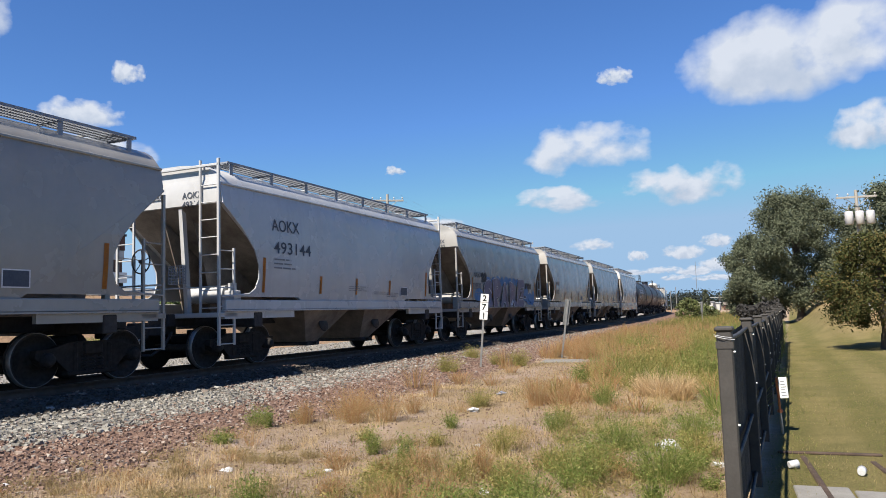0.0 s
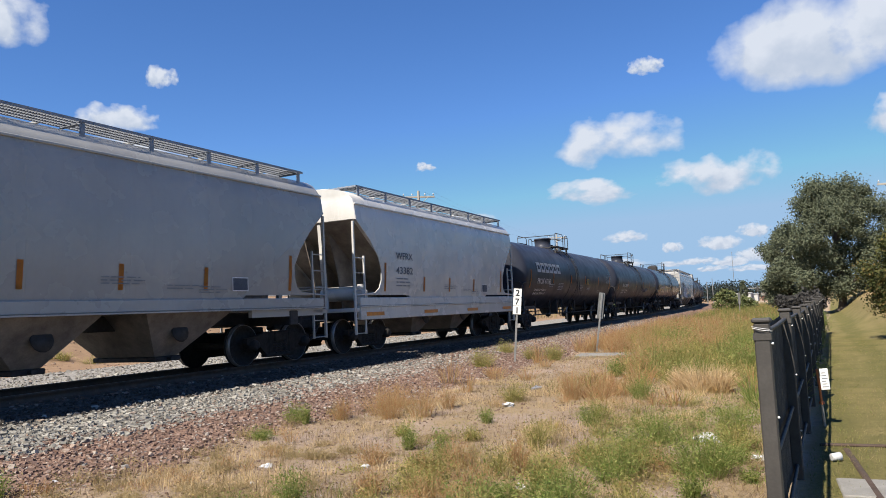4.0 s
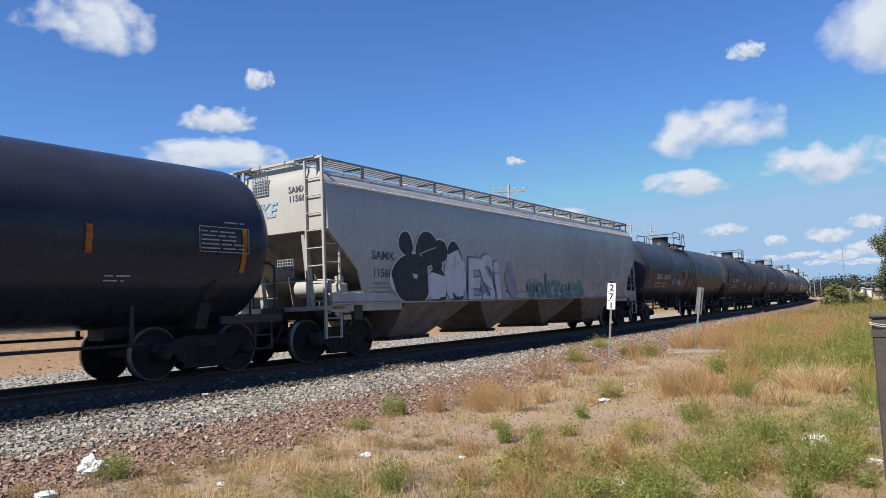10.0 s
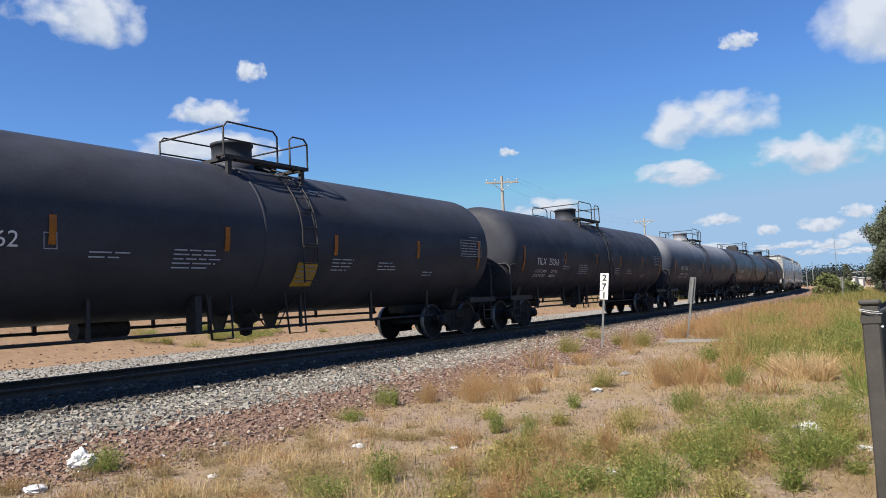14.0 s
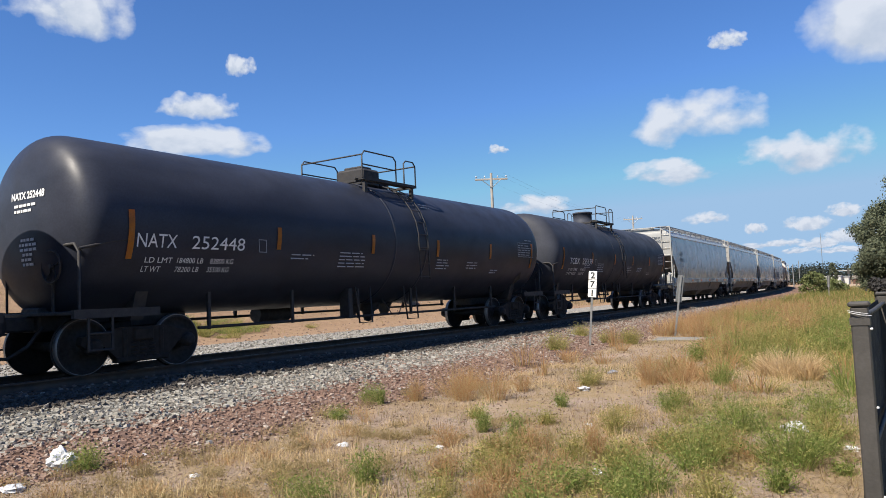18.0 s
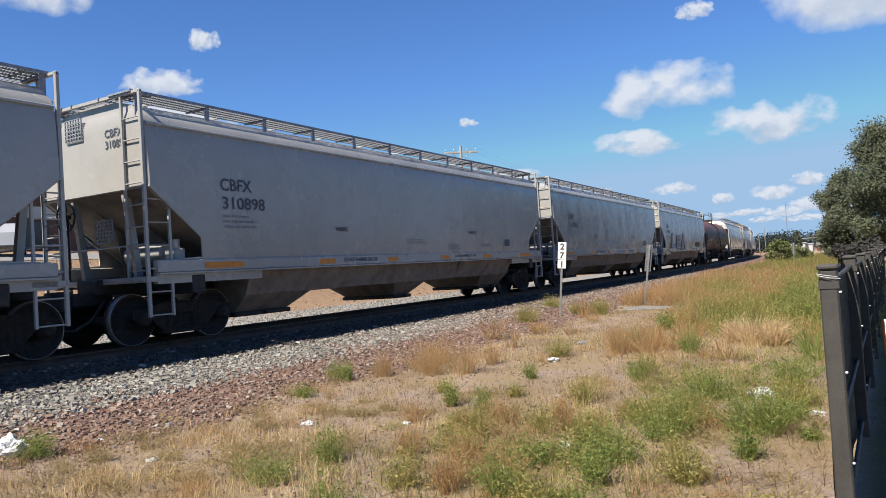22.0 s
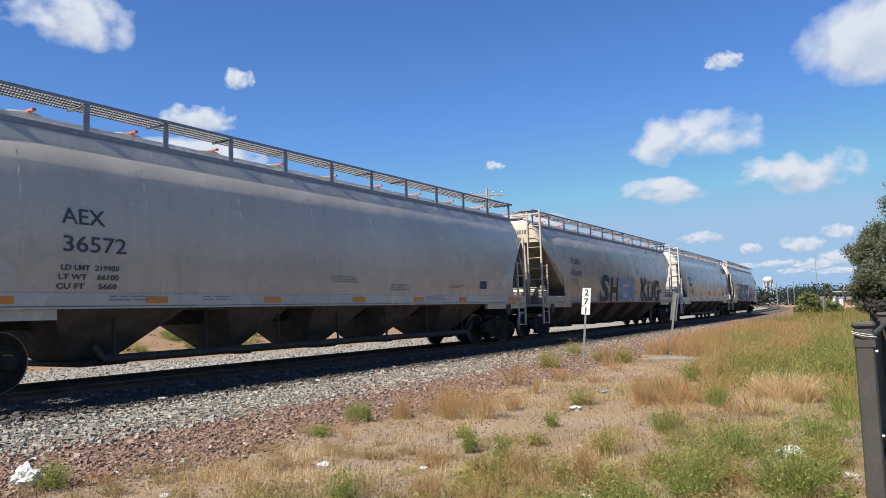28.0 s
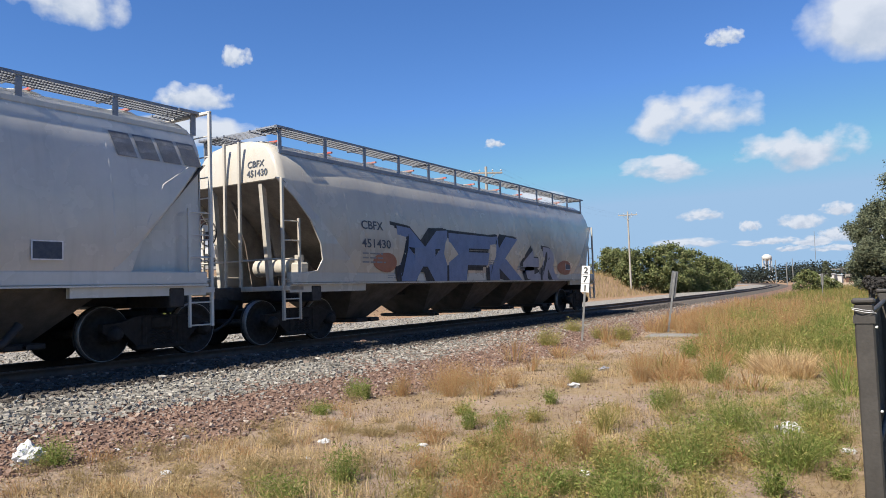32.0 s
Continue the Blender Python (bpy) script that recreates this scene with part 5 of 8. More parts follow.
tagged(new("ballast_toe", strip("ballast_toe", [(2.7, 0.14), (3.4, 0.09), (4.0, 0.05), (4.7, -0.02), (5.2, -0.12)], -60, 420, 2, REDROCK)), "reddish-brown broken stone at the foot of the bank", "ballast", kind="structure")
tagged(new("gravel_road", strip("gravel_road", [(-11.5, -0.1), (-10.5, 0.2), (-6, 0.22), (-3.4, 0.2), (-2.6, 0.2)], -60, 420, 3, ROAD_GRAVEL)), "pale gravel track beside the rails", "road", kind="structure")


def rails():
    for lat, name in ((0, "rail"), (-2 * HALF, "rail")):
        pr = [(-0.07, 0.43), (-0.07, 0.445), (-0.012, 0.465), (-0.012, 0.545), (-0.036, 0.555), (-0.036, 0.58), (-0.03, 0.586), (0.03, 0.586), (0.036, 0.58), (0.036, 0.555), (0.012, 0.545), (0.012, 0.465), (0.07, 0.445), (0.07, 0.43)]
        rl = tagged(new(name, strip(name, [(lat + a, z) for a, z in pr][::-1], -60, 420, 3, RAIL_STEEL)), "rusty brown steel rail on ties", "rail", "rails of the track", "structure")
        part("rail_head", strip("rail_head", [(lat + 0.026, 0.5885), (lat - 0.026, 0.5885)], -60, 420, 3, RAIL_HEAD), None, rl, "polished rail head")


rails()


# ---- clouds: a far backdrop ----
def cloud_material():
    m = bpy.data.materials.new("cumulus")
    m.use_nodes = True
    t = m.node_tree
    t.nodes.clear()
    co = t.nodes.new("ShaderNodeTexCoord").outputs["Object"]
    info = t.nodes.new("ShaderNodeObjectInfo").outputs["Random"]
    sep = t.nodes.new("ShaderNodeSeparateXYZ")
    link(t, co, sep.inputs[0])

    def math_node(op, a, b=0.0, c=None):
        n = t.nodes.new("ShaderNodeMath")
        n.operation = op
        for sock, v in zip(n.inputs, (a, b) if c is None else (a, b, c)):
            if isinstance(v, (int, float)):
                sock.default_value = v
            else:
                link(t, v, sock)
        return n.outputs[0]

    seed = math_node("MULTIPLY", info, 91.0)
    cmb = t.nodes.new("ShaderNodeCombineXYZ")
    link(t, sep.outputs[0], cmb.inputs[0])
    link(t, math_node("MULTIPLY", sep.outputs[2], 0.55), cmb.inputs[1])
    link(t, seed, cmb.inputs[2])
    big = noise_node(t, cmb.outputs[0], 1.7, 2.0, 0.5)
    puff = noise_node(t, cmb.outputs[0], 3.6, 5.0, 0.5)
    # an ellipse with a flatter base
    z = sep.outputs[2]
    zdown = math_node("MULTIPLY", math_node("MINIMUM", z, 0.0), 1.35)
    zz = math_node("ADD", math_node("MAXIMUM", z, 0.0), zdown)
    rad = math_node("ADD", math_node("POWER", math_node("ABSOLUTE", sep.outputs[0]), 2.0), math_node("POWER", math_node("ABSOLUTE", zz), 2.0))
    body = math_node("SUBTRACT", 0.62, rad)
    body = math_node("ADD", body, math_node("MULTIPLY_ADD", big, 1.5, -0.75))
    dens = math_node("ADD", body, math_node("MULTIPLY_ADD", puff, 1.1, -0.55))
    edge = math_node("SUBTRACT", 1.0, rad)
    dens = math_node("MULTIPLY", dens, math_node("MINIMUM", math_node("MAXIMUM", math_node("MULTIPLY", edge, 4.0), 0.0), 1.0))
    alpha = ramp(t, dens, [(0.0, (0, 0, 0)), (0.2, (0.45, 0.45, 0.45)), (0.5, (0.97, 0.97, 0.97))])
    shade = math_node("ADD", math_node("MULTIPLY", z, 0.4), math_node("MULTIPLY", puff, 1.0))
    col = ramp(t, shade, [(0.1, (0.44, 0.53, 0.67)), (0.38, (0.54, 0.61, 0.73)), (0.64, (0.7, 0.75, 0.84))])
    em = t.nodes.new("ShaderNodeEmission")
    link(t, col, em.inputs[0])
    em.inputs["Strength"].default_value = 0.54
    tr = t.nodes.new("ShaderNodeBsdfTransparent")
    mx = t.nodes.new("ShaderNodeMixShader")
    link(t, alpha, mx.inputs[0])
    link(t, tr.outputs[0], mx.inputs[1])
    link(t, em.outputs[0], mx.inputs[2])
    out = t.nodes.new("ShaderNodeOutputMaterial")
    link(t, mx.outputs[0], out.inputs[0])
    return m


CLOUD = cloud_material()
SKYFAR = 3000.0
CLOUDS = [(-13.24, 12.07, 10.98, 4.2), (-15.16, 8.47, 7.78, 2.3), (-48.38, 17.92, 2.75, 1.73), (-51.58, 14.88, 5.82, 2.32), (-52.02, 12.11, 10.28, 2.85), (-59.7, 20.83, 9.5, 4.32),
          (-10.47, 17.55, 2.75, 1.35), (-28.4, 11.37, 1.88, 0.79), (-12.88, 4.94, 3.37, 1.08), (-9.53, 3.92, 1.77, 0.94), (-6.21, 4.03, 3.03, 1.26), (-5.82, 8.98, 8.24, 3.2),
          (1.52, 17.47, 14.85, 7.22), (6.67, 11.59, 6.3, 3.28), (-3.75, 4.72, 2.35, 1.05), (-7.72, 2.76, 2.6, 0.6), (-5.7, 2.6, 3.0, 0.8), (-4.06, 3.0, 2.3, 0.95), (-6.9, 2.2, 2.2, 0.5), (-4.1, 2.05, 2.8, 0.6), (-9.6, 2.7, 2.8, 0.5), (-25.44, 6.72, 5.5, 1.77), (-14.0, 2.9, 5.0, 0.8), (-1.5, 2.9, 6.0, 1.2)]
card = Bag().add([(-1, 0, -1), (1, 0, -1), (1, 0, 1), (-1, 0, 1)], [(0, 1, 2, 3)]).mesh("cloud", CLOUD)
for az, el, w, h in CLOUDS:
    a, e = radians(az), radians(el)
    c = new("cloud", card)
    c.location = (SKYFAR * math.sin(a) * math.cos(e), SKYFAR * math.cos(a) * math.cos(e), 1.6 + SKYFAR * math.sin(e))
    c.rotation_euler = (e, 0, -a)
    c.scale = (SKYFAR * math.tan(radians(w)) / 2 * 1.25, 1, SKYFAR * math.tan(radians(h)) / 2 * 1.35)
    tagged(c, "white fair-weather cumulus cloud with grey base", "cloud", "clouds in the sky", "structure")


# ---- small built things ----
POST_WOOD = surf("weathered_wood", (0.182, 0.161, 0.133), (0.126, 0.105, 0.084), 5, 0.85, 0, 0.4, 40, (4, 4, 0.5))
POST_METAL = surf("galvanised_post", (0.3, 0.3, 0.29), (0.22, 0.22, 0.21), 6, 0.5, 0.6)
FENCE_BLACK = surf("black_fence_coating", (0.036, 0.033, 0.03), (0.05, 0.046, 0.042), 5, 0.6, 0, 0.1)
FABRIC = surf("black_windscreen_fabric", (0.02, 0.019, 0.018), (0.032, 0.03, 0.028), 4, 0.85, 0, 0.5, 200)
ORANGE_PAINT = surf("orange_marker_paint", (0.6, 0.16, 0.03), (0.45, 0.13, 0.04), 8, 0.6)
TIMBER = surf("landscape_timber", (0.07, 0.0455, 0.0315), (0.042, 0.028, 0.021), 6, 0.85, 0, 0.4, 50)
SLAB = surf("pale_concrete", (0.22, 0.215, 0.2), (0.16, 0.155, 0.145), 3, 0.9, 0, 0.3, 80)
PLASTIC = surf("crumpled_white_plastic", (0.525, 0.532, 0.539), (0.42, 0.434, 0.455), 9, 0.4, 0, 0.2)
STENCIL_BLACK = surf("sign_black", (0.01, 0.01, 0.01), (0.02, 0.02, 0.02), 9, 0.5)


def mile_sign(x, y, lean):
    base = tagged(new("mile_marker"), "white milepost plate with stacked black digits on leaning post", "sign")
    base.matrix_world = pose(x, y, float(rise(x, y)) - 0.05, 0, lean, 22)
    b = Bag()
    b.box(-0.03, 0.03, -0.02, 0.02, 0, 2.15, 0.005)
    part("post", b, POST_METAL, base)
    for i, ch in enumerate("271"):
        b = Bag()
        z = 1.93 - 0.25 * i
        b.box(-0.115, 0.115, -0.035, -0.022, z, z + 0.24, 0.004)
        pl = part("plate", b, WHITE_PAINT, base)
        me = text_mesh(ch, 0.17, STENCIL_BLACK, 0.006).copy()
        ys = [v.co.y for v in me.vertices]
        off = (max(ys) + min(ys)) / 2
        for v in me.vertices:
            v.co = Vector((v.co.y - off, -0.037, v.co.z + z + 0.035))
        part("digit", me, None, pl, "black digit")
    b = Bag()
    for z in (1.5, 2.1):
        b.cyl((0, -0.045, z), (0, 0.03, z), 0.012, 6)
    part("bolt", b, POST_METAL, base)


mile_sign(-7.82, 19.38, 5.5)


def back_sign(x, y, lean):
    base = tagged(new("trackside_sign"), "leaning steel post with grey narrow sign turned away", "sign")
    base.matrix_world = pose(x, y, float(rise(x, y)) - 0.05, 0, lean, 22)
    b = Bag()
    b.box(-0.03, 0.03, -0.02, 0.02, 0, 2.0, 0.005)
    part("post", b, POST_METAL, base)
    b = Bag()
    b.box(-0.1, 0.1, 0.022, 0.03, 1.15, 2.02, 0.003)
    part("plate", b, surf("dull_sign_back", (0.16, 0.17, 0.17), (0.12, 0.12, 0.12), 6, 0.6, 0.4), base, "dull grey back of a sign plate")


back_sign(-6.64, 23.72, 9.0)
back_sign(-5.6, 62.0, 2.0)


def utility_marker(x, y):
    base = tagged(new("utility_marker"), "orange stake with a white warning panel beside the fence", "marker")
    base.matrix_world = pose(x, y, float(rise(x, y)), 1, -3, 8)
    b = Bag()
    b.box(-0.014, 0.014, -0.01, 0.01, -0.1, 0.34, 0.004)
    part("stake", b, POST_METAL, base)
    b = Bag()
    b.box(-0.014, 0.014, -0.012, 0.012, 0.26, 0.7, 0.005)
    part("sleeve", b, ORANGE_PAINT, base, "orange plastic sleeve")
    b = Bag()
    b.lathe([(0, 0.035), (0.03, 0.03), (0.04, 0.015)], (0, 0, 0.27), (0, 0, 1), 12)
    part("collar", b, ORANGE_PAINT, base)
    b = Bag()
    b.box(0.016, 0.115, -0.03, -0.012, 0.44, 0.7, 0.009)
    pn = part("panel", b, WHITE_PAINT, base)
    b = Bag()
    for i in range(6):
        z = 0.475 + i * 0.034
        b.box(0.035, 0.1 - 0.01 * (i % 3), -0.0325, -0.0305, z, z + 0.01)
    part("print", b, STENCIL_FAINT, pn, "rows of small print")


utility_marker(-0.02, 10.06)


def fence_line(points, height, label):
    fn = tagged(new("fence"), label, "fence")
    rnd = random.Random(5)
    for i, (x, y) in enumerate(points):
        z = float(rise(x, y))
        b = Bag()
        b.box(x - 0.045, x + 0.045, y - 0.045, y + 0.045, z - 0.1, z + height, 0.008)
        b.box(x - 0.055, x + 0.055, y - 0.055, y + 0.055, z + height, z + height + 0.03, 0.01)
        b.box(x - 0.05, x + 0.05, y - 0.05, y + 0.05, z + height - 0.1, z + height - 0.06)
        ps = part("post", b, FENCE_BLACK, fn)
        b = Bag()
        for q in (0.42, 0.9, height - 0.12):
            b.lathe([(0, 0.007), (0.008, 0.007), (0.011, 0.0)], (x + 0.05, y - 0.03, z + q), (1, -0.6, 0), 8)
        part("clip", b, WHITE_PAINT, ps, "small white plastic clip")
        if i + 1 < len(points):
            x1, y1 = points[i + 1]
            z1 = float(rise(x1, y1))
            for q in (0.12, 0.62, height - 0.06):
                b = Bag()
                b.tube([(x, y, z + q), ((x + x1) / 2, (y + y1) / 2, (z + z1) / 2 + q - 0.01), (x1, y1, z1 + q)], 0.016, 8)
                part("rail", b, FENCE_BLACK, fn)
            nx, nz = 9, 6
            rows = []
            ph = rnd.random() * 6
            for side_ in (0.0, 0.006):
                for a in range(nx + 1):
                    u = a / nx
                    rows.append([(x + (x1 - x) * u - 0.035 - side_ + 0.012 * math.sin(6 * u * math.pi + ph + k), y + (y1 - y) * u, z + (z1 - z) * u + 0.06 + (height - 0.1) * k / nz + (0.012 * math.sin(u * math.pi * 5) if k == nz else 0)) for k in range(nz + 1)])
            b = Bag()
            vs = [p for r in rows for p in r]
            m = nz + 1
            fs = []
            for half_ in (0, 1):
                o = half_ * (nx + 1) * m
                for a in range(nx):
                    for k in range(nz):
                        q = (o + a * m + k, o + (a + 1) * m + k, o + (a + 1) * m + k + 1, o + a * m + k + 1)
                        fs.append(q if half_ == 0 else q[::-1])
            b.add(vs, fs, True)
            part("windscreen", b, FABRIC, fn, "black windscreen fabric")
    return fn


near_line = [(-0.35 + 0.015 * y, y) for y in [4.65 + 2.4 * i for i in range(12)]]
fence_line(near_line, 1.45, "black steel fence with dark windscreen fabric")
bend = [(0.02, 31.4), (-0.5, 33.0), (-1.4, 34.0)]
bf = fence_line(bend, 1.6, "taller black fence end with loose, bunched fabric")
# pale tie wrapped round the first post
b = Bag()
b.tube([(-0.33, 4.59, 1.42), (-0.27, 4.585, 1.405), (-0.222, 4.6, 1.40)], 0.0022, 5)
b.tube([(-0.335, 4.59, 1.43), (-0.29, 4.58, 1.42), (-0.235, 4.6, 1.41)], 0.0018, 5)
tagged(part("plastic_tie", b, PLASTIC), "pale plastic tie knotted round the fence post", "tie")

for (x0, y0), (x1, y1) in (((-0.08, 8.64), (0.9, 8.72)), ((0.16, 8.5), (0.42, 5.6)), ((0.78, 8.4), (1.05, 6.6))):
    b = Bag()
    d = Vector((x1 - x0, y1 - y0, 0))
    b.box(-d.length / 2, d.length / 2, -0.03, 0.03, 0, 0.03, 0.01)
    tb = tagged(part("edging_timber", b, TIMBER), "dark weathered landscape timber lying in the lawn", "timber", "timbers in the lawn")
    mx, my = (x0 + x1) / 2, (y0 + y1) / 2
    tb.matrix_world = pose(mx, my, float(rise(mx, my)) - 0.005, 0, 0, math.degrees(math.atan2(d.y, d.x)))
for i in range(3):
    b = Bag()
    b.box(-0.22, 0.22, -0.3, 0.3, -0.03, 0.02, 0.01)
    sl = tagged(part("paving_slab", b, SLAB), "pale worn concrete paving slab in the grass", "slab", "slabs by the fence")
    sl.matrix_world = pose(0.28 + 0.47 * i, 6.85 - 0.02 * i, float(rise(0.3 + 0.47 * i, 6.9)) + 0.005, 0, 0, 4)

b = Bag()
b.loft([[(3.0 + 0.55 * k + dx, 37.0 + 0.9 * k - 0.3 * dx, float(rise(3.0 + 0.55 * k + dx, 37.0 + 0.9 * k - 0.3 * dx)) + dz) for dx, dz in ((-0.7, 0.03), (0.0, 0.035), (0.7, 0.03), (0.7, -0.15), (-0.7, -0.15))] for k in range(9)], True, True)
tagged(part("footpath", b, SLAB), "pale worn footpath climbing the low hill", "path", kind="structure")
b = Bag()
b.box(-0.9, 0.9, -0.55, 0.55, -0.06, 0.045, 0.02)
tagged(part("concrete_pad", b, SLAB), "pale concrete pad at the foot of the leaning sign", "slab").matrix_world = pose(-5.94, 22.3, float(rise(-5.94, 22.3)), 0, 0, 8)

# ---- utility poles and wires ----
WIRE = surf("wire", (0.05, 0.05, 0.055), (0.04, 0.04, 0.04), 3, 0.5)
INSUL = surf("insulator", (0.5, 0.5, 0.5), (0.4, 0.4, 0.42), 5, 0.3)


POLE_PALE = surf("bleached_pole_wood", (0.322, 0.308, 0.28), (0.252, 0.231, 0.203), 4, 0.9, 0, 0.3, 30, (4, 4, 0.4))


def utility_pole(x, y, height, arm_turn, cans=0, tilt=0.0):
    p = tagged(new("utility_pole"), "pale wooden utility pole with one crossarm" if not cans else "wooden pole carrying three grey transformer cans", "utility pole", "utility poles")
    p.matrix_world = pose(x, y, float(rise(x, y)) - 0.3, 0, tilt, arm_turn)
    b = Bag()
    b.cyl((0, 0, 0), (0, 0, height + 0.3), 0.15, 12, 0.1)
    part("pole", b, POLE_PALE, p)
    b = Bag()
    b.box(-1.25, 1.25, -0.06, 0.06, height - 0.25, height - 0.12, 0.01)
    arm = part("crossarm", b, POLE_PALE, p)
    b = Bag()
    for sx in (-1, 1):
        b.cyl((sx * 0.75, -0.08, height - 0.22), (0, -0.14, height - 0.85), 0.025, 6)
    part("brace", b, POST_METAL, arm)
    for q in (-1.15, -0.5, 0.5, 1.15):
        b = Bag()
        b.lathe([(0, 0.02), (0.1, 0.02), (0.1, 0.06), (0.16, 0.06), (0.2, 0.03), (0.22, 0.0)], (q, 0, height - 0.12), (0, 0, 1), 8)
        part("insulator", b, INSUL, arm)
    if cans:
        for k, q in enumerate((-0.65, 0.0, 0.65)):
            b = Bag()
            b.lathe([(0, 0.2), (0.02, 0.26), (0.85, 0.26), (0.9, 0.22), (0.93, 0.0)], (q, -0.45, height - 2.1), (0, 0, 1), 18)
            c = part("transformer", b, INSUL, p, "pale grey transformer can")
            b = Bag()
            b.lathe([(0, 0.05), (0.25, 0.04), (0.27, 0.0)], (q, -0.45, height - 1.18), (0, 0, 1), 8)
            part("bushing", b, POST_WOOD, c)
        b = Bag()
        b.box(-0.9, 0.9, -0.22, -0.1, height - 1.8, height - 1.65, 0.01)
        part("can_bracket", b, POST_METAL, p)


POLES = [(-26.6, 48.1, 10.6, 35), (-31.5, 96.0, 10.6, 20), (-20.0, 4.0, 10.6, 40)]
utility_pole(*POLES[0])
utility_pole(*POLES[1])
utility_pole(5.35, 56.0, 7.4, 10, cans=3)
for a, c in ((POLES[0], POLES[1]),):
    for q in (-1.1, 0.5, 1.1):
        b = Bag()
        pa, pc = Vector((a[0] + q, a[1], a[2] + 0.15)), Vector((c[0] + q, c[1], c[2] + 0.15))
        b.tube([pa.lerp(pc, i / 16) - Vector((0, 0, 3.2 * (i / 16) * (1 - i / 16))) for i in range(17)], 0.003, 4)
        tagged(part("overhead_wire", b, WIRE), "thin dark overhead wire between utility poles", "wire", "overhead wires")

# ---- buildings and far things ----
BRICK = surf("brown_brick", (0.112, 0.0595, 0.042), (0.077, 0.042, 0.0315), 1.5, 0.9, 0, 0.3, 12)
RENDER_W = surf("white_wall", (0.434, 0.434, 0.42), (0.378, 0.378, 0.364), 0.6, 0.8)
GLASS_DARK = surf("dark_window_glass", (0.02, 0.025, 0.03), (0.03, 0.035, 0.04), 1, 0.1, 0, 0)


def building(x0, x1, y0, y1, h, split, label, windows, faces="x"):
    bl = tagged(new("building"), label, "building")
    z = float(rise((x0 + x1) / 2, (y0 + y1) / 2)) - 0.2
    b = Bag()
    b.box(x0, x1, y0, y1, z, z + split, 0.02)
    part("lower_wall", b, BRICK, bl)
    b = Bag()
    b.box(x0 - 0.1, x1 + 0.1, y0 - 0.1, y1 + 0.1, z + split, z + split + 0.8, 0.02)
    part("white_band", b, RENDER_W, bl, "white painted wall band")
    b = Bag()
    b.box(x0 - 0.15, x1 + 0.15, y0 - 0.15, y1 + 0.15, z + split + 0.8, z + h, 0.02)
    part("upper_wall", b, BRICK, bl)
    b = Bag()
    b.box(x0 - 0.25, x1 + 0.25, y0 - 0.25, y1 + 0.25, z + h, z + h + 0.2, 0.02)
    part("roof_edge", b, FENCE_BLACK, bl)
    for i in range(windows):
        y = y0 + (i + 0.6) * (y1 - y0) / windows
        b = Bag()
        b.box(x1 - 0.1, x1 + 0.03, y - 0.9, y + 0.9, z + 0.5, z + 2.4, 0.02)
        wn = part("window", b, FENCE_BLACK, bl)
        b = Bag()
        b.box(x1 + 0.02, x1 + 0.036, y - 0.8, y + 0.8, z + 0.6, z + 2.3)
        part("pane", b, GLASS_DARK, wn)
    return bl


building(-66, -50, 4, 44, 4.6, 2.6, "flat-roofed brown brick building with a white band", 9)
CAR_WHITE = surf("white_car_paint", (0.504, 0.511, 0.518), (0.462, 0.469, 0.476), 2, 0.25, 0, 0)
TYRE = surf("tyre_rubber", (0.02, 0.02, 0.02), (0.03, 0.03, 0.03), 20, 0.85)


def parked_car(x, y, turn, label):
    v = tagged(new("pickup_truck"), label, "truck", "parked trucks")
    v.matrix_world = pose(x, y, float(rise(x, y)), 0, 0, turn)
    b = Bag()
    side_ = [(-2.7, 0.45), (2.6, 0.45), (2.75, 0.7), (2.7, 1.0), (1.5, 1.12), (-2.7, 1.15)]
    b.loft([[(-0.95, p, q) for p, q in side_], [(-1.0, p, q) for p, q in side_][:0] or [(0.95, p, q) for p, q in side_]], True, True)
    part("body", b, CAR_WHITE, v)
    b = Bag()
    cab = [(-0.9, 1.12), (1.5, 1.1), (0.75, 1.78), (-0.75, 1.8)]
    b.loft([[(-0.88, p, q) for p, q in cab], [(0.88, p, q) for p, q in cab]], True, True)
    cb = part("cab", b, CAR_WHITE, v)
    for sx in (-1, 1):
        for p0, p1 in ((-0.72, 0.05), (0.15, 1.0)):
            b = Bag()
            x0_, x1_ = sorted((sx * 0.875, sx * 0.888))
            b.box(x0_, x1_, p0, p1, 1.2, 1.68)
            part("side_window", b, GLASS_DARK, cb)
        for p in (-1.75, 1.75):
            b = Bag()
            b.lathe([(-0.12, 0.3), (-0.12, 0.38), (0.12, 0.38), (0.13, 0.28)], (sx * 0.86, p, 0.38), (1, 0, 0), 20)
            wh = part("wheel", b, TYRE, v)
            b = Bag()
            b.lathe([(0, 0.23), (0.02, 0.2), (0.0, 0.08), (0.03, 0.0)], (sx * 0.985, p, 0.38), (sx, 0, 0), 16)
            part("rim", b, POST_METAL, wh)


parked_car(-43.0, 23.0, 60, "white pickup truck parked before brick building")
parked_car(-43.0, 35.5, 75, "white pickup truck parked on the raised lot")
b = Bag()
b.box(-0.9, 0.9, -0.15, 0.15, 0, 0.45, 0.12)
cs = tagged(part("wheel_stop", b, YELLOW), "yellow painted concrete stop on the lot", "wheel stop")
cs.matrix_world = pose(-43.0, 20.6, float(rise(-43.0, 20.6)) - 0.02, 0, 0, 30)
b = Bag()
gy_ = [-4, 4, 12, 20, 28, 36, 44, 52]
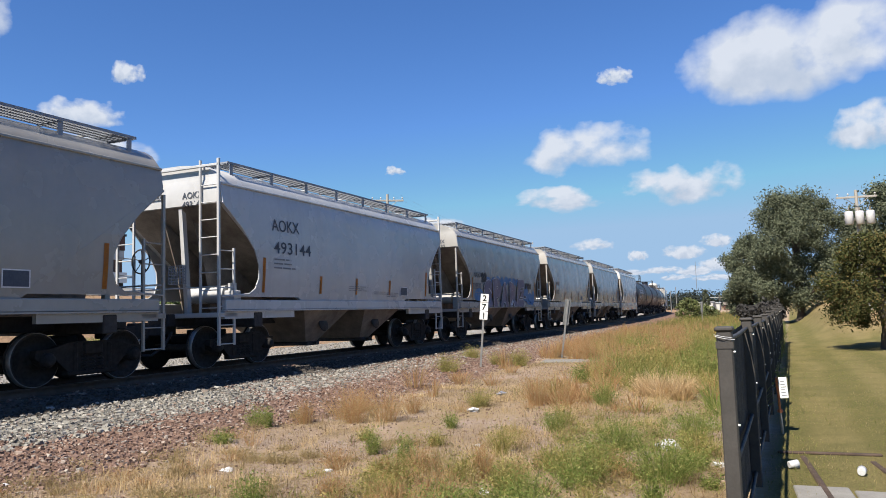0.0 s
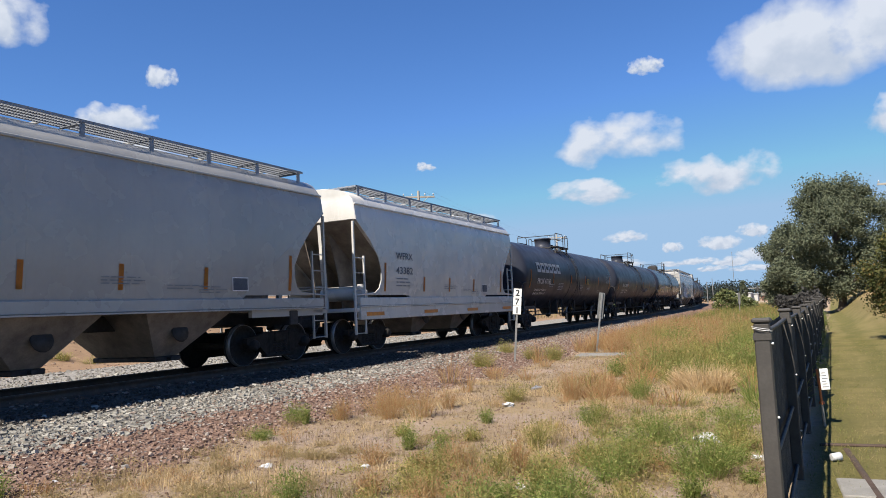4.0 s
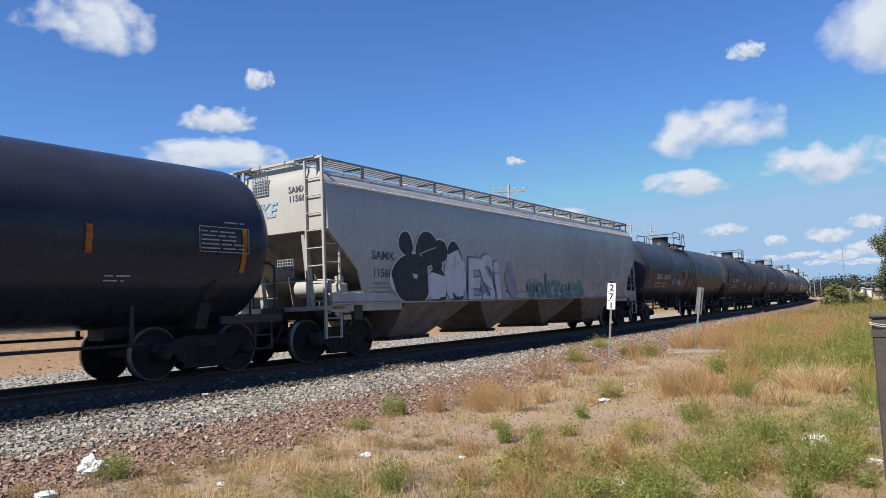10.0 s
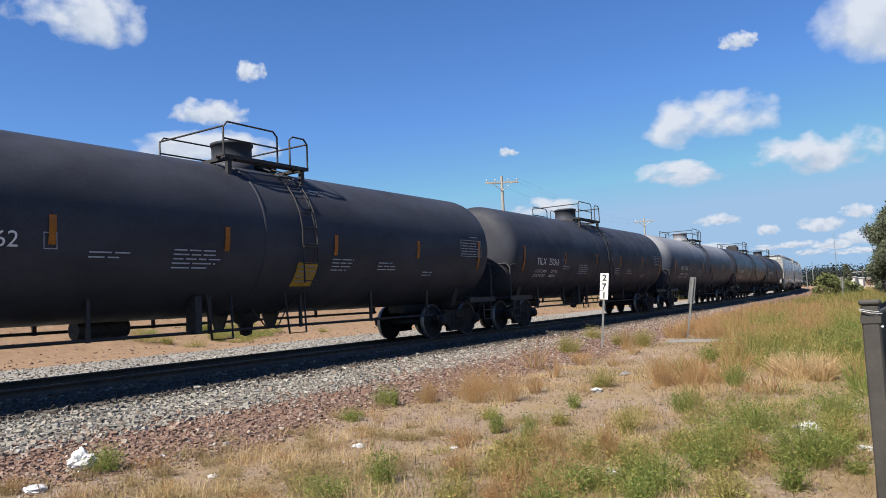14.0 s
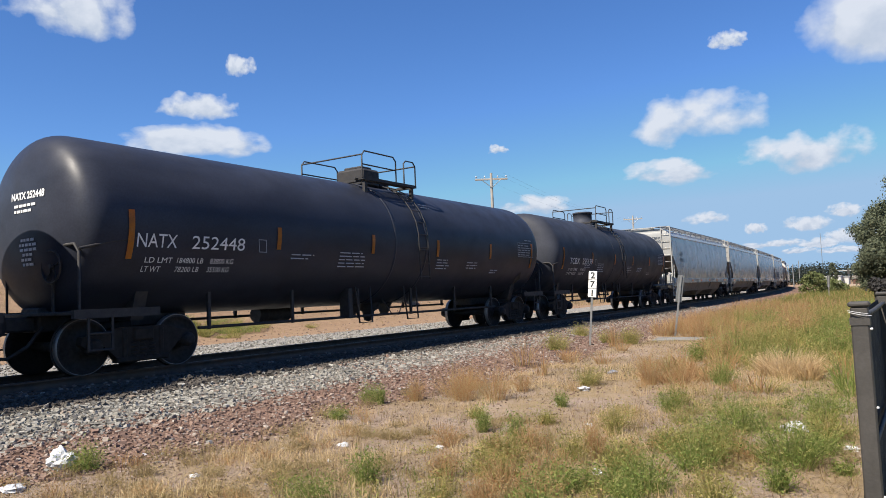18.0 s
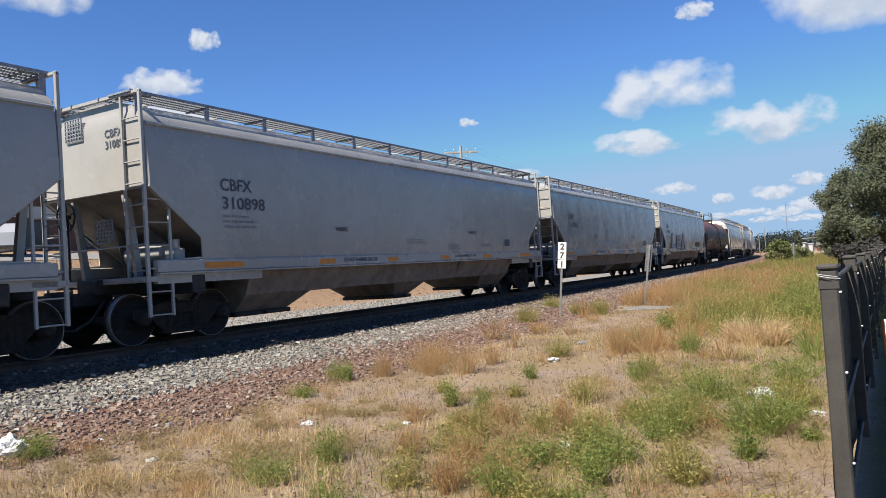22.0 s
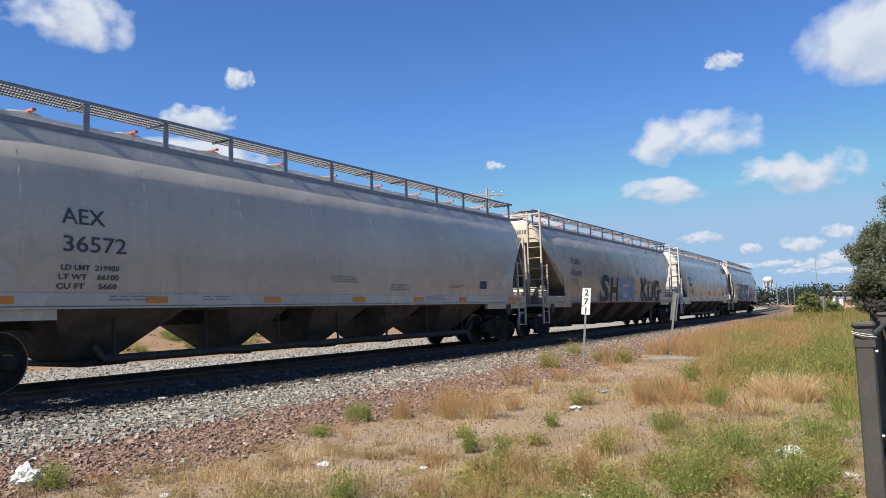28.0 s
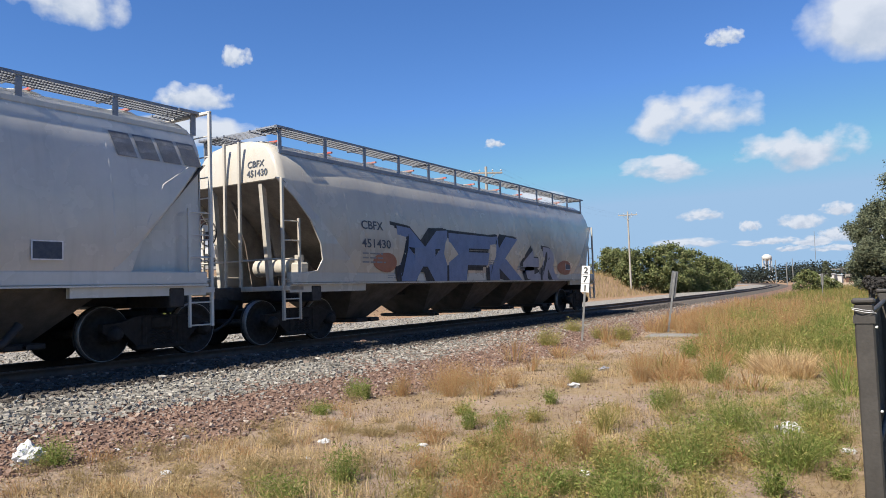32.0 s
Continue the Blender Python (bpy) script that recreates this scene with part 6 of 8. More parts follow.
b.loft([[(-49.9, q, float(rise(-49.9, q)) + 0.05), (-44.0, q, float(rise(-44.0, q)) + 0.05), (-37.0, q, float(rise(-37.0, q)) + 0.05), (-37.0, q, float(rise(-37.0, q)) - 0.3), (-49.9, q, float(rise(-49.9, q)) - 0.3)] for q in gy_], True, True)
tagged(part("parking_lot", b, SLAB), "pale concrete lot before the building", "pavement", kind="structure")
for i, (az, d, w, h, white) in enumerate(((-5.35, 260, 8, 5.6, 1), (-4.6, 250, 4.5, 5.8, 1), (-4.05, 255, 3.4, 5.0, 1), (-3.0, 265, 9, 3.2, 0), (-2.0, 280, 6, 3.6, 1), (-11.8, 330, 12, 4.5, 0))):
    a = radians(az)
    x, y = d * math.sin(a), d * math.cos(a)
    b = Bag()
    hb_ = tagged(new("far_building"), "small pale building far down the road" if white else "small low brown building far off", "building", "far buildings")
    hb_.location = (x, y, float(rise(x, y)) - 0.2)
    h, w = h * 0.55, w * 0.6
    b.box(-w / 2, w / 2, -3, 3, 0, h * 0.75 + 0.6, 0.05)
    part("wall", b, RENDER_W if white else BRICK, hb_)
    b = Bag()
    ridge = h * 0.75 + 0.75 if white else h + 1.2
    b.loft([[(-w / 2 - 0.3, -3.3, h * 0.75 + 0.6), (w / 2 + 0.3, -3.3, h * 0.75 + 0.6), (w / 2 + 0.3, 3.3, h * 0.75 + 0.6), (-w / 2 - 0.3, 3.3, h * 0.75 + 0.6)], [(-w / 2 - 0.3, -0.1, ridge), (w / 2 + 0.3, -0.1, ridge), (w / 2 + 0.3, 0.1, ridge), (-w / 2 - 0.3, 0.1, ridge)]], True, True)
    part("roof", b, RENDER_W if white else POST_WOOD, hb_)


def water_tower(az, d, top):
    a = radians(az)
    x, y = d * math.sin(a), d * math.cos(a)
    wt_ = tagged(new("water_tower"), "white water tower with domed tank on legs, far off", "water tower")
    wt_.location = (x, y, 0)
    b = Bag()
    r = 7.0
    b.lathe([(-4, 0.5), (-3.6, 4), (-2, 6.4), (0, r), (2.5, 6.6), (4.4, 4.6), (5.4, 2), (5.7, 0.1)], (0, 0, top - 5.7), (0, 0, 1), 28)
    part("tank", b, RENDER_W, wt_)
    for k in range(7):
        b = Bag()
        q = k * math.tau / 7
        b.cyl((7 * math.cos(q), 7 * math.sin(q), 0), (6.2 * math.cos(q), 6.2 * math.sin(q), top - 7), 0.55, 8)
        part("leg", b, RENDER_W, wt_)
    b = Bag()
    b.cyl((0, 0, 0), (0, 0, top - 9.5), 1.2, 10)
    part("riser", b, RENDER_W, wt_)


water_tower(-8.54, 1150, 1.6 + 1150 * math.tan(radians(1.87)))


def mast(az, d, h, arm=0.0, light=None, label="slim grey mast far down the road"):
    a = radians(az)
    x, y = d * math.sin(a), d * math.cos(a)
    ms = tagged(new("mast"), label, "mast", "far masts")
    ms.location = (x, y, float(rise(x, y)))
    b = Bag()
    b.cyl((0, 0, -0.3), (0, 0, h), 0.16, 8, 0.1)
    part("pole", b, POST_METAL, ms)
    if arm:
        b = Bag()
        b.cyl((0, 0, h - 0.3), (arm, 0, h - 0.2), 0.1, 8)
        part("arm", b, POST_METAL, ms)
        b = Bag()
        b.box(arm * 0.55, arm * 0.55 + 0.5 * (1 if arm > 0 else -1) if arm > 0 else arm * 0.55, -0.2, 0.2, h - 1.2, h + 0.3, 0.05) if arm > 0 else b.box(arm * 0.55 - 0.5, arm * 0.55, -0.2, 0.2, h - 1.2, h + 0.3, 0.05)
        part("signal_head", b, light or FENCE_BLACK, ms)


mast(-1.6, 200, 4.9, -5.4, ORANGE_PAINT, "traffic signal mast arm with red-orange box")
mast(-2.9, 210, 4.0, -5.9, None, "traffic signal mast arm far down the road")
for az, d, h in ((-8.0, 240, 7.5), (-7.3, 230, 6.5), (-10.6, 260, 7.0), (-6.9, 250, 8.0), (-5.4, 420, 26.0)):
    mast(az, d, h)


# ---- trees ----
BARK = surf("bark", (0.091, 0.07, 0.0525), (0.056, 0.042, 0.0315), 6, 0.95, 0, 0.8, 30, (3, 3, 0.6))
LEAF_DARK = island("dark_leaves", [(0.0, (0.075, 0.092, 0.06)), (0.5, (0.115, 0.132, 0.084)), (1.0, (0.155, 0.168, 0.112))], 0.75, 0.5, 0.1, 0.3)
LEAF_AUTUMN = island("yellowing_leaves", [(0.0, (0.0496, 0.062, 0.0217)), (0.5, (0.0806, 0.0868, 0.031)), (0.85, (0.118, 0.102, 0.0372)), (1.0, (0.167, 0.118, 0.0465))], 0.75, 0.5, 0.1, 0.3)
LEAF_BANK = island("bank_leaves", [(0.0, (0.0806, 0.105, 0.0372)), (0.5, (0.13, 0.155, 0.0558)), (1.0, (0.211, 0.217, 0.0992))], 0.7, 0.3, 0.3, 0.25)
LEAF_BUSH = island("bush_leaves", [(0.0, (0.0521, 0.0781, 0.0217)), (0.5, (0.0868, 0.122, 0.0347)), (1.0, (0.139, 0.165, 0.0521))], 0.6, 0.3, 0.3, 0.25)
LEAF_FAR = island("far_woods_leaves", [(0.0, (0.02, 0.028, 0.026)), (1.0, (0.033, 0.04, 0.034))], 0.8, 0.05, 0.1)


def leaf_cloud(rng, blobs, count, size, lean=0.6, fuzz=0.22):
    """Small bent leaf clumps scattered in the shells of blobs (x, y, z, rx, ry, rz)."""
    blobs = np.array(blobs, float)
    w = (blobs[:, 3] * blobs[:, 4] * blobs[:, 5]) ** (2 / 3)
    which = rng.choice(len(blobs), count, p=w / w.sum())
    d = rng.normal(size=(count, 3))
    d /= np.linalg.norm(d, axis=1, keepdims=True)
    rad = rng.uniform(0.1, 1.0, (count, 1)) ** 0.6 * (1 + fuzz * rng.normal(size=(count, 1)))
    c = blobs[which, :3] + d * blobs[which, 3:] * rad
    n = d + rng.normal(size=(count, 3)) * lean
    n /= np.linalg.norm(n, axis=1, keepdims=True)
    u = np.cross(n, rng.normal(size=(count, 3)))
    u /= np.linalg.norm(u, axis=1, keepdims=True)
    v = np.cross(n, u)
    s = size * rng.uniform(0.6, 1.4, (count, 1))
    P = np.stack([c - u * s, c - v * s * 0.55 + n * s * 0.15, c + u * s, c + v * s * 0.55 + n * s * 0.15], 1)
    F = np.arange(count * 4).reshape(count, 4)
    return P.reshape(-1, 3), F


def tree(x, y, height, spread, mat, label, seed, leaves=9000, leaf=0.2, trunk=0.22, clear=0.2, name="tree"):
    rng = np.random.default_rng(seed)
    t = tagged(new(name), label, "tree" if name == "tree" else "shrub")
    z = float(rise(x, y))
    t.location = (x, y, z - 0.05)
    b = Bag()
    b.tube([(0, 0, -0.2), (0.03, 0.02, height * 0.2), (-0.05, 0.04, height * 0.45), (0.0, 0.0, height * 0.8)], trunk, 10)
    b.lathe([(-0.1, trunk * 1.7), (0.15, trunk * 1.25), (0.5, trunk * 1.02)], (0, 0, 0), (0, 0, 1), 12)
    part("trunk", b, BARK, t)
    blobs = []
    nb = 60
    for i in range(nb):
        a = i * 2.4 + rng.uniform(-0.3, 0.3)
        h = clear + (0.94 - clear) * (i + 0.5) / nb
        env = math.sin(math.pi * min(1.0, (h - clear * 0.5) / (1.0 - clear * 0.5)) ** 0.75) ** 0.6
        rr = spread * 0.5 * env * rng.uniform(0.3, 0.95)
        q = spread * rng.uniform(0.07, 0.16)
        blobs.append((rr * math.cos(a), rr * math.sin(a), h * height, q, q, q * rng.uniform(0.7, 0.95)))
        if i % 5 == 0:
            lb = Bag()
            lb.tube([(0, 0, max(0.15, h - 0.18) * height), (rr * 0.5 * math.cos(a), rr * 0.5 * math.sin(a), (h - 0.07) * height), (rr * math.cos(a), rr * math.sin(a), h * height)], trunk * 0.3, 6)
            part("limb", lb, BARK, t)
    P, F = leaf_cloud(rng, blobs, leaves, leaf)
    part("crown", raw("crown", P, F, mat), None, t)
    return t


tree(1.6, 60.0, 9.6, 8.6, LEAF_DARK, "tall dark green tree with dense rounded crown", 1, 85000, 0.08, 0.28, 0.14)
tree(-1.9, 64.0, 7.2, 5.0, LEAF_DARK, "dark green tree beside the taller one", 2, 42000, 0.08, 0.22, 0.1)
tree(2.95, 25.8, 3.7, 3.6, LEAF_AUTUMN, "small yellowing tree on the lawn", 3, 26000, 0.045, 0.11, 0.22)
tree(5.6, 31.0, 4.2, 4.4, LEAF_AUTUMN, "small tree with thin autumn crown", 4, 20000, 0.05, 0.12, 0.22)
tree(9.0, 66.0, 9.0, 9.0, LEAF_DARK, "broad dark green tree behind the lawn", 5, 30000, 0.12, 0.26, 0.14)
tree(-12.7, 150.0, 5.0, 1.7, LEAF_DARK, "slim dark tree far off by the crossing", 6, 5000, 0.12, 0.1, 0.1)
for i, (az, d, h, w) in enumerate(((-18.0, 104, 5.2, 7.5), (-16.2, 106, 6.6, 7.5), (-15.0, 108, 6.9, 8), (-13.8, 112, 6.2, 8), (-12.6, 118, 5.2, 7.5), (-11.7, 126, 4.2, 7), (-19.5, 112, 4.0, 7))):
    a = radians(az)
    tree(d * math.sin(a), d * math.cos(a), h * 1.05, w * 0.8, LEAF_BANK, "pale leafy green shrub on the bank beyond the track", 20 + i, 8000, 0.15, 0.12, 0.02, "shrub")
for i, (x, y, h, w) in enumerate(((-8.5, 80, 2.6, 2.7), (-7.2, 84, 1.7, 3.0), (-30, 40, 0.8, 2.4), (-31, 30, 0.6, 3.0), (-30.5, 52, 0.7, 3.0))):
    tree(x, y, h, w, LEAF_BANK if y > 60 else LEAF_BUSH, "low green bush in rough grass", 40 + i, 2200, 0.13, 0.04, 0.02, "shrub")
# bunched netting caught on the fence end
rng = np.random.default_rng(8)
P, F = leaf_cloud(rng, [(x0 + (x1 - x0) * u, y0 + (y1 - y0) * u, float(rise(x0, y0)) + 1.22 + 0.18 * math.sin(9 * u + x0), 0.26, 0.3, 0.33 * h) for (x0, y0), (x1, y1), h in zip(bend, bend[1:], (1.0, 0.75)) for u in (0.0, 0.17, 0.33, 0.5, 0.67, 0.83, 1.0)], 9000, 0.07)
part("bunched_netting", raw("bunched_netting", P, F, FABRIC), None, bf, "loose bunch of black netting")
# far woods: one belt of leaf clumps along the horizon
rng = np.random.default_rng(77)
blobs = []
for i in range(300):
    a = radians(rng.uniform(-64, 14))
    d = rng.uniform(360, 460)
    h = rng.uniform(9.0, 11.0) + 1.6 * math.sin(a * 31) * math.sin(a * 13 + 1)
    blobs.append((d * math.sin(a), d * math.cos(a), h * 0.45, rng.uniform(8, 14), 6, h * 0.55))
P, F = leaf_cloud(rng, blobs, 80000, 0.6, 0.6, 0.05)
tagged(new("far_woods", raw("far_woods", P, F, LEAF_FAR)), "dark belt of woods along the horizon", "woods", kind="stuff")

# ---- stones of the ballast ----
STONE_GREY = island("grey_stones", [(0.0, (0.105, 0.0961, 0.0837)), (0.3, (0.18, 0.171, 0.149)), (0.65, (0.242, 0.232, 0.205)), (0.9, (0.322, 0.31, 0.279)), (1.0, (0.174, 0.118, 0.0868))], 0.85, 40)
# stones next to the rail carry the train's shadow in their colour
STONE_SHADED = island("shaded_stones", [(0.0, (0.031, 0.0267, 0.0236)), (0.5, (0.0527, 0.0465, 0.0409)), (1.0, (0.0868, 0.0775, 0.0682))], 0.8, 40)
STONE_RED = island("red_stones", [(0.0, (0.0868, 0.0558, 0.0434)), (0.4, (0.161, 0.105, 0.0837)), (0.75, (0.223, 0.152, 0.121)), (0.93, (0.279, 0.229, 0.192)), (1.0, (0.31, 0.298, 0.273))], 0.9, 40)
CUBE = np.array([(x, y, z) for z in (-1, 1) for y in (-1, 1) for x in (-1, 1)], float)
CUBE_F = np.array([(0, 2, 3, 1), (4, 5, 7, 6), (0, 1, 5, 4), (2, 6, 7, 3), (0, 4, 6, 2), (1, 3, 7, 5)])


def bed_height(lat):
    return np.interp(lat, [-11.5, -10.5, -6, -2.6, -2.2, -1.5, 0.8, 1.1, 2.0, 2.7, 3.4, 4.0, 4.7, 5.2], [-0.1, 0.2, 0.22, 0.2, 0.4, 0.43, 0.44, 0.42, 0.24, 0.14, 0.09, 0.05, -0.02, -0.02])


def picked_stone():
    m, t, b = nodes_of("picked_grey_stone")
    co = t.nodes.new("ShaderNodeTexCoord").outputs["Object"]
    rnd_ = t.nodes.new("ShaderNodeObjectInfo").outputs["Random"]
    col = ramp(t, rnd_, [(0.0, (0.112, 0.102, 0.0868)), (0.4, (0.192, 0.18, 0.155)), (0.75, (0.254, 0.242, 0.217)), (0.92, (0.335, 0.322, 0.291)), (1.0, (0.174, 0.118, 0.0868))])
    col = mix(t, 0.5, col, ramp(t, noise_node(t, co, 2.5, 4), [(0.3, (0.3, 0.3, 0.3)), (0.7, (0.7, 0.7, 0.7))]), "OVERLAY")
    link(t, col, b.inputs["Base Color"])
    b.inputs["Roughness"].default_value = 0.85
    return m


PICKED_STONE = picked_stone()


def stones(name, count, lat0, lat1, s0, s1, lo, hi, mat, label, seed, power=1.6, ground=False, fade=0.0):
    rng = np.random.default_rng(seed)
    s = s0 + (s1 - s0) * rng.random(count) ** power
    lat = rng.uniform(lat0, lat1, count) + rng.normal(0, 0.12, count)
    if fade:
        ok = rng.random(count) < np.clip((fade - s) / 7.0, 0.12, 1.0) * np.clip((2.9 - lat) / 0.8, 0.15, 1.0)
        s, lat = s[ok], lat[ok]
        count = len(s)
    a, r = s / RC, RC + lat
    x, y = -NEAR - RC + r * np.cos(a), r * np.sin(a)
    size = rng.uniform(lo, hi, count) * np.where(rng.random(count) < 0.06, 1.5, 1.0)
    z = (bed_height(lat) if not ground else rise(x, y)) + size * 0.25
    P = CUBE[None] * rng.uniform(0.55, 1.0, (count, 8, 1)) + rng.normal(0, 0.14, (count, 8, 3))
    P *= np.stack([size, size * rng.uniform(0.55, 0.9, count), size * rng.uniform(0.45, 0.8, count)], -1)[:, None, :]
    ang = rng.uniform(0, math.tau, count)
    til = rng.normal(0, 0.5, count)
    ca, sa, ct, st = np.cos(ang), np.sin(ang), np.cos(til), np.sin(til)
    X, Y, Z = P[..., 0], P[..., 1], P[..., 2]
    Y, Z = Y * ct[:, None] - Z * st[:, None], Y * st[:, None] + Z * ct[:, None]
    X, Y = X * ca[:, None] - Y * sa[:, None], X * sa[:, None] + Y * ca[:, None]
    V = np.stack([X + x[:, None], Y + y[:, None], Z + z[:, None]], -1).reshape(-1, 3)
    F = (CUBE_F[None] + (np.arange(count) * 8)[:, None, None]).reshape(-1, 4)
    tagged(new(name, raw(name, V, F, mat)), label, "gravel", kind="stuff")


# dark-coloured stones where the train's shadow falls
stones("shaded_stones", 7000, 0.8, 1.7, 1.5, 42, 0.016, 0.034, STONE_SHADED, "stones beside the rail, train's shadow in their colour", 21, 1.5)
stones("ballast_stones", 52000, 1.7, 2.9, 1.5, 48, 0.017, 0.037, STONE_GREY, "loose angular grey ballast stones", 1, 1.6, False, 20.0)
stones("mixed_stones", 14000, 1.7, 3.0, 11.0, 60, 0.015, 0.032, STONE_RED, "reddish stones mixed into the ballast", 7, 1.4)
stones("reddish_stones", 26000, 2.3, 4.7, 1.5, 55, 0.012, 0.03, STONE_RED, "broken reddish-brown stones below the ballast", 2)
stones("track_stones", 3500, -2.4, 0.75, 1.5, 30, 0.018, 0.035, STONE_RED, "oily stones between the ties", 3)
stones("scattered_stones", 5000, 4.3, 10.5, 2, 26, 0.006, 0.02, STONE_RED, "small stones scattered on dirt", 4, 1.3, True)

stones("road_stones", 8000, -10.5, -3.0, 3.0, 46, 0.018, 0.04, STONE_GREY, "pale stones of the gravel track", 8, 1.2)
stones("bank_stones", 1500, -17.5, -10.5, 3.0, 60, 0.015, 0.045, STONE_RED, "stones and clods on the dirt bank", 9, 1.2, True)
# ties
TIE = surf("tarred_tie", (0.06, 0.05, 0.042), (0.1, 0.085, 0.07), 5, 0.9, 0, 0.5, 40)
tm = Bag().box(-1.3, 1.3, -0.11, 0.11, -0.17, 0.0, 0.012).mesh("tie", TIE)
ties = tagged(new("ties"), "dark tarred wooden railroad ties under the rails", "ties", kind="structure")
for i in range(130):
    s = -4 + i * 0.53
    part("tie", tm, None, ties, at=Matrix.LocRotScale(on_track(s, -HALF, 0.452), Euler((0, 0, s / RC)), None))

# ---- grasses ----
GRASS_STRAW = island("straw_grass", [(0.0, (0.322, 0.242, 0.118)), (0.5, (0.384, 0.304, 0.174)), (0.8, (0.335, 0.254, 0.124)), (1.0, (0.273, 0.229, 0.0992))], 0.8, 0.8, 0.2, 0.45)
GRASS_RUST = island("rust_grass", [(0.0, (0.33, 0.175, 0.075)), (0.4, (0.43, 0.255, 0.125)), (0.75, (0.47, 0.34, 0.18)), (1.0, (0.36, 0.3, 0.13))], 0.8, 0.8, 0.2, 0.45)
GRASS_GREEN = island("green_grass", [(0.0, (0.118, 0.149, 0.0372)), (0.5, (0.18, 0.198, 0.0558)), (0.85, (0.273, 0.248, 0.0868)), (1.0, (0.347, 0.279, 0.136))], 0.8, 0.8, 0.2, 0.45)
GRASS_PALE = island("bleached_grass", [(0.0, (0.5, 0.36, 0.19)), (1.0, (0.66, 0.52, 0.32))], 0.8, 0.8, 0.2, 0.45)


WEED_GREEN = island("weed_green", [(0.0, (0.13, 0.185, 0.045)), (0.45, (0.2, 0.26, 0.07)), (0.8, (0.3, 0.32, 0.1)), (1.0, (0.4, 0.35, 0.15))], 0.8, 0.8, 0.2, 0.5)
STALK_BROWN = island("brown_stalks", [(0.0, (0.0992, 0.062, 0.0372)), (0.5, (0.186, 0.124, 0.0744)), (1.0, (0.298, 0.223, 0.136))], 0.85, 0.8, 0.2, 0.2)


def blades(x, y, h, lean, width, rng, joints=2):
    """Bent tapering blades rooted at x, y."""
    n = len(x)
    z = rise(x, y) - 0.01
    ang = rng.uniform(0, math.tau, n)
    tilt = np.abs(rng.normal(0, 1, n)) * lean
    dx, dy = np.cos(ang), np.sin(ang)
    wx, wy = -np.sin(ang + rng.normal(0, 0.8, n)), np.cos(ang + rng.normal(0, 0.8, n))
    w = width * rng.uniform(0.6, 1.3, n)
    rows = []
    for k, (f, ww) in enumerate(((0.0, 1.0), (0.55, 0.75), (1.0, 0.12))):
        off = h * tilt * f * f
        up = h * f * np.sqrt(np.clip(1 - (tilt * f * 0.7) ** 2, 0.15, 1))
        cx, cy, cz = x + dx * off, y + dy * off, z + up
        rows.append(np.stack([cx - wx * w * ww, cy - wy * w * ww, cz], -1))
        rows.append(np.stack([cx + wx * w * ww, cy + wy * w * ww, cz], -1))
    V = np.stack(rows, 1).reshape(-1, 3)
    base = (np.arange(n) * 6)[:, None]
    F = np.concatenate([base + np.array([0, 1, 3, 2]), base + np.array([2, 3, 5, 4])])
    return V, F


def patchy(x, y, f, seed):
    return np.array([noise.noise(Vector((a * f, b * f, seed))) for a, b in zip(x, y)])


def turf(name, count, area, h, lean, width, mat, label, seed, keep=None, near=1.5):
    rng = np.random.default_rng(seed)
    x0, x1, y0, y1 = area
    x = rng.uniform(x0, x1, count)
    y = y0 + (y1 - y0) * rng.random(count) ** near
    ok = np.ones(count, bool)
    if keep:
        ok = keep(x, y)
    x, y = x[ok], y[ok]
    V, F = blades(x, y, h * rng.uniform(0.5, 1.4, len(x)), lean, width, rng)
    tagged(new(name, raw(name, V, F, mat)), label, "grass", kind="stuff")


def lat_of(x, y):
    return np.hypot(x + NEAR + RC, y) - RC


def bare(x, y):
    """The worn patch with hardly any grass."""
    return ((np.asarray(x) + 4.7) / 1.7) ** 2 + ((np.asarray(y) - 8.8) / 2.3) ** 2 < 1.0 + 0.5 * np.sin(3.1 * np.asarray(x) + 1.7 * np.asarray(y))


def tangle(x, y):
    """Where dead stalks lie flat over the grass."""
    return (((np.asarray(x) + 1.95) / 0.95) ** 2 + ((np.asarray(y) - 12.9) / 1.2) ** 2 < 1.0) | (((np.asarray(x) + 5.8) / 1.2) ** 2 + ((np.asarray(y) - 21.2) / 1.9) ** 2 < 1.0)


FIELD = (-8.5, -0.45, 0.0, 34)
turf("dry_turf", 90000, FIELD, 0.065, 1.5, 0.0034, GRASS_STRAW, "short bleached dry turf", 1, lambda x, y: (lat_of(x, y) > 4.3) & (x < -0.45 + 0.015 * y) & (patchy(x, y, 0.6, 3) + 0.5 * patchy(x, y, 2.1, 6) + 0.03 * (x + 4) - 0.6 * bare(x, y) > -0.02), 1.6)
turf("fallen_straw", 50000, FIELD, 0.11, 3.5, 0.0026, GRASS_STRAW, "flattened dead stalks lying on dirt", 11, lambda x, y: (lat_of(x, y) > 4.5) & (x < -0.45 + 0.015 * y), 1.6)
turf("brown_stalks", 60000, FIELD, 0.11, 3.0, 0.003, STALK_BROWN, "broken brown stalks and litter of dead grass", 12, lambda x, y: (lat_of(x, y) > 4.3) & (x < -0.45 + 0.015 * y) & (patchy(x, y, 0.9, 40) > -0.1), 1.6)
turf("bleached_tufts", 60000, (-8.0, -1.5, 3.0, 15), 0.13, 0.9, 0.0024, GRASS_PALE, "knee-low tufts of bleached dry grass", 13, lambda x, y: (lat_of(x, y) > 4.4) & (patchy(x, y, 0.8, 51) + 0.5 * patchy(x, y, 2.4, 17) - 0.3 * bare(x, y) > 0.16), 1.3)
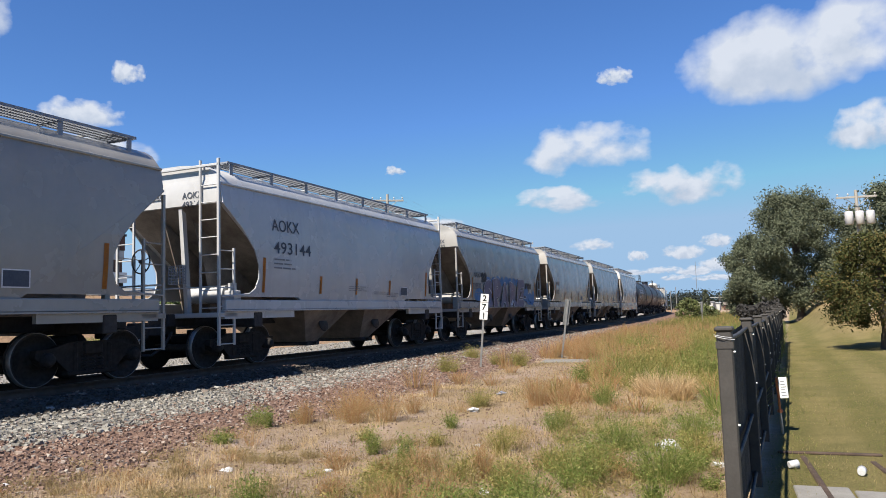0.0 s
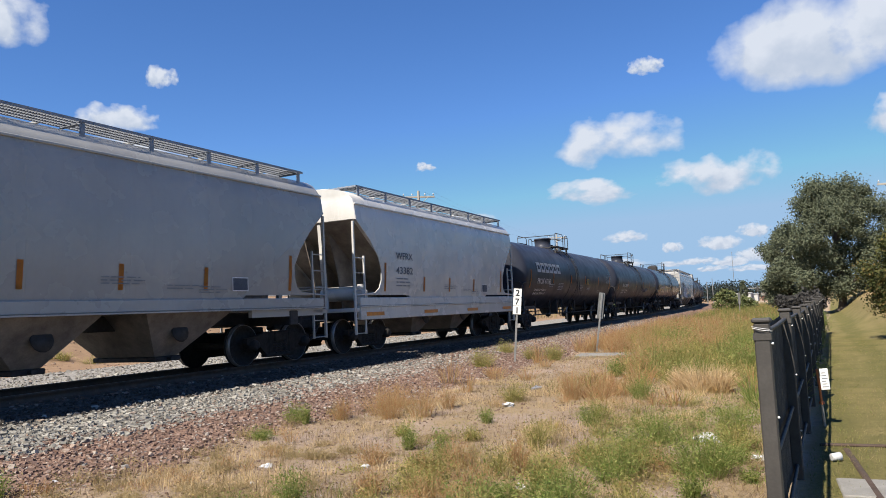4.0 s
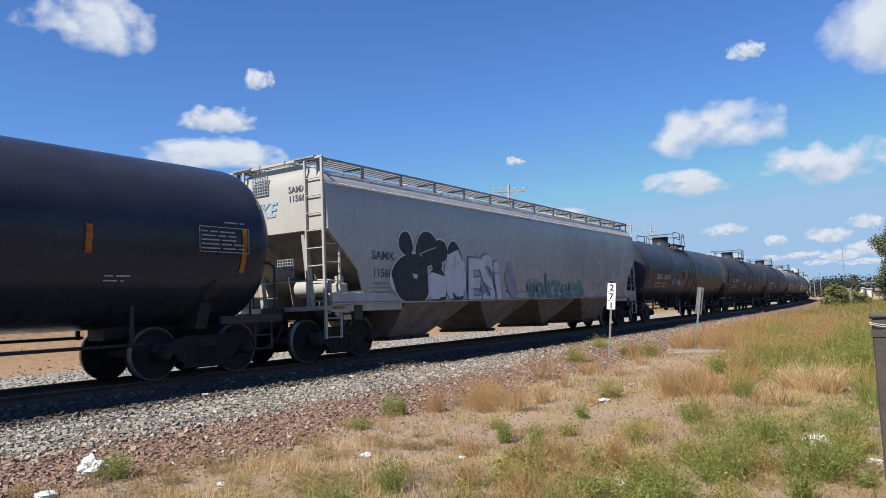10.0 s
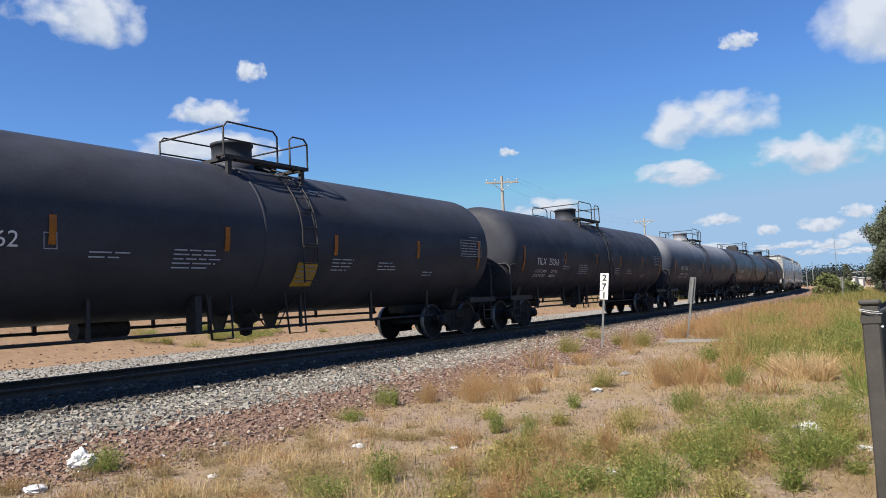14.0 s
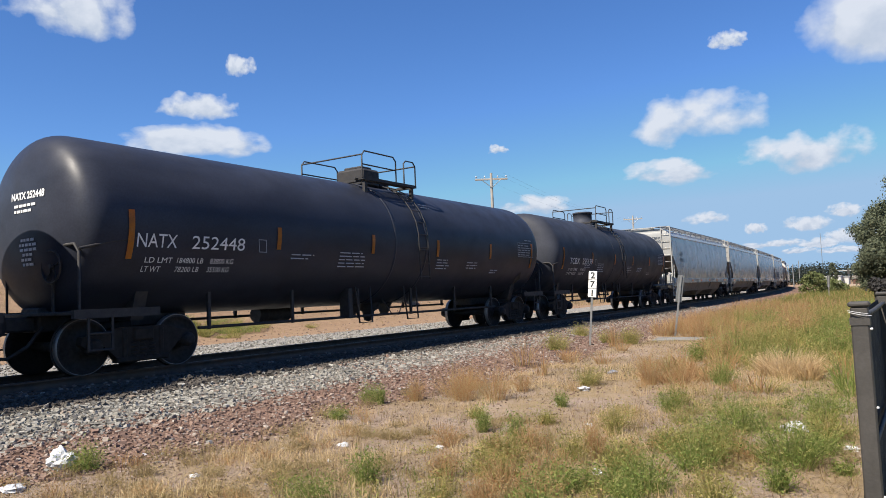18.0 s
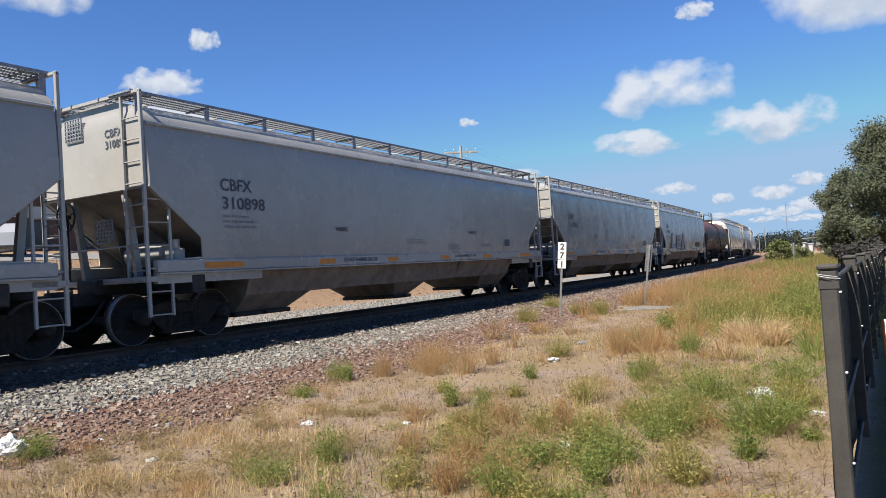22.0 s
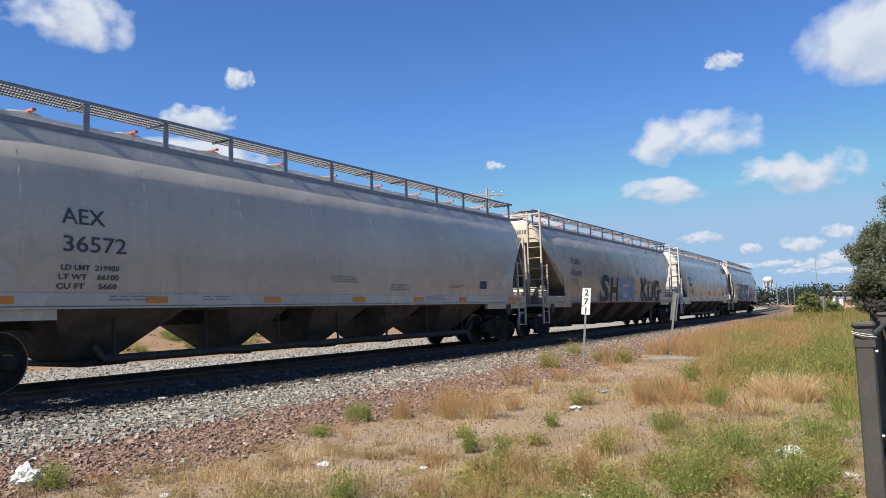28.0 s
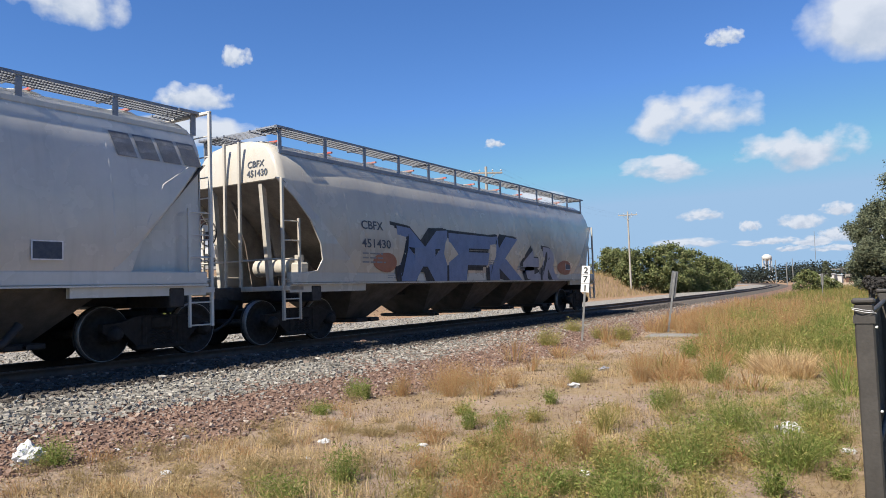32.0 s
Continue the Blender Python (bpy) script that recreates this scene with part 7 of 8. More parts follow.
turf("green_turf", 42000, FIELD, 0.13, 0.7, 0.0028, GRASS_GREEN, "short green weedy turf", 2, lambda x, y: (lat_of(x, y) > 4.8) & (x < -0.45 + 0.015 * y) & (patchy(x, y, 0.5, 9) + 0.4 * patchy(x, y, 1.8, 4) + 0.1 * (x + 3.4) > 0.12), 1.6)
turf("rough_grass_far", 24000, (-9, 2, 40, 120), 0.6, 0.35, 0.012, GRASS_GREEN, "rough yellow-green grass along the line", 5, lambda x, y: (lat_of(x, y) > 4.5) & (x < 0.2), 1.2)
turf("rust_grass_far", 16000, (-10, -1, 36, 120), 0.55, 0.35, 0.012, GRASS_RUST, "rust-brown rough grass along the line", 6, lambda x, y: (lat_of(x, y) > 4.0) & (patchy(x, y, 0.12, 5) > -0.05), 1.2)
turf("lawn_grass", 36000, (-0.3, 4.5, 0.0, 26), 0.04, 0.8, 0.0025, GRASS_GREEN, "mown green-brown lawn grass", 7, lambda x, y: (x > -0.3 + 0.015 * y) & (patchy(x, y, 0.8, 14) > -0.2), 2.0)
turf("lawn_thatch", 26000, (-0.3, 4.5, 0.0, 26), 0.035, 1.3, 0.0025, GRASS_STRAW, "dry thatch in the mown lawn", 17, lambda x, y: (x > -0.3 + 0.015 * y) & (patchy(x, y, 0.9, 24) > -0.15), 2.0)
turf("bank_grass", 12000, (-48, -24, 60, 130), 0.7, 0.35, 0.02, GRASS_STRAW, "tall straw-coloured grass on the far bank", 8, lambda x, y: lat_of(x, y) < -13, 1.0)
turf("verge_grass", 14000, (-36, -24, 8, 70), 0.16, 0.7, 0.008, GRASS_STRAW, "dry grass on the dirt bank", 9, lambda x, y: (lat_of(x, y) < -13) & (patchy(x, y, 0.25, 4) > 0.12), 1.0)


def bush(x, y, r, h, n, width, rng, per, seeds=False):
    """One loose plant: stems fanning out from a narrow root, small leaves on twigs along them, or seeds on the upper half."""
    a, q = rng.uniform(0, math.tau, n), np.sqrt(rng.random(n))
    hh = h * rng.uniform(0.5, 1.08, n) * (1 - 0.4 * q ** 2)
    z0 = rise(x, y) - 0.01
    root, tip = 0.4 * r * q, r * q * rng.uniform(0.8, 1.25, n)
    da = rng.normal(0, 0.35, n)
    wa = rng.uniform(0, math.tau, n)
    wx, wy = np.cos(wa) * width, np.sin(wa) * width

    def at(f, j):
        out = root[j] + (tip[j] - root[j]) * f ** 1.7
        turn = a[j] + da[j] * f
        return np.stack([x + out * np.cos(turn), y + out * np.sin(turn), z0 + hh[j] * f * (1.06 - 0.1 * f * f)], -1)

    every = np.arange(n)
    rows = []
    for f, w in ((0.0, 1.0), (0.35, 0.9), (0.7, 0.65), (1.0, 0.15)):
        c = at(np.full(n, f), every)
        d = np.stack([wx * w, wy * w, np.zeros(n)], -1)
        rows += [c - d, c + d]
    V = np.stack(rows, 1).reshape(-1, 3)
    base = (every * 8)[:, None]
    F = np.concatenate([base + np.array(k) for k in ((0, 1, 3, 2), (2, 3, 5, 4), (4, 5, 7, 6))])
    k = n * per
    j = rng.integers(0, n, k)
    f = rng.uniform(0.45 if seeds else 0.12, 1.02, k)
    c = at(f, j) + rng.normal(0, 1, (k, 3)) * (0.011 if seeds else 0.035) * (0.4 + f[:, None])
    c[:, 2] = np.maximum(c[:, 2], z0 + 0.01)
    d = rng.normal(size=(k, 3))
    d[:, 2] = np.abs(d[:, 2]) * (1.6 if seeds else 0.8)
    d /= np.linalg.norm(d, axis=1, keepdims=True)
    u = np.cross(d, rng.normal(size=(k, 3)))
    u /= np.linalg.norm(u, axis=1, keepdims=True)
    s = (0.016 if seeds else 0.027) * rng.uniform(0.5, 1.5, (k, 1)) * (1.0 if y < 14 else 1.6)
    L = np.stack([c - d * s * 0.5, c + u * s * 0.16, c + d * s * 0.5, c - u * s * 0.16], 1).reshape(-1, 3)
    return V, F, L


def weed(x, y, r, h, mat, label, seed, n=240, width=0.002, per=9, seeds=False):
    rng = np.random.default_rng(seed)
    w = tagged(new("weed"), label, "weed", "weeds on the dirt")
    o = np.array([x, y, float(rise(x, y))])
    w.location = o
    V, F, L = bush(x, y, r, h, n, width, rng, per, seeds)
    tagged(part("stem_tuft", raw("stem_tuft", V - o, F, mat), None, w), kind="stuff")
    tagged(part("seed_tuft" if seeds else "leaf_tuft", raw("leaf_tuft", L - o, np.arange(len(L)).reshape(-1, 4), mat), None, w), kind="stuff")


WEED_OLIVE = island("olive_weed", [(0.0, (0.17, 0.17, 0.05)), (0.5, (0.29, 0.275, 0.085)), (0.85, (0.4, 0.35, 0.14)), (1.0, (0.42, 0.28, 0.12))], 0.8, 0.8, 0.2, 0.4)
GREENS = [(-1.03, 6.87, 0.43, 0.5), (-1.7, 8.29, 0.35, 0.48), (-1.68, 6.4, 0.29, 0.4), (-1.87, 5.62, 0.3, 0.36), (-2.76, 9.4, 0.19, 0.35), (-2.67, 12.09, 0.26, 0.44), (-1.42, 15.85, 0.53, 0.88), (-4.07, 24.63, 0.69, 1.0),
          (-4.43, 7.51, 0.1, 0.31), (-3.7, 6.95, 0.13, 0.36), (-4.25, 9.36, 0.11, 0.22), (-3.98, 15.69, 0.25, 0.44), (-6.95, 8.76, 0.09, 0.3), (-2.37, 5.5, 0.15, 0.2), (-0.61, 6.78, 0.09, 0.11), (-1.0, 9.35, 0.31, 0.41),
          (-7.12, 4.16, 0.22, 0.3), (-7.19, 8.78, 0.2, 0.33), (-6.71, 7.52, 0.16, 0.18), (-4.26, 4.38, 0.25, 0.22), (-4.15, 4.96, 0.17, 0.32)]
OLIVES = [(-2.91, 7.77, 0.2, 0.38), (-4.68, 11.45, 0.27, 0.34), (-7.97, 17.52, 0.4, 0.55), (-9.09, 21.79, 0.39, 0.51), (-7.62, 20.27, 0.3, 0.47), (-6.95, 20.32, 0.36, 0.53), (-2.81, 16.82, 0.57, 0.9), (-2.45, 24.61, 0.9, 1.0), (-5.27, 26.76, 0.83, 0.85),
          (-2.75, 9.92, 0.17, 0.28), (-3.92, 8.16, 0.16, 0.22), (-1.57, 14.09, 0.31, 0.54), (-1.3, 5.4, 0.25, 0.3), (-2.2, 6.05, 0.22, 0.3), (-3.3, 5.6, 0.2, 0.26), (-0.85, 8.1, 0.25, 0.36), (-5.0, 8.3, 0.14, 0.18)]
RUSTS = [(-2.69, 5.62, 0.23, 0.36), (-2.87, 5.12, 0.25, 0.36), (-3.74, 11.75, 0.3, 0.68), (-3.28, 11.9, 0.24, 0.5), (-6.32, 9.9, 0.45, 0.56), (-5.5, 9.72, 0.31, 0.6), (-6.67, 9.3, 0.19, 0.42), (-5.51, 10.66, 0.2, 0.42), (-5.39, 22.81, 0.71, 0.8),
         (-3.28, 17.7, 0.55, 0.75), (-4.38, 6.65, 0.2, 0.26), (-3.53, 15.79, 0.45, 0.68), (-2.87, 22.11, 0.8, 1.05), (-6.59, 10.84, 0.35, 0.5), (-5.95, 9.55, 0.3, 0.5), (-2.45, 4.9, 0.2, 0.34)]
for i, (x, y, r, h) in enumerate(GREENS):
    weed(x, y, r * 1.2, h * 1.12, WEED_GREEN, "bushy green weed growing in dry dirt" if h < 0.45 else "tall bushy green weed in dry grass", 100 + i, int(60 + 620 * r), 0.0019, 7)
for i, (x, y, r, h) in enumerate(OLIVES):
    weed(x, y, r * 1.15, h * 1.1, WEED_OLIVE, "yellowing olive-green tuft of rough grass", 150 + i, int(90 + 700 * r), 0.002, 4)
for i, (x, y, r, h) in enumerate(RUSTS):
    weed(x, y, r * 1.2, h * 1.1, GRASS_RUST, "rust-brown seeding grass clump on dirt", 200 + i, int(80 + 480 * r), 0.0016, 8, True)
rr = random.Random(37)
for k in range(30):
    y = rr.uniform(4.4, 7.6)
    x = rr.uniform(-3.6, -0.75)
    r, h = rr.uniform(0.14, 0.3), rr.uniform(0.24, 0.42)
    if k % 5 == 0:
        weed(x, y, r, h, GRASS_RUST, "rust-brown seeding grass clump on dirt", 500 + k, 170, 0.0016, 8, True)
    elif k % 5 < 3 or x < -2.6:
        weed(x, y, r, h, WEED_OLIVE, "yellowing olive-green tuft of rough grass", 500 + k, 190, 0.002, 4)
    else:
        weed(x, y, r, h, WEED_GREEN, "bushy green weed growing in dry dirt", 500 + k, 170, 0.0019, 7)
rr = random.Random(35)
STRAW_MATS = [(-5.71, 5.23, 0.64), (-5.64, 3.98, 0.4), (-5.69, 7.02, 0.45), (-5.01, 4.95, 0.35), (-5.28, 7.02, 0.34), (-2.53, 6.86, 0.28), (-4.36, 7.97, 0.3)]
k = 0
for x, y, r in STRAW_MATS:
    for j in range(int(4 + 14 * r)):
        a, q = rr.uniform(0, math.tau), r * math.sqrt(rr.random())
        weed(x + 1.3 * q * math.cos(a), y + q * math.sin(a), rr.uniform(0.12, 0.24), rr.uniform(0.07, 0.16), GRASS_STRAW, "pale tuft of dry bleached grass", 400 + k, 90, 0.0024, 1)
        k += 1
for i, (x, y, r, h) in enumerate(((-1.9, 13.4, 0.75, 0.6), (-2.23, 13.6, 0.4, 0.46), (-1.59, 13.21, 0.41, 0.5))):
    weed(x, y, r * 1.1, h, GRASS_PALE, "bleached straw-coloured tangle of dead grass", 300 + i, 300, 0.0055, 3)

# the rough growth behind, too thick to count
rng = np.random.default_rng(61)
growth = {"green": [], "olive": [], "rust": [], "straw": []}
for k in range(1700):
    y = 3.2 + 41 * rng.random() ** 1.25
    x = rng.uniform(-8.6, -0.5) + 0.015 * y
    if lat_of(x, y) < 4.2 or (y < 15 and bare(x, y)) or tangle(x, y):
        continue
    here = noise.noise(Vector((x * 0.45, y * 0.3, 7.0)))
    near = y < 11.5
    if near and rng.random() < 0.5 - 0.45 * (x > -2.6):
        continue
    if not near and y < 23 and x < -3.9 - 0.06 * (y - 12) and rng.random() < 0.86:
        continue
    g = 0.42 + 0.2 * (x + 2.6) + 0.75 * here + rng.normal(0, 0.16)
    kind_ = "green" if g > 0.62 else "olive" if g > 0.3 else "rust"
    if near and rng.random() < (0.3 if x > -2.6 else 0.6):
        kind_ = "straw"
    tall = (0.19 if near else 0.3 + 0.013 * min(y, 30)) * rng.uniform(0.6, 1.35) * (1 + 0.5 * here)
    r = rng.uniform(0.12, 0.32) if near else rng.uniform(0.25, 0.6)
    growth[kind_].append(bush(x, y, r, tall, int(40 + 100 * r) if near else int(34 + 80 * r), 0.002 if near else 0.0036 + 0.0001 * y, rng, 3, kind_ == "rust"))
for k in range(46):
    x, y = rng.normal(-26.8, 0.9), rng.normal(21.5, 2.4)
    growth["olive" if k % 3 else "green"].append(bush(x, y, rng.uniform(0.4, 0.8), rng.uniform(0.25, 0.5), 90, 0.007, rng, 5))
for kind_, mat, label in (("green", WEED_GREEN, "rough green weeds along the fence"), ("olive", WEED_OLIVE, "rough yellow-green grass and weeds"), ("rust", GRASS_RUST, "rust-brown seeding grass on the verge"), ("straw", GRASS_STRAW, "short bleached tufts on the dirt")):
    vs, fs, n0 = [], [], 0
    for V, F, L in growth[kind_]:
        vs += [V, L]
        fs += [F + n0, np.arange(len(L)).reshape(-1, 4) + n0 + len(V)]
        n0 += len(V) + len(L)
    tagged(new("rough_growth", raw("rough_growth", np.concatenate(vs), np.concatenate(fs), mat)), label, "grass", kind="stuff")


# ---- litter ----
def crumple(x, y, size, mat, label, seed, flat=0.6, name="litter", cat="litter"):
    rng = np.random.default_rng(seed)
    b = Bag()
    n, m = 13, 18
    rings = []
    for i in range(n):
        th = math.pi * i / (n - 1)
        ring = []
        for k in range(m):
            ph = math.tau * k / m
            v = Vector((math.sin(th) * math.cos(ph), math.sin(th) * math.sin(ph), math.cos(th)))
            g = 1 + 0.75 * noise.noise(v * 1.3 + Vector((seed * 3.7, 0, 0))) + 0.4 * noise.noise(v * 3.2 + Vector((0, seed * 2.1, 0)))
            ring.append((size * v.x * g, size * v.y * g * 0.8, size * flat * 0.6 * max(0.0, 1 - v.z * g)))
        rings.append(ring)
    b.loft(rings, True, True)
    ob = part(name, b, mat)
    ob.matrix_world = pose(x, y, float(rise(x, y)) - 0.01, 0, 0, rng.uniform(0, 360))
    return tagged(ob, label, cat, "scattered litter")


crumple(-7.33, 4.04, 0.14, PLASTIC, "crumpled white plastic bag lying by the stones", 1, 1.2, "plastic_bag", "bag")
for i, (x, y, s) in enumerate(((-5.86, 4.5, 0.055), (-4.4, 6.52, 0.05), (-6.9, 3.37, 0.09), (-7.17, 4.83, 0.06), (-7.06, 5.7, 0.035), (-6.09, 5.91, 0.04), (-5.55, 6.27, 0.06), (-5.11, 5.55, 0.035), (-4.55, 10.89, 0.1), (-4.32, 9.46, 0.05), (-3.4, 8.24, 0.05), (-4.93, 13.28, 0.11), (-2.41, 5.99, 0.06), (-1.21, 8.54, 0.14), (-0.61, 7.73, 0.07), (-0.55, 9.6, 0.06), (-8.0, 7.0, 0.04))):
    crumple(x, y, s, PLASTIC if i != 11 else GRATING, "small crumpled white scrap lying on the dirt" if i != 11 else "grey crumpled scrap lying on the dirt", 10 + i)
for x, y, turn in ((0.02, 7.82, 20), (0.62, 7.7, 70)):
    b = Bag()
    b.lathe([(0, 0.03), (0.002, 0.034), (0.09, 0.042), (0.092, 0.038), (0.01, 0.03)], (0, 0, 0.04), (1, 0.2, 0.05), 16)
    c = tagged(part("paper_cup", b, PLASTIC), "white paper cup lying on the lawn", "cup", "scattered litter")
    c.matrix_world = pose(x, y, float(rise(x, y)), 0, 0, turn)


# ---- graffiti on the hopper sides ----
def paint_of(name, c):
    return surf(name, c, tuple(0.8 * q for q in c), 2.5, 0.6)


INK = paint_of("graffiti_black", (0.015, 0.015, 0.02))
PALE = paint_of("graffiti_pale", (0.55, 0.57, 0.6))
BLUE = paint_of("graffiti_blue", (0.14, 0.19, 0.31))
SKYB = paint_of("graffiti_sky_blue", (0.2, 0.3, 0.42))
MAUVE = paint_of("graffiti_mauve", (0.155, 0.138, 0.19))
CYAN = paint_of("graffiti_bright_blue", (0.05, 0.165, 0.35))
RUSTP = paint_of("graffiti_rust", (0.3, 0.12, 0.07))
TEAL = paint_of("graffiti_teal", (0.13, 0.22, 0.225))
LILAC = paint_of("graffiti_grey_lilac", (0.3, 0.3, 0.34))


TAN_HAZE = paint_of("graffiti_tan_haze", (0.36, 0.3, 0.23))
HAZE_MAUVE = paint_of("graffiti_mauve_haze", (0.29, 0.27, 0.33))
WASHED = paint_of("graffiti_washed_blue", (0.33, 0.4, 0.43))


def piece(got, words, y0, y1, z, cap, fill, edge, fat=0.03, lip=0.07, lean=0.0, back=None):
    """Hand-drawn letters: each one its own height, slant and set, with an outline and a cast edge behind."""
    car, shell, depth = got
    rnd_ = random.Random(words)
    layers = ([(back, fat + lip * 2.2, 0.006, -0.07)] if back else []) + [(edge, fat + lip, 0.01, 0.0), (fill, fat, 0.015, 0.0)]
    step = (y1 - y0) / len(words)
    for i, ch in enumerate(words):
        tall, drop, slant, bow, flare = rnd_.uniform(0.88, 1.14), rnd_.uniform(-0.05, 0.05), rnd_.uniform(-0.16, 0.16), rnd_.uniform(-0.1, 0.1), rnd_.uniform(-0.14, 0.2)
        for mat, f, off, shift in layers:
            me = fitted(ch, cap * tall, step * (0.98 if ch not in "iI1" else 0.45), mat, f, lean).copy()
            for v in me.vertices:
                u, w = v.co.y / step - 0.5, v.co.z / cap
                y = y0 + (i + 0.5) * step + step * u * (1 + flare * (w - 0.4)) + slant * (v.co.z - cap / 2) + shift
                zz = z + drop * cap + v.co.z + cap * bow * (u * u * 4 - 0.5) * (w - 0.3) + shift * 0.6
                v.co = Vector(((depth(zz) if zz > 1.5 else 1.556) + off, y, max(zz, 1.26)))
            me.name = "graffiti"
            part("graffiti", me, None, shell, "sprayed graffiti letter")


def outlined(got, places):
    """Black sprayed bodies with a thin pale outline."""
    blobs_on(got, [(y, z, w + 0.045, h + 0.045) for y, z, w, h in places], PALE, 0.007)
    blobs_on(got, places, INK, 0.011)


def blobs_on(got, places, mat, off=0.006):
    car, shell, depth = got
    for n_, (y, z, w, h) in enumerate(places):
        b = Bag()
        pts = []
        for k in range(32):
            a = k * math.tau / 32
            g = 1 + 0.07 * math.sin(2 * a + 3 * y) + 0.045 * math.cos(3 * a + 5 * y)
            pts.append((y + w * g * math.cos(a), max(1.26, z + h * g * math.sin(a))))
        b.add([((depth(q) if q > 1.5 else 1.556) + off + 0.0003 * n_, p, q) for p, q in pts], [tuple(range(32))])
        part("graffiti", b, mat, shell, "sprayed graffiti patch")


blobs_on(nahx, [(-3.6, 1.75, 0.5, 0.28), (2.9, 1.72, 0.5, 0.25), (3.6, 1.7, 0.4, 0.2), (-2.6, 2.25, 0.4, 0.25), (-1.9, 2.33, 0.3, 0.2), (-1.3, 2.38, 0.28, 0.2), (-0.75, 2.36, 0.26, 0.19), (-0.2, 2.4, 0.28, 0.2), (0.35, 2.36, 0.25, 0.2), (0.95, 2.38, 0.25, 0.18), (1.4, 2.34, 0.2, 0.17), (2.05, 2.33, 0.22, 0.16), (2.9, 1.95, 0.3, 0.3), (3.3, 1.55, 0.4, 0.2), (4.1, 1.72, 0.24, 0.3), (3.85, 1.5, 0.3, 0.18)], CYAN)
piece(nahx, "SPARE", -3.0, 2.55, 1.32, 0.98, MAUVE, PALE, 0.1, 0.025, 0.0, INK)
piece(nahx, "23", -3.35, -2.75, 2.3, 0.3, INK, INK, 0.03, 0.01)
piece(nahx, "xups", 2.72, 3.73, 2.12, 0.3, INK, INK, 0.03, 0.01)
outlined(samx, [(-7.05, 2.65, 0.3, 0.28)])
outlined(samx, [(-4.85, 1.95, 0.52, 0.8), (-5.55, 2.55, 0.33, 0.3)])
outlined(samx, [(-6.15, 2.55, 0.5, 0.46)])
outlined(samx, [(-5.75, 1.62, 0.46, 0.5)])
outlined(samx, [(-6.85, 1.78, 0.84, 0.6)])
outlined(samx, [(-5.72, 2.2, 0.24, 0.18)])
for pts in ([(-5.1, 1.3), (-4.95, 1.8), (-4.85, 2.45)], [(-4.85, 2.45), (-4.8, 1.8), (-4.72, 1.3)], [(-6.5, 2.42), (-6.15, 2.52), (-5.75, 2.62)], [(-4.98, 2.2), (-4.8, 2.26), (-4.6, 2.22)]):
    b = Bag()
    b.tube([(samx[2](q) + 0.012 if q > 1.5 else 1.57, p, q) for p, q in pts], 0.014, 5)
    part("graffiti", b, PALE, samx[1], "thin pale sprayed line")
piece(samx, "ESi", -4.25, -2.0, 1.1, 1.2, PALE, BLUE, 0.07, 0.05)
blobs_on(samx, [(-1.8, 1.9, 0.25, 0.32), (-1.6, 1.5, 0.3, 0.22), (-1.75, 2.2, 0.16, 0.18), (-1.45, 1.8, 0.14, 0.2)], HAZE_MAUVE, 0.008)
piece(samx, "wokzene", -0.6, 3.9, 1.2, 0.85, TEAL, TEAL, 0.02, 0.03)
piece(cbfx[3], "LEA", -6.0, -0.45, 1.5, 0.88, LILAC, INK, 0.05, 0.03, 0.15)
piece(cbfx[3], "wes", 3.5, 6.1, 1.56, 0.42, INK, INK, 0.02, 0.01)
blobs_on(cbfx[2], [(-1.7, 1.75, 0.5, 0.12), (-0.9, 1.72, 0.55, 0.14), (-0.3, 1.8, 0.4, 0.12)], WASHED)
blobs_on(tcmx, [(-2.6, 2.22, 0.9, 0.14), (-1.3, 2.24, 0.8, 0.12), (0.4, 2.2, 0.9, 0.12), (3.6, 2.16, 0.9, 0.12), (5.0, 2.14, 0.9, 0.1)], TAN_HAZE, 0.004)
piece(tcmx, "SH", -3.5, -0.9, 1.28, 0.95, INK, PALE, 0.07, 0.03, 0.1)
piece(tcmx, "EN", -0.75, 1.6, 1.3, 0.95, SKYB, PALE, 0.07, 0.04)
piece(tcmx, "KUG", 2.5, 6.0, 1.28, 0.95, INK, PALE, 0.07, 0.03, 0.1)
piece(last, "MFK", -5.04, 2.0, 1.27, 1.25, BLUE, INK, 0.11, 0.05, 0.0, INK)
piece(last, "tR", 2.2, 5.0, 1.27, 1.0, LILAC, INK, 0.09, 0.04, 0.0, INK)
blobs_on(last, [(-5.6, 1.72, 0.45, 0.25), (5.6, 1.7, 0.7, 0.25), (-3.4, 1.62, 0.3, 0.12)], RUSTP)
STENCIL_GREY_BLUE = surf("emblem_grey_blue", (0.2, 0.22, 0.27), (0.26, 0.28, 0.32), 6, 0.6)
# slanted emblem blocks high on one car's side
car, shell, depth = gpfx
for i in range(4):
    b = Bag()
    y = 6.87 + i * 0.43
    zz = [3.36 + 0.42 * k / 4 for k in range(5)]
    b.loft([[(depth(z) + 0.008, y - 0.22 * (z - 3.36), z), (depth(z) + 0.008, y + 0.36 - 0.22 * (z - 3.36), z)] for z in zz])
    part("emblem_block", b, STENCIL_GREY_BLUE, shell, "dark grey emblem block")


# scrawl high on the end of one grey hopper
car, shell, depth = samx
me = text_mesh("NYKE", 0.32, SKYB, 0.01, 1.0, 0.25).copy()
for v in me.vertices:
    v.co = Vector((v.co.y - 1.15, -9.835, v.co.z + 3.25))
part("graffiti", me, None, shell, "thin blue sprayed scrawl")


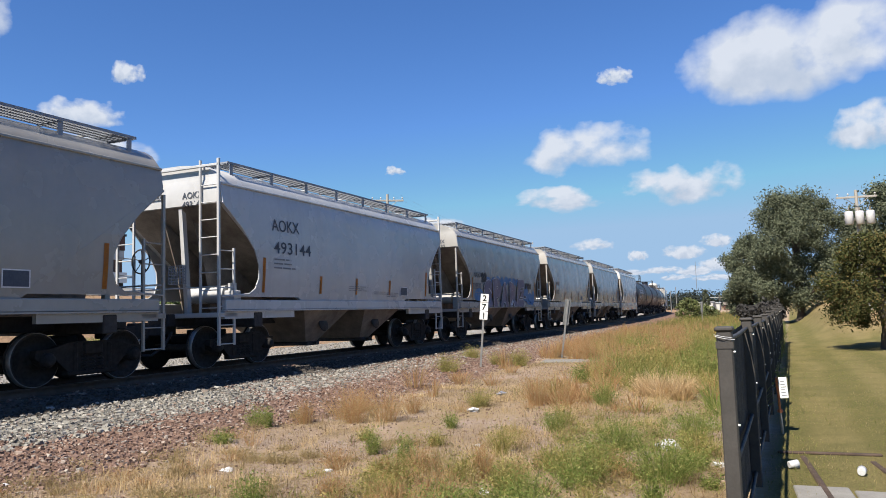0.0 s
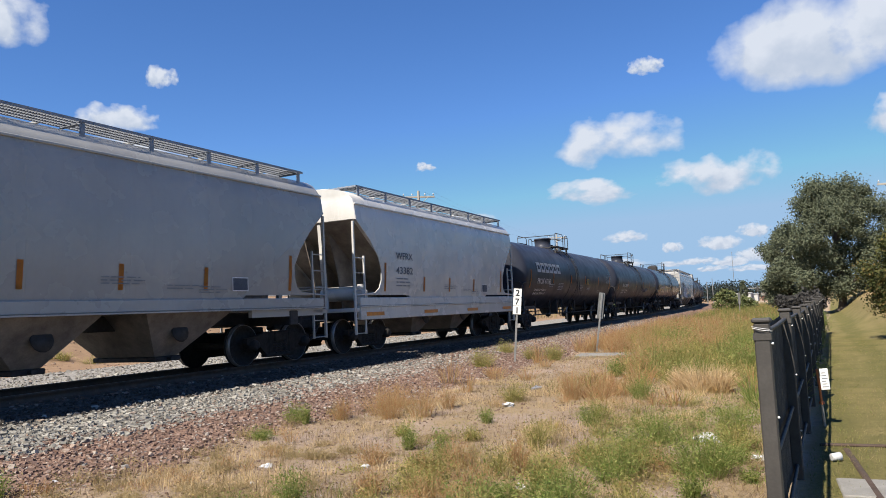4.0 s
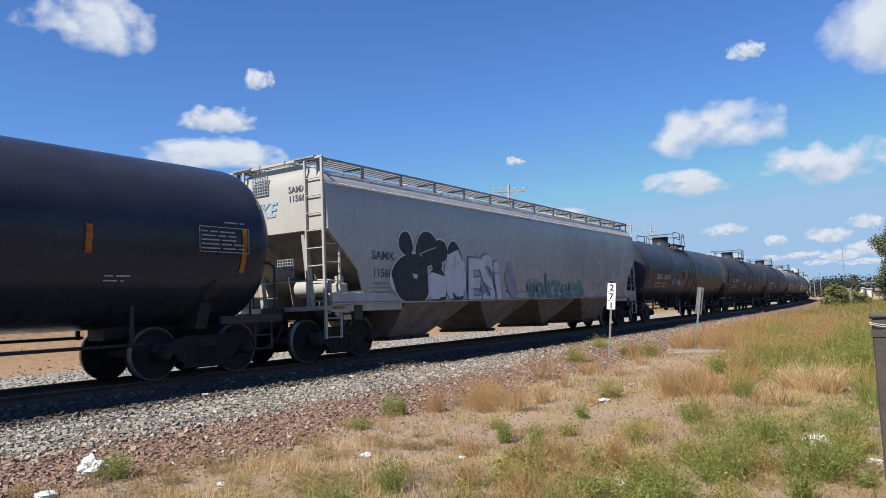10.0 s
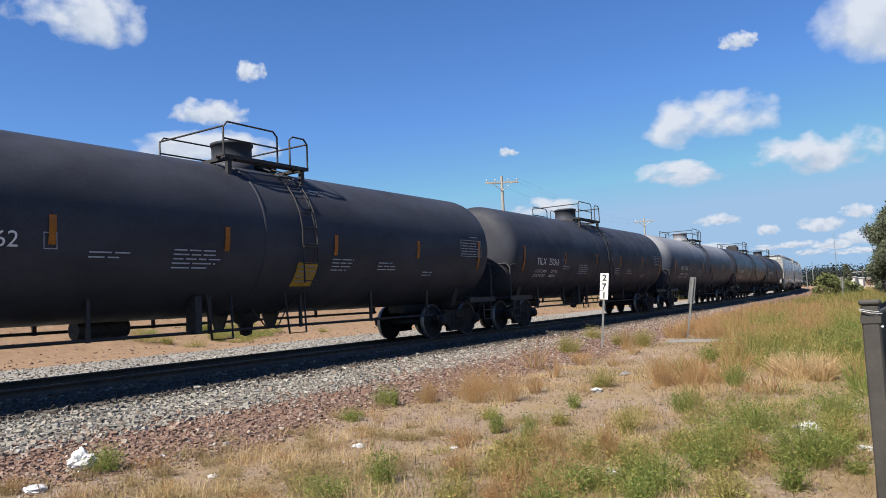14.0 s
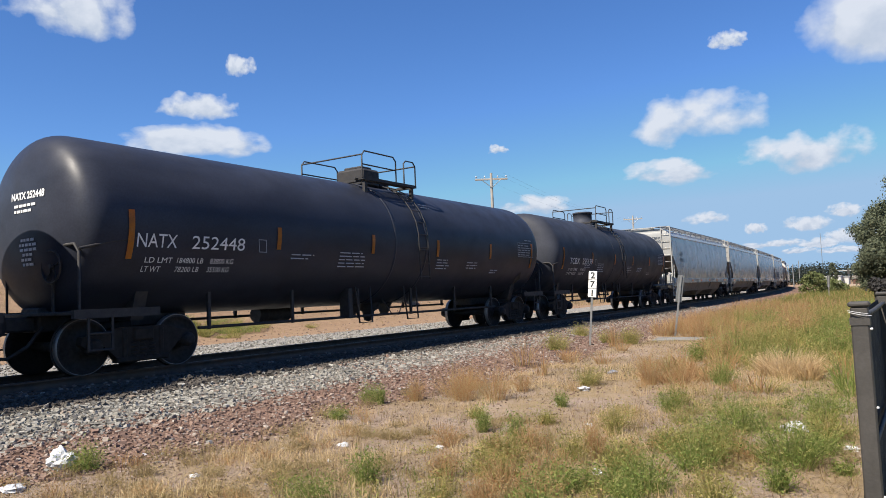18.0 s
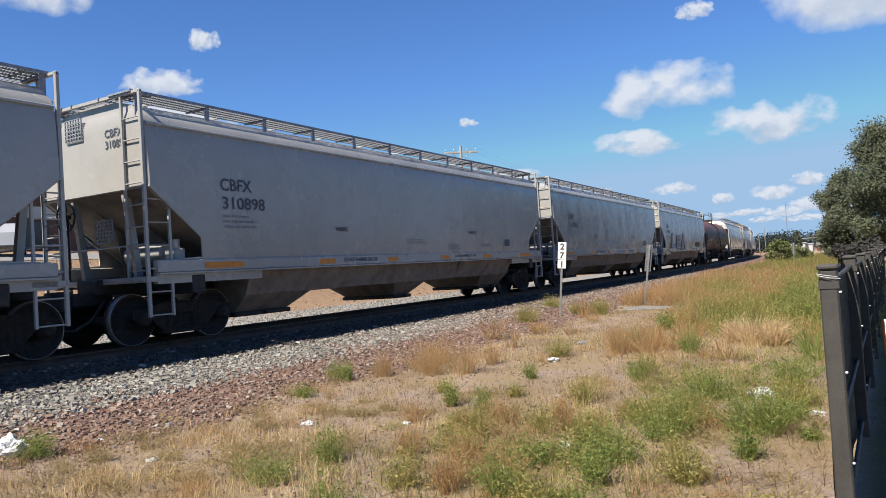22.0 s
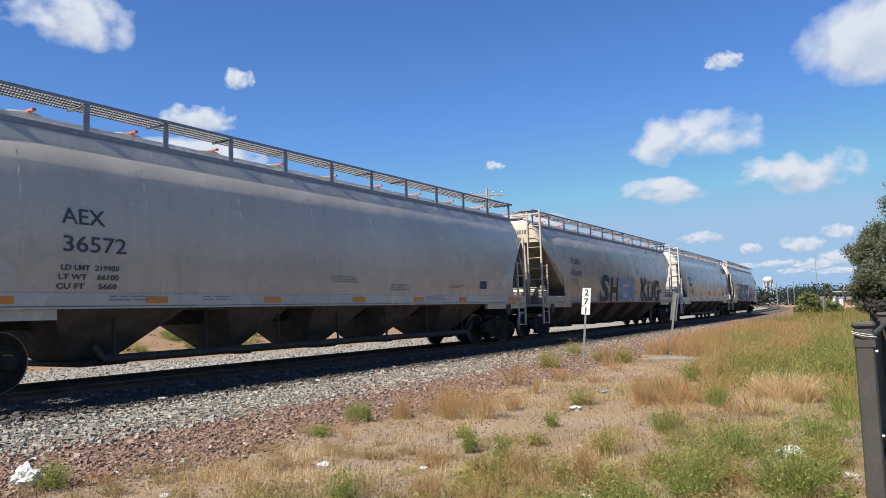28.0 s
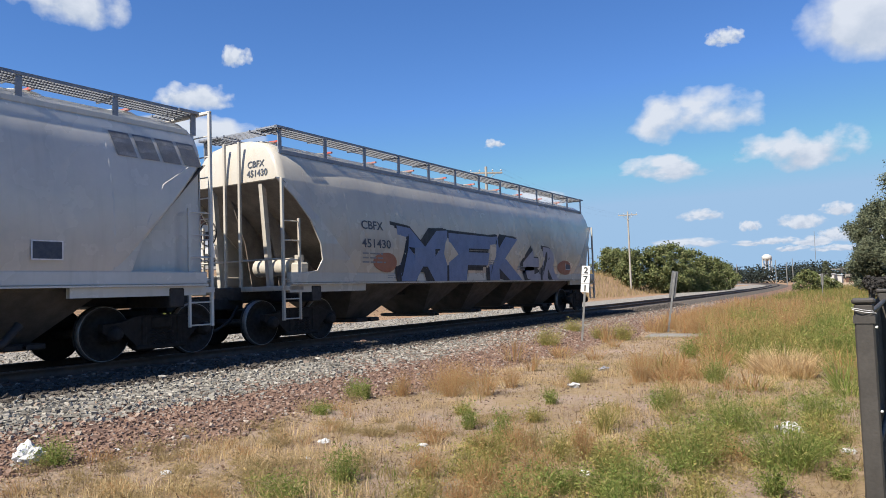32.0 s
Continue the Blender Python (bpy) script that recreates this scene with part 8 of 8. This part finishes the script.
# ---- nearest ballast stones, one by one ----
rng = np.random.default_rng(50)
one = []
for k in range(8):
    P = CUBE * rng.uniform(0.6, 1.0, (8, 1)) + rng.normal(0, 0.13, (8, 3))
    P *= np.array([1.0, rng.uniform(0.6, 0.9), rng.uniform(0.5, 0.8)])
    one.append(raw("stone", P, CUBE_F, PICKED_STONE))
bank = bpy.data.objects["ballast_shoulder"]
for k in range(300):
    s_, l_, q = 2.5 + 5.5 * rng.random(), rng.uniform(1.9, 2.9), rng.uniform(0.024, 0.042)
    part("stone", one[k % 8], None, bank, at=Matrix.LocRotScale(on_track(s_, l_, float(bed_height(l_)) + q * 0.5), Euler((rng.normal(0, 0.3), rng.normal(0, 0.3), rng.uniform(0, 6.28))), Vector((q, q, q))))


# ---- what moves: every car runs along the track, its wheels turn ----
SPEED = [(0, 11.90), (4, 12.02), (8, 12.13), (12, 12.33), (16, 12.59), (20, 12.87), (24, 13.0), (28, 13.01), (32, 13.05)]


def gone(t):
    """Metres that the train has run since the start."""
    d = 0.0
    for (t0, v0), (t1, v1) in zip(SPEED, SPEED[1:]):
        u = min(max(t - t0, 0.0), t1 - t0)
        d += v0 * u + 0.5 * (v1 - v0) / (t1 - t0) * u * u
    return d


def car_pose(mid, t):
    s = mid - gone(t)
    p = on_track(s, -HALF, ZR)
    return Matrix.LocRotScale(p, Euler((0, 0, s / RC)), None)


def motions():
    for car, mid in CARS:
        walk(car, [(t * 0.5, car_pose(mid, t * 0.5)) for t in range(65)])
    for ws, y, mid in AXLES:
        m0 = Vector((0, y, 0.457))
        rows, last = [], None
        for f in range(0, 961):
            t = f / FPS
            s = mid + y - gone(t)
            if f in (0, 960) or -4 < s < 46:
                turn = gone(t) / 0.457 if -4 < s < 46 else (0.0 if last is None and s >= 46 else last)
                if turn is None:
                    turn = 0.0
                rows.append([t, s, turn])
                last = turn
        spin = [r for r in rows if -4 < r[1] < 46]
        if spin:
            lo, hi = spin[0][2], spin[-1][2]
            for r in rows:
                r[2] = min(max(r[2], lo), hi) if -4 < r[1] < 46 else (lo if r[1] >= 46 else hi)
        walk(ws, [(t, Matrix.Translation(m0) @ Matrix.Rotation(a, 4, "X")) for t, _, a in rows])


motions()
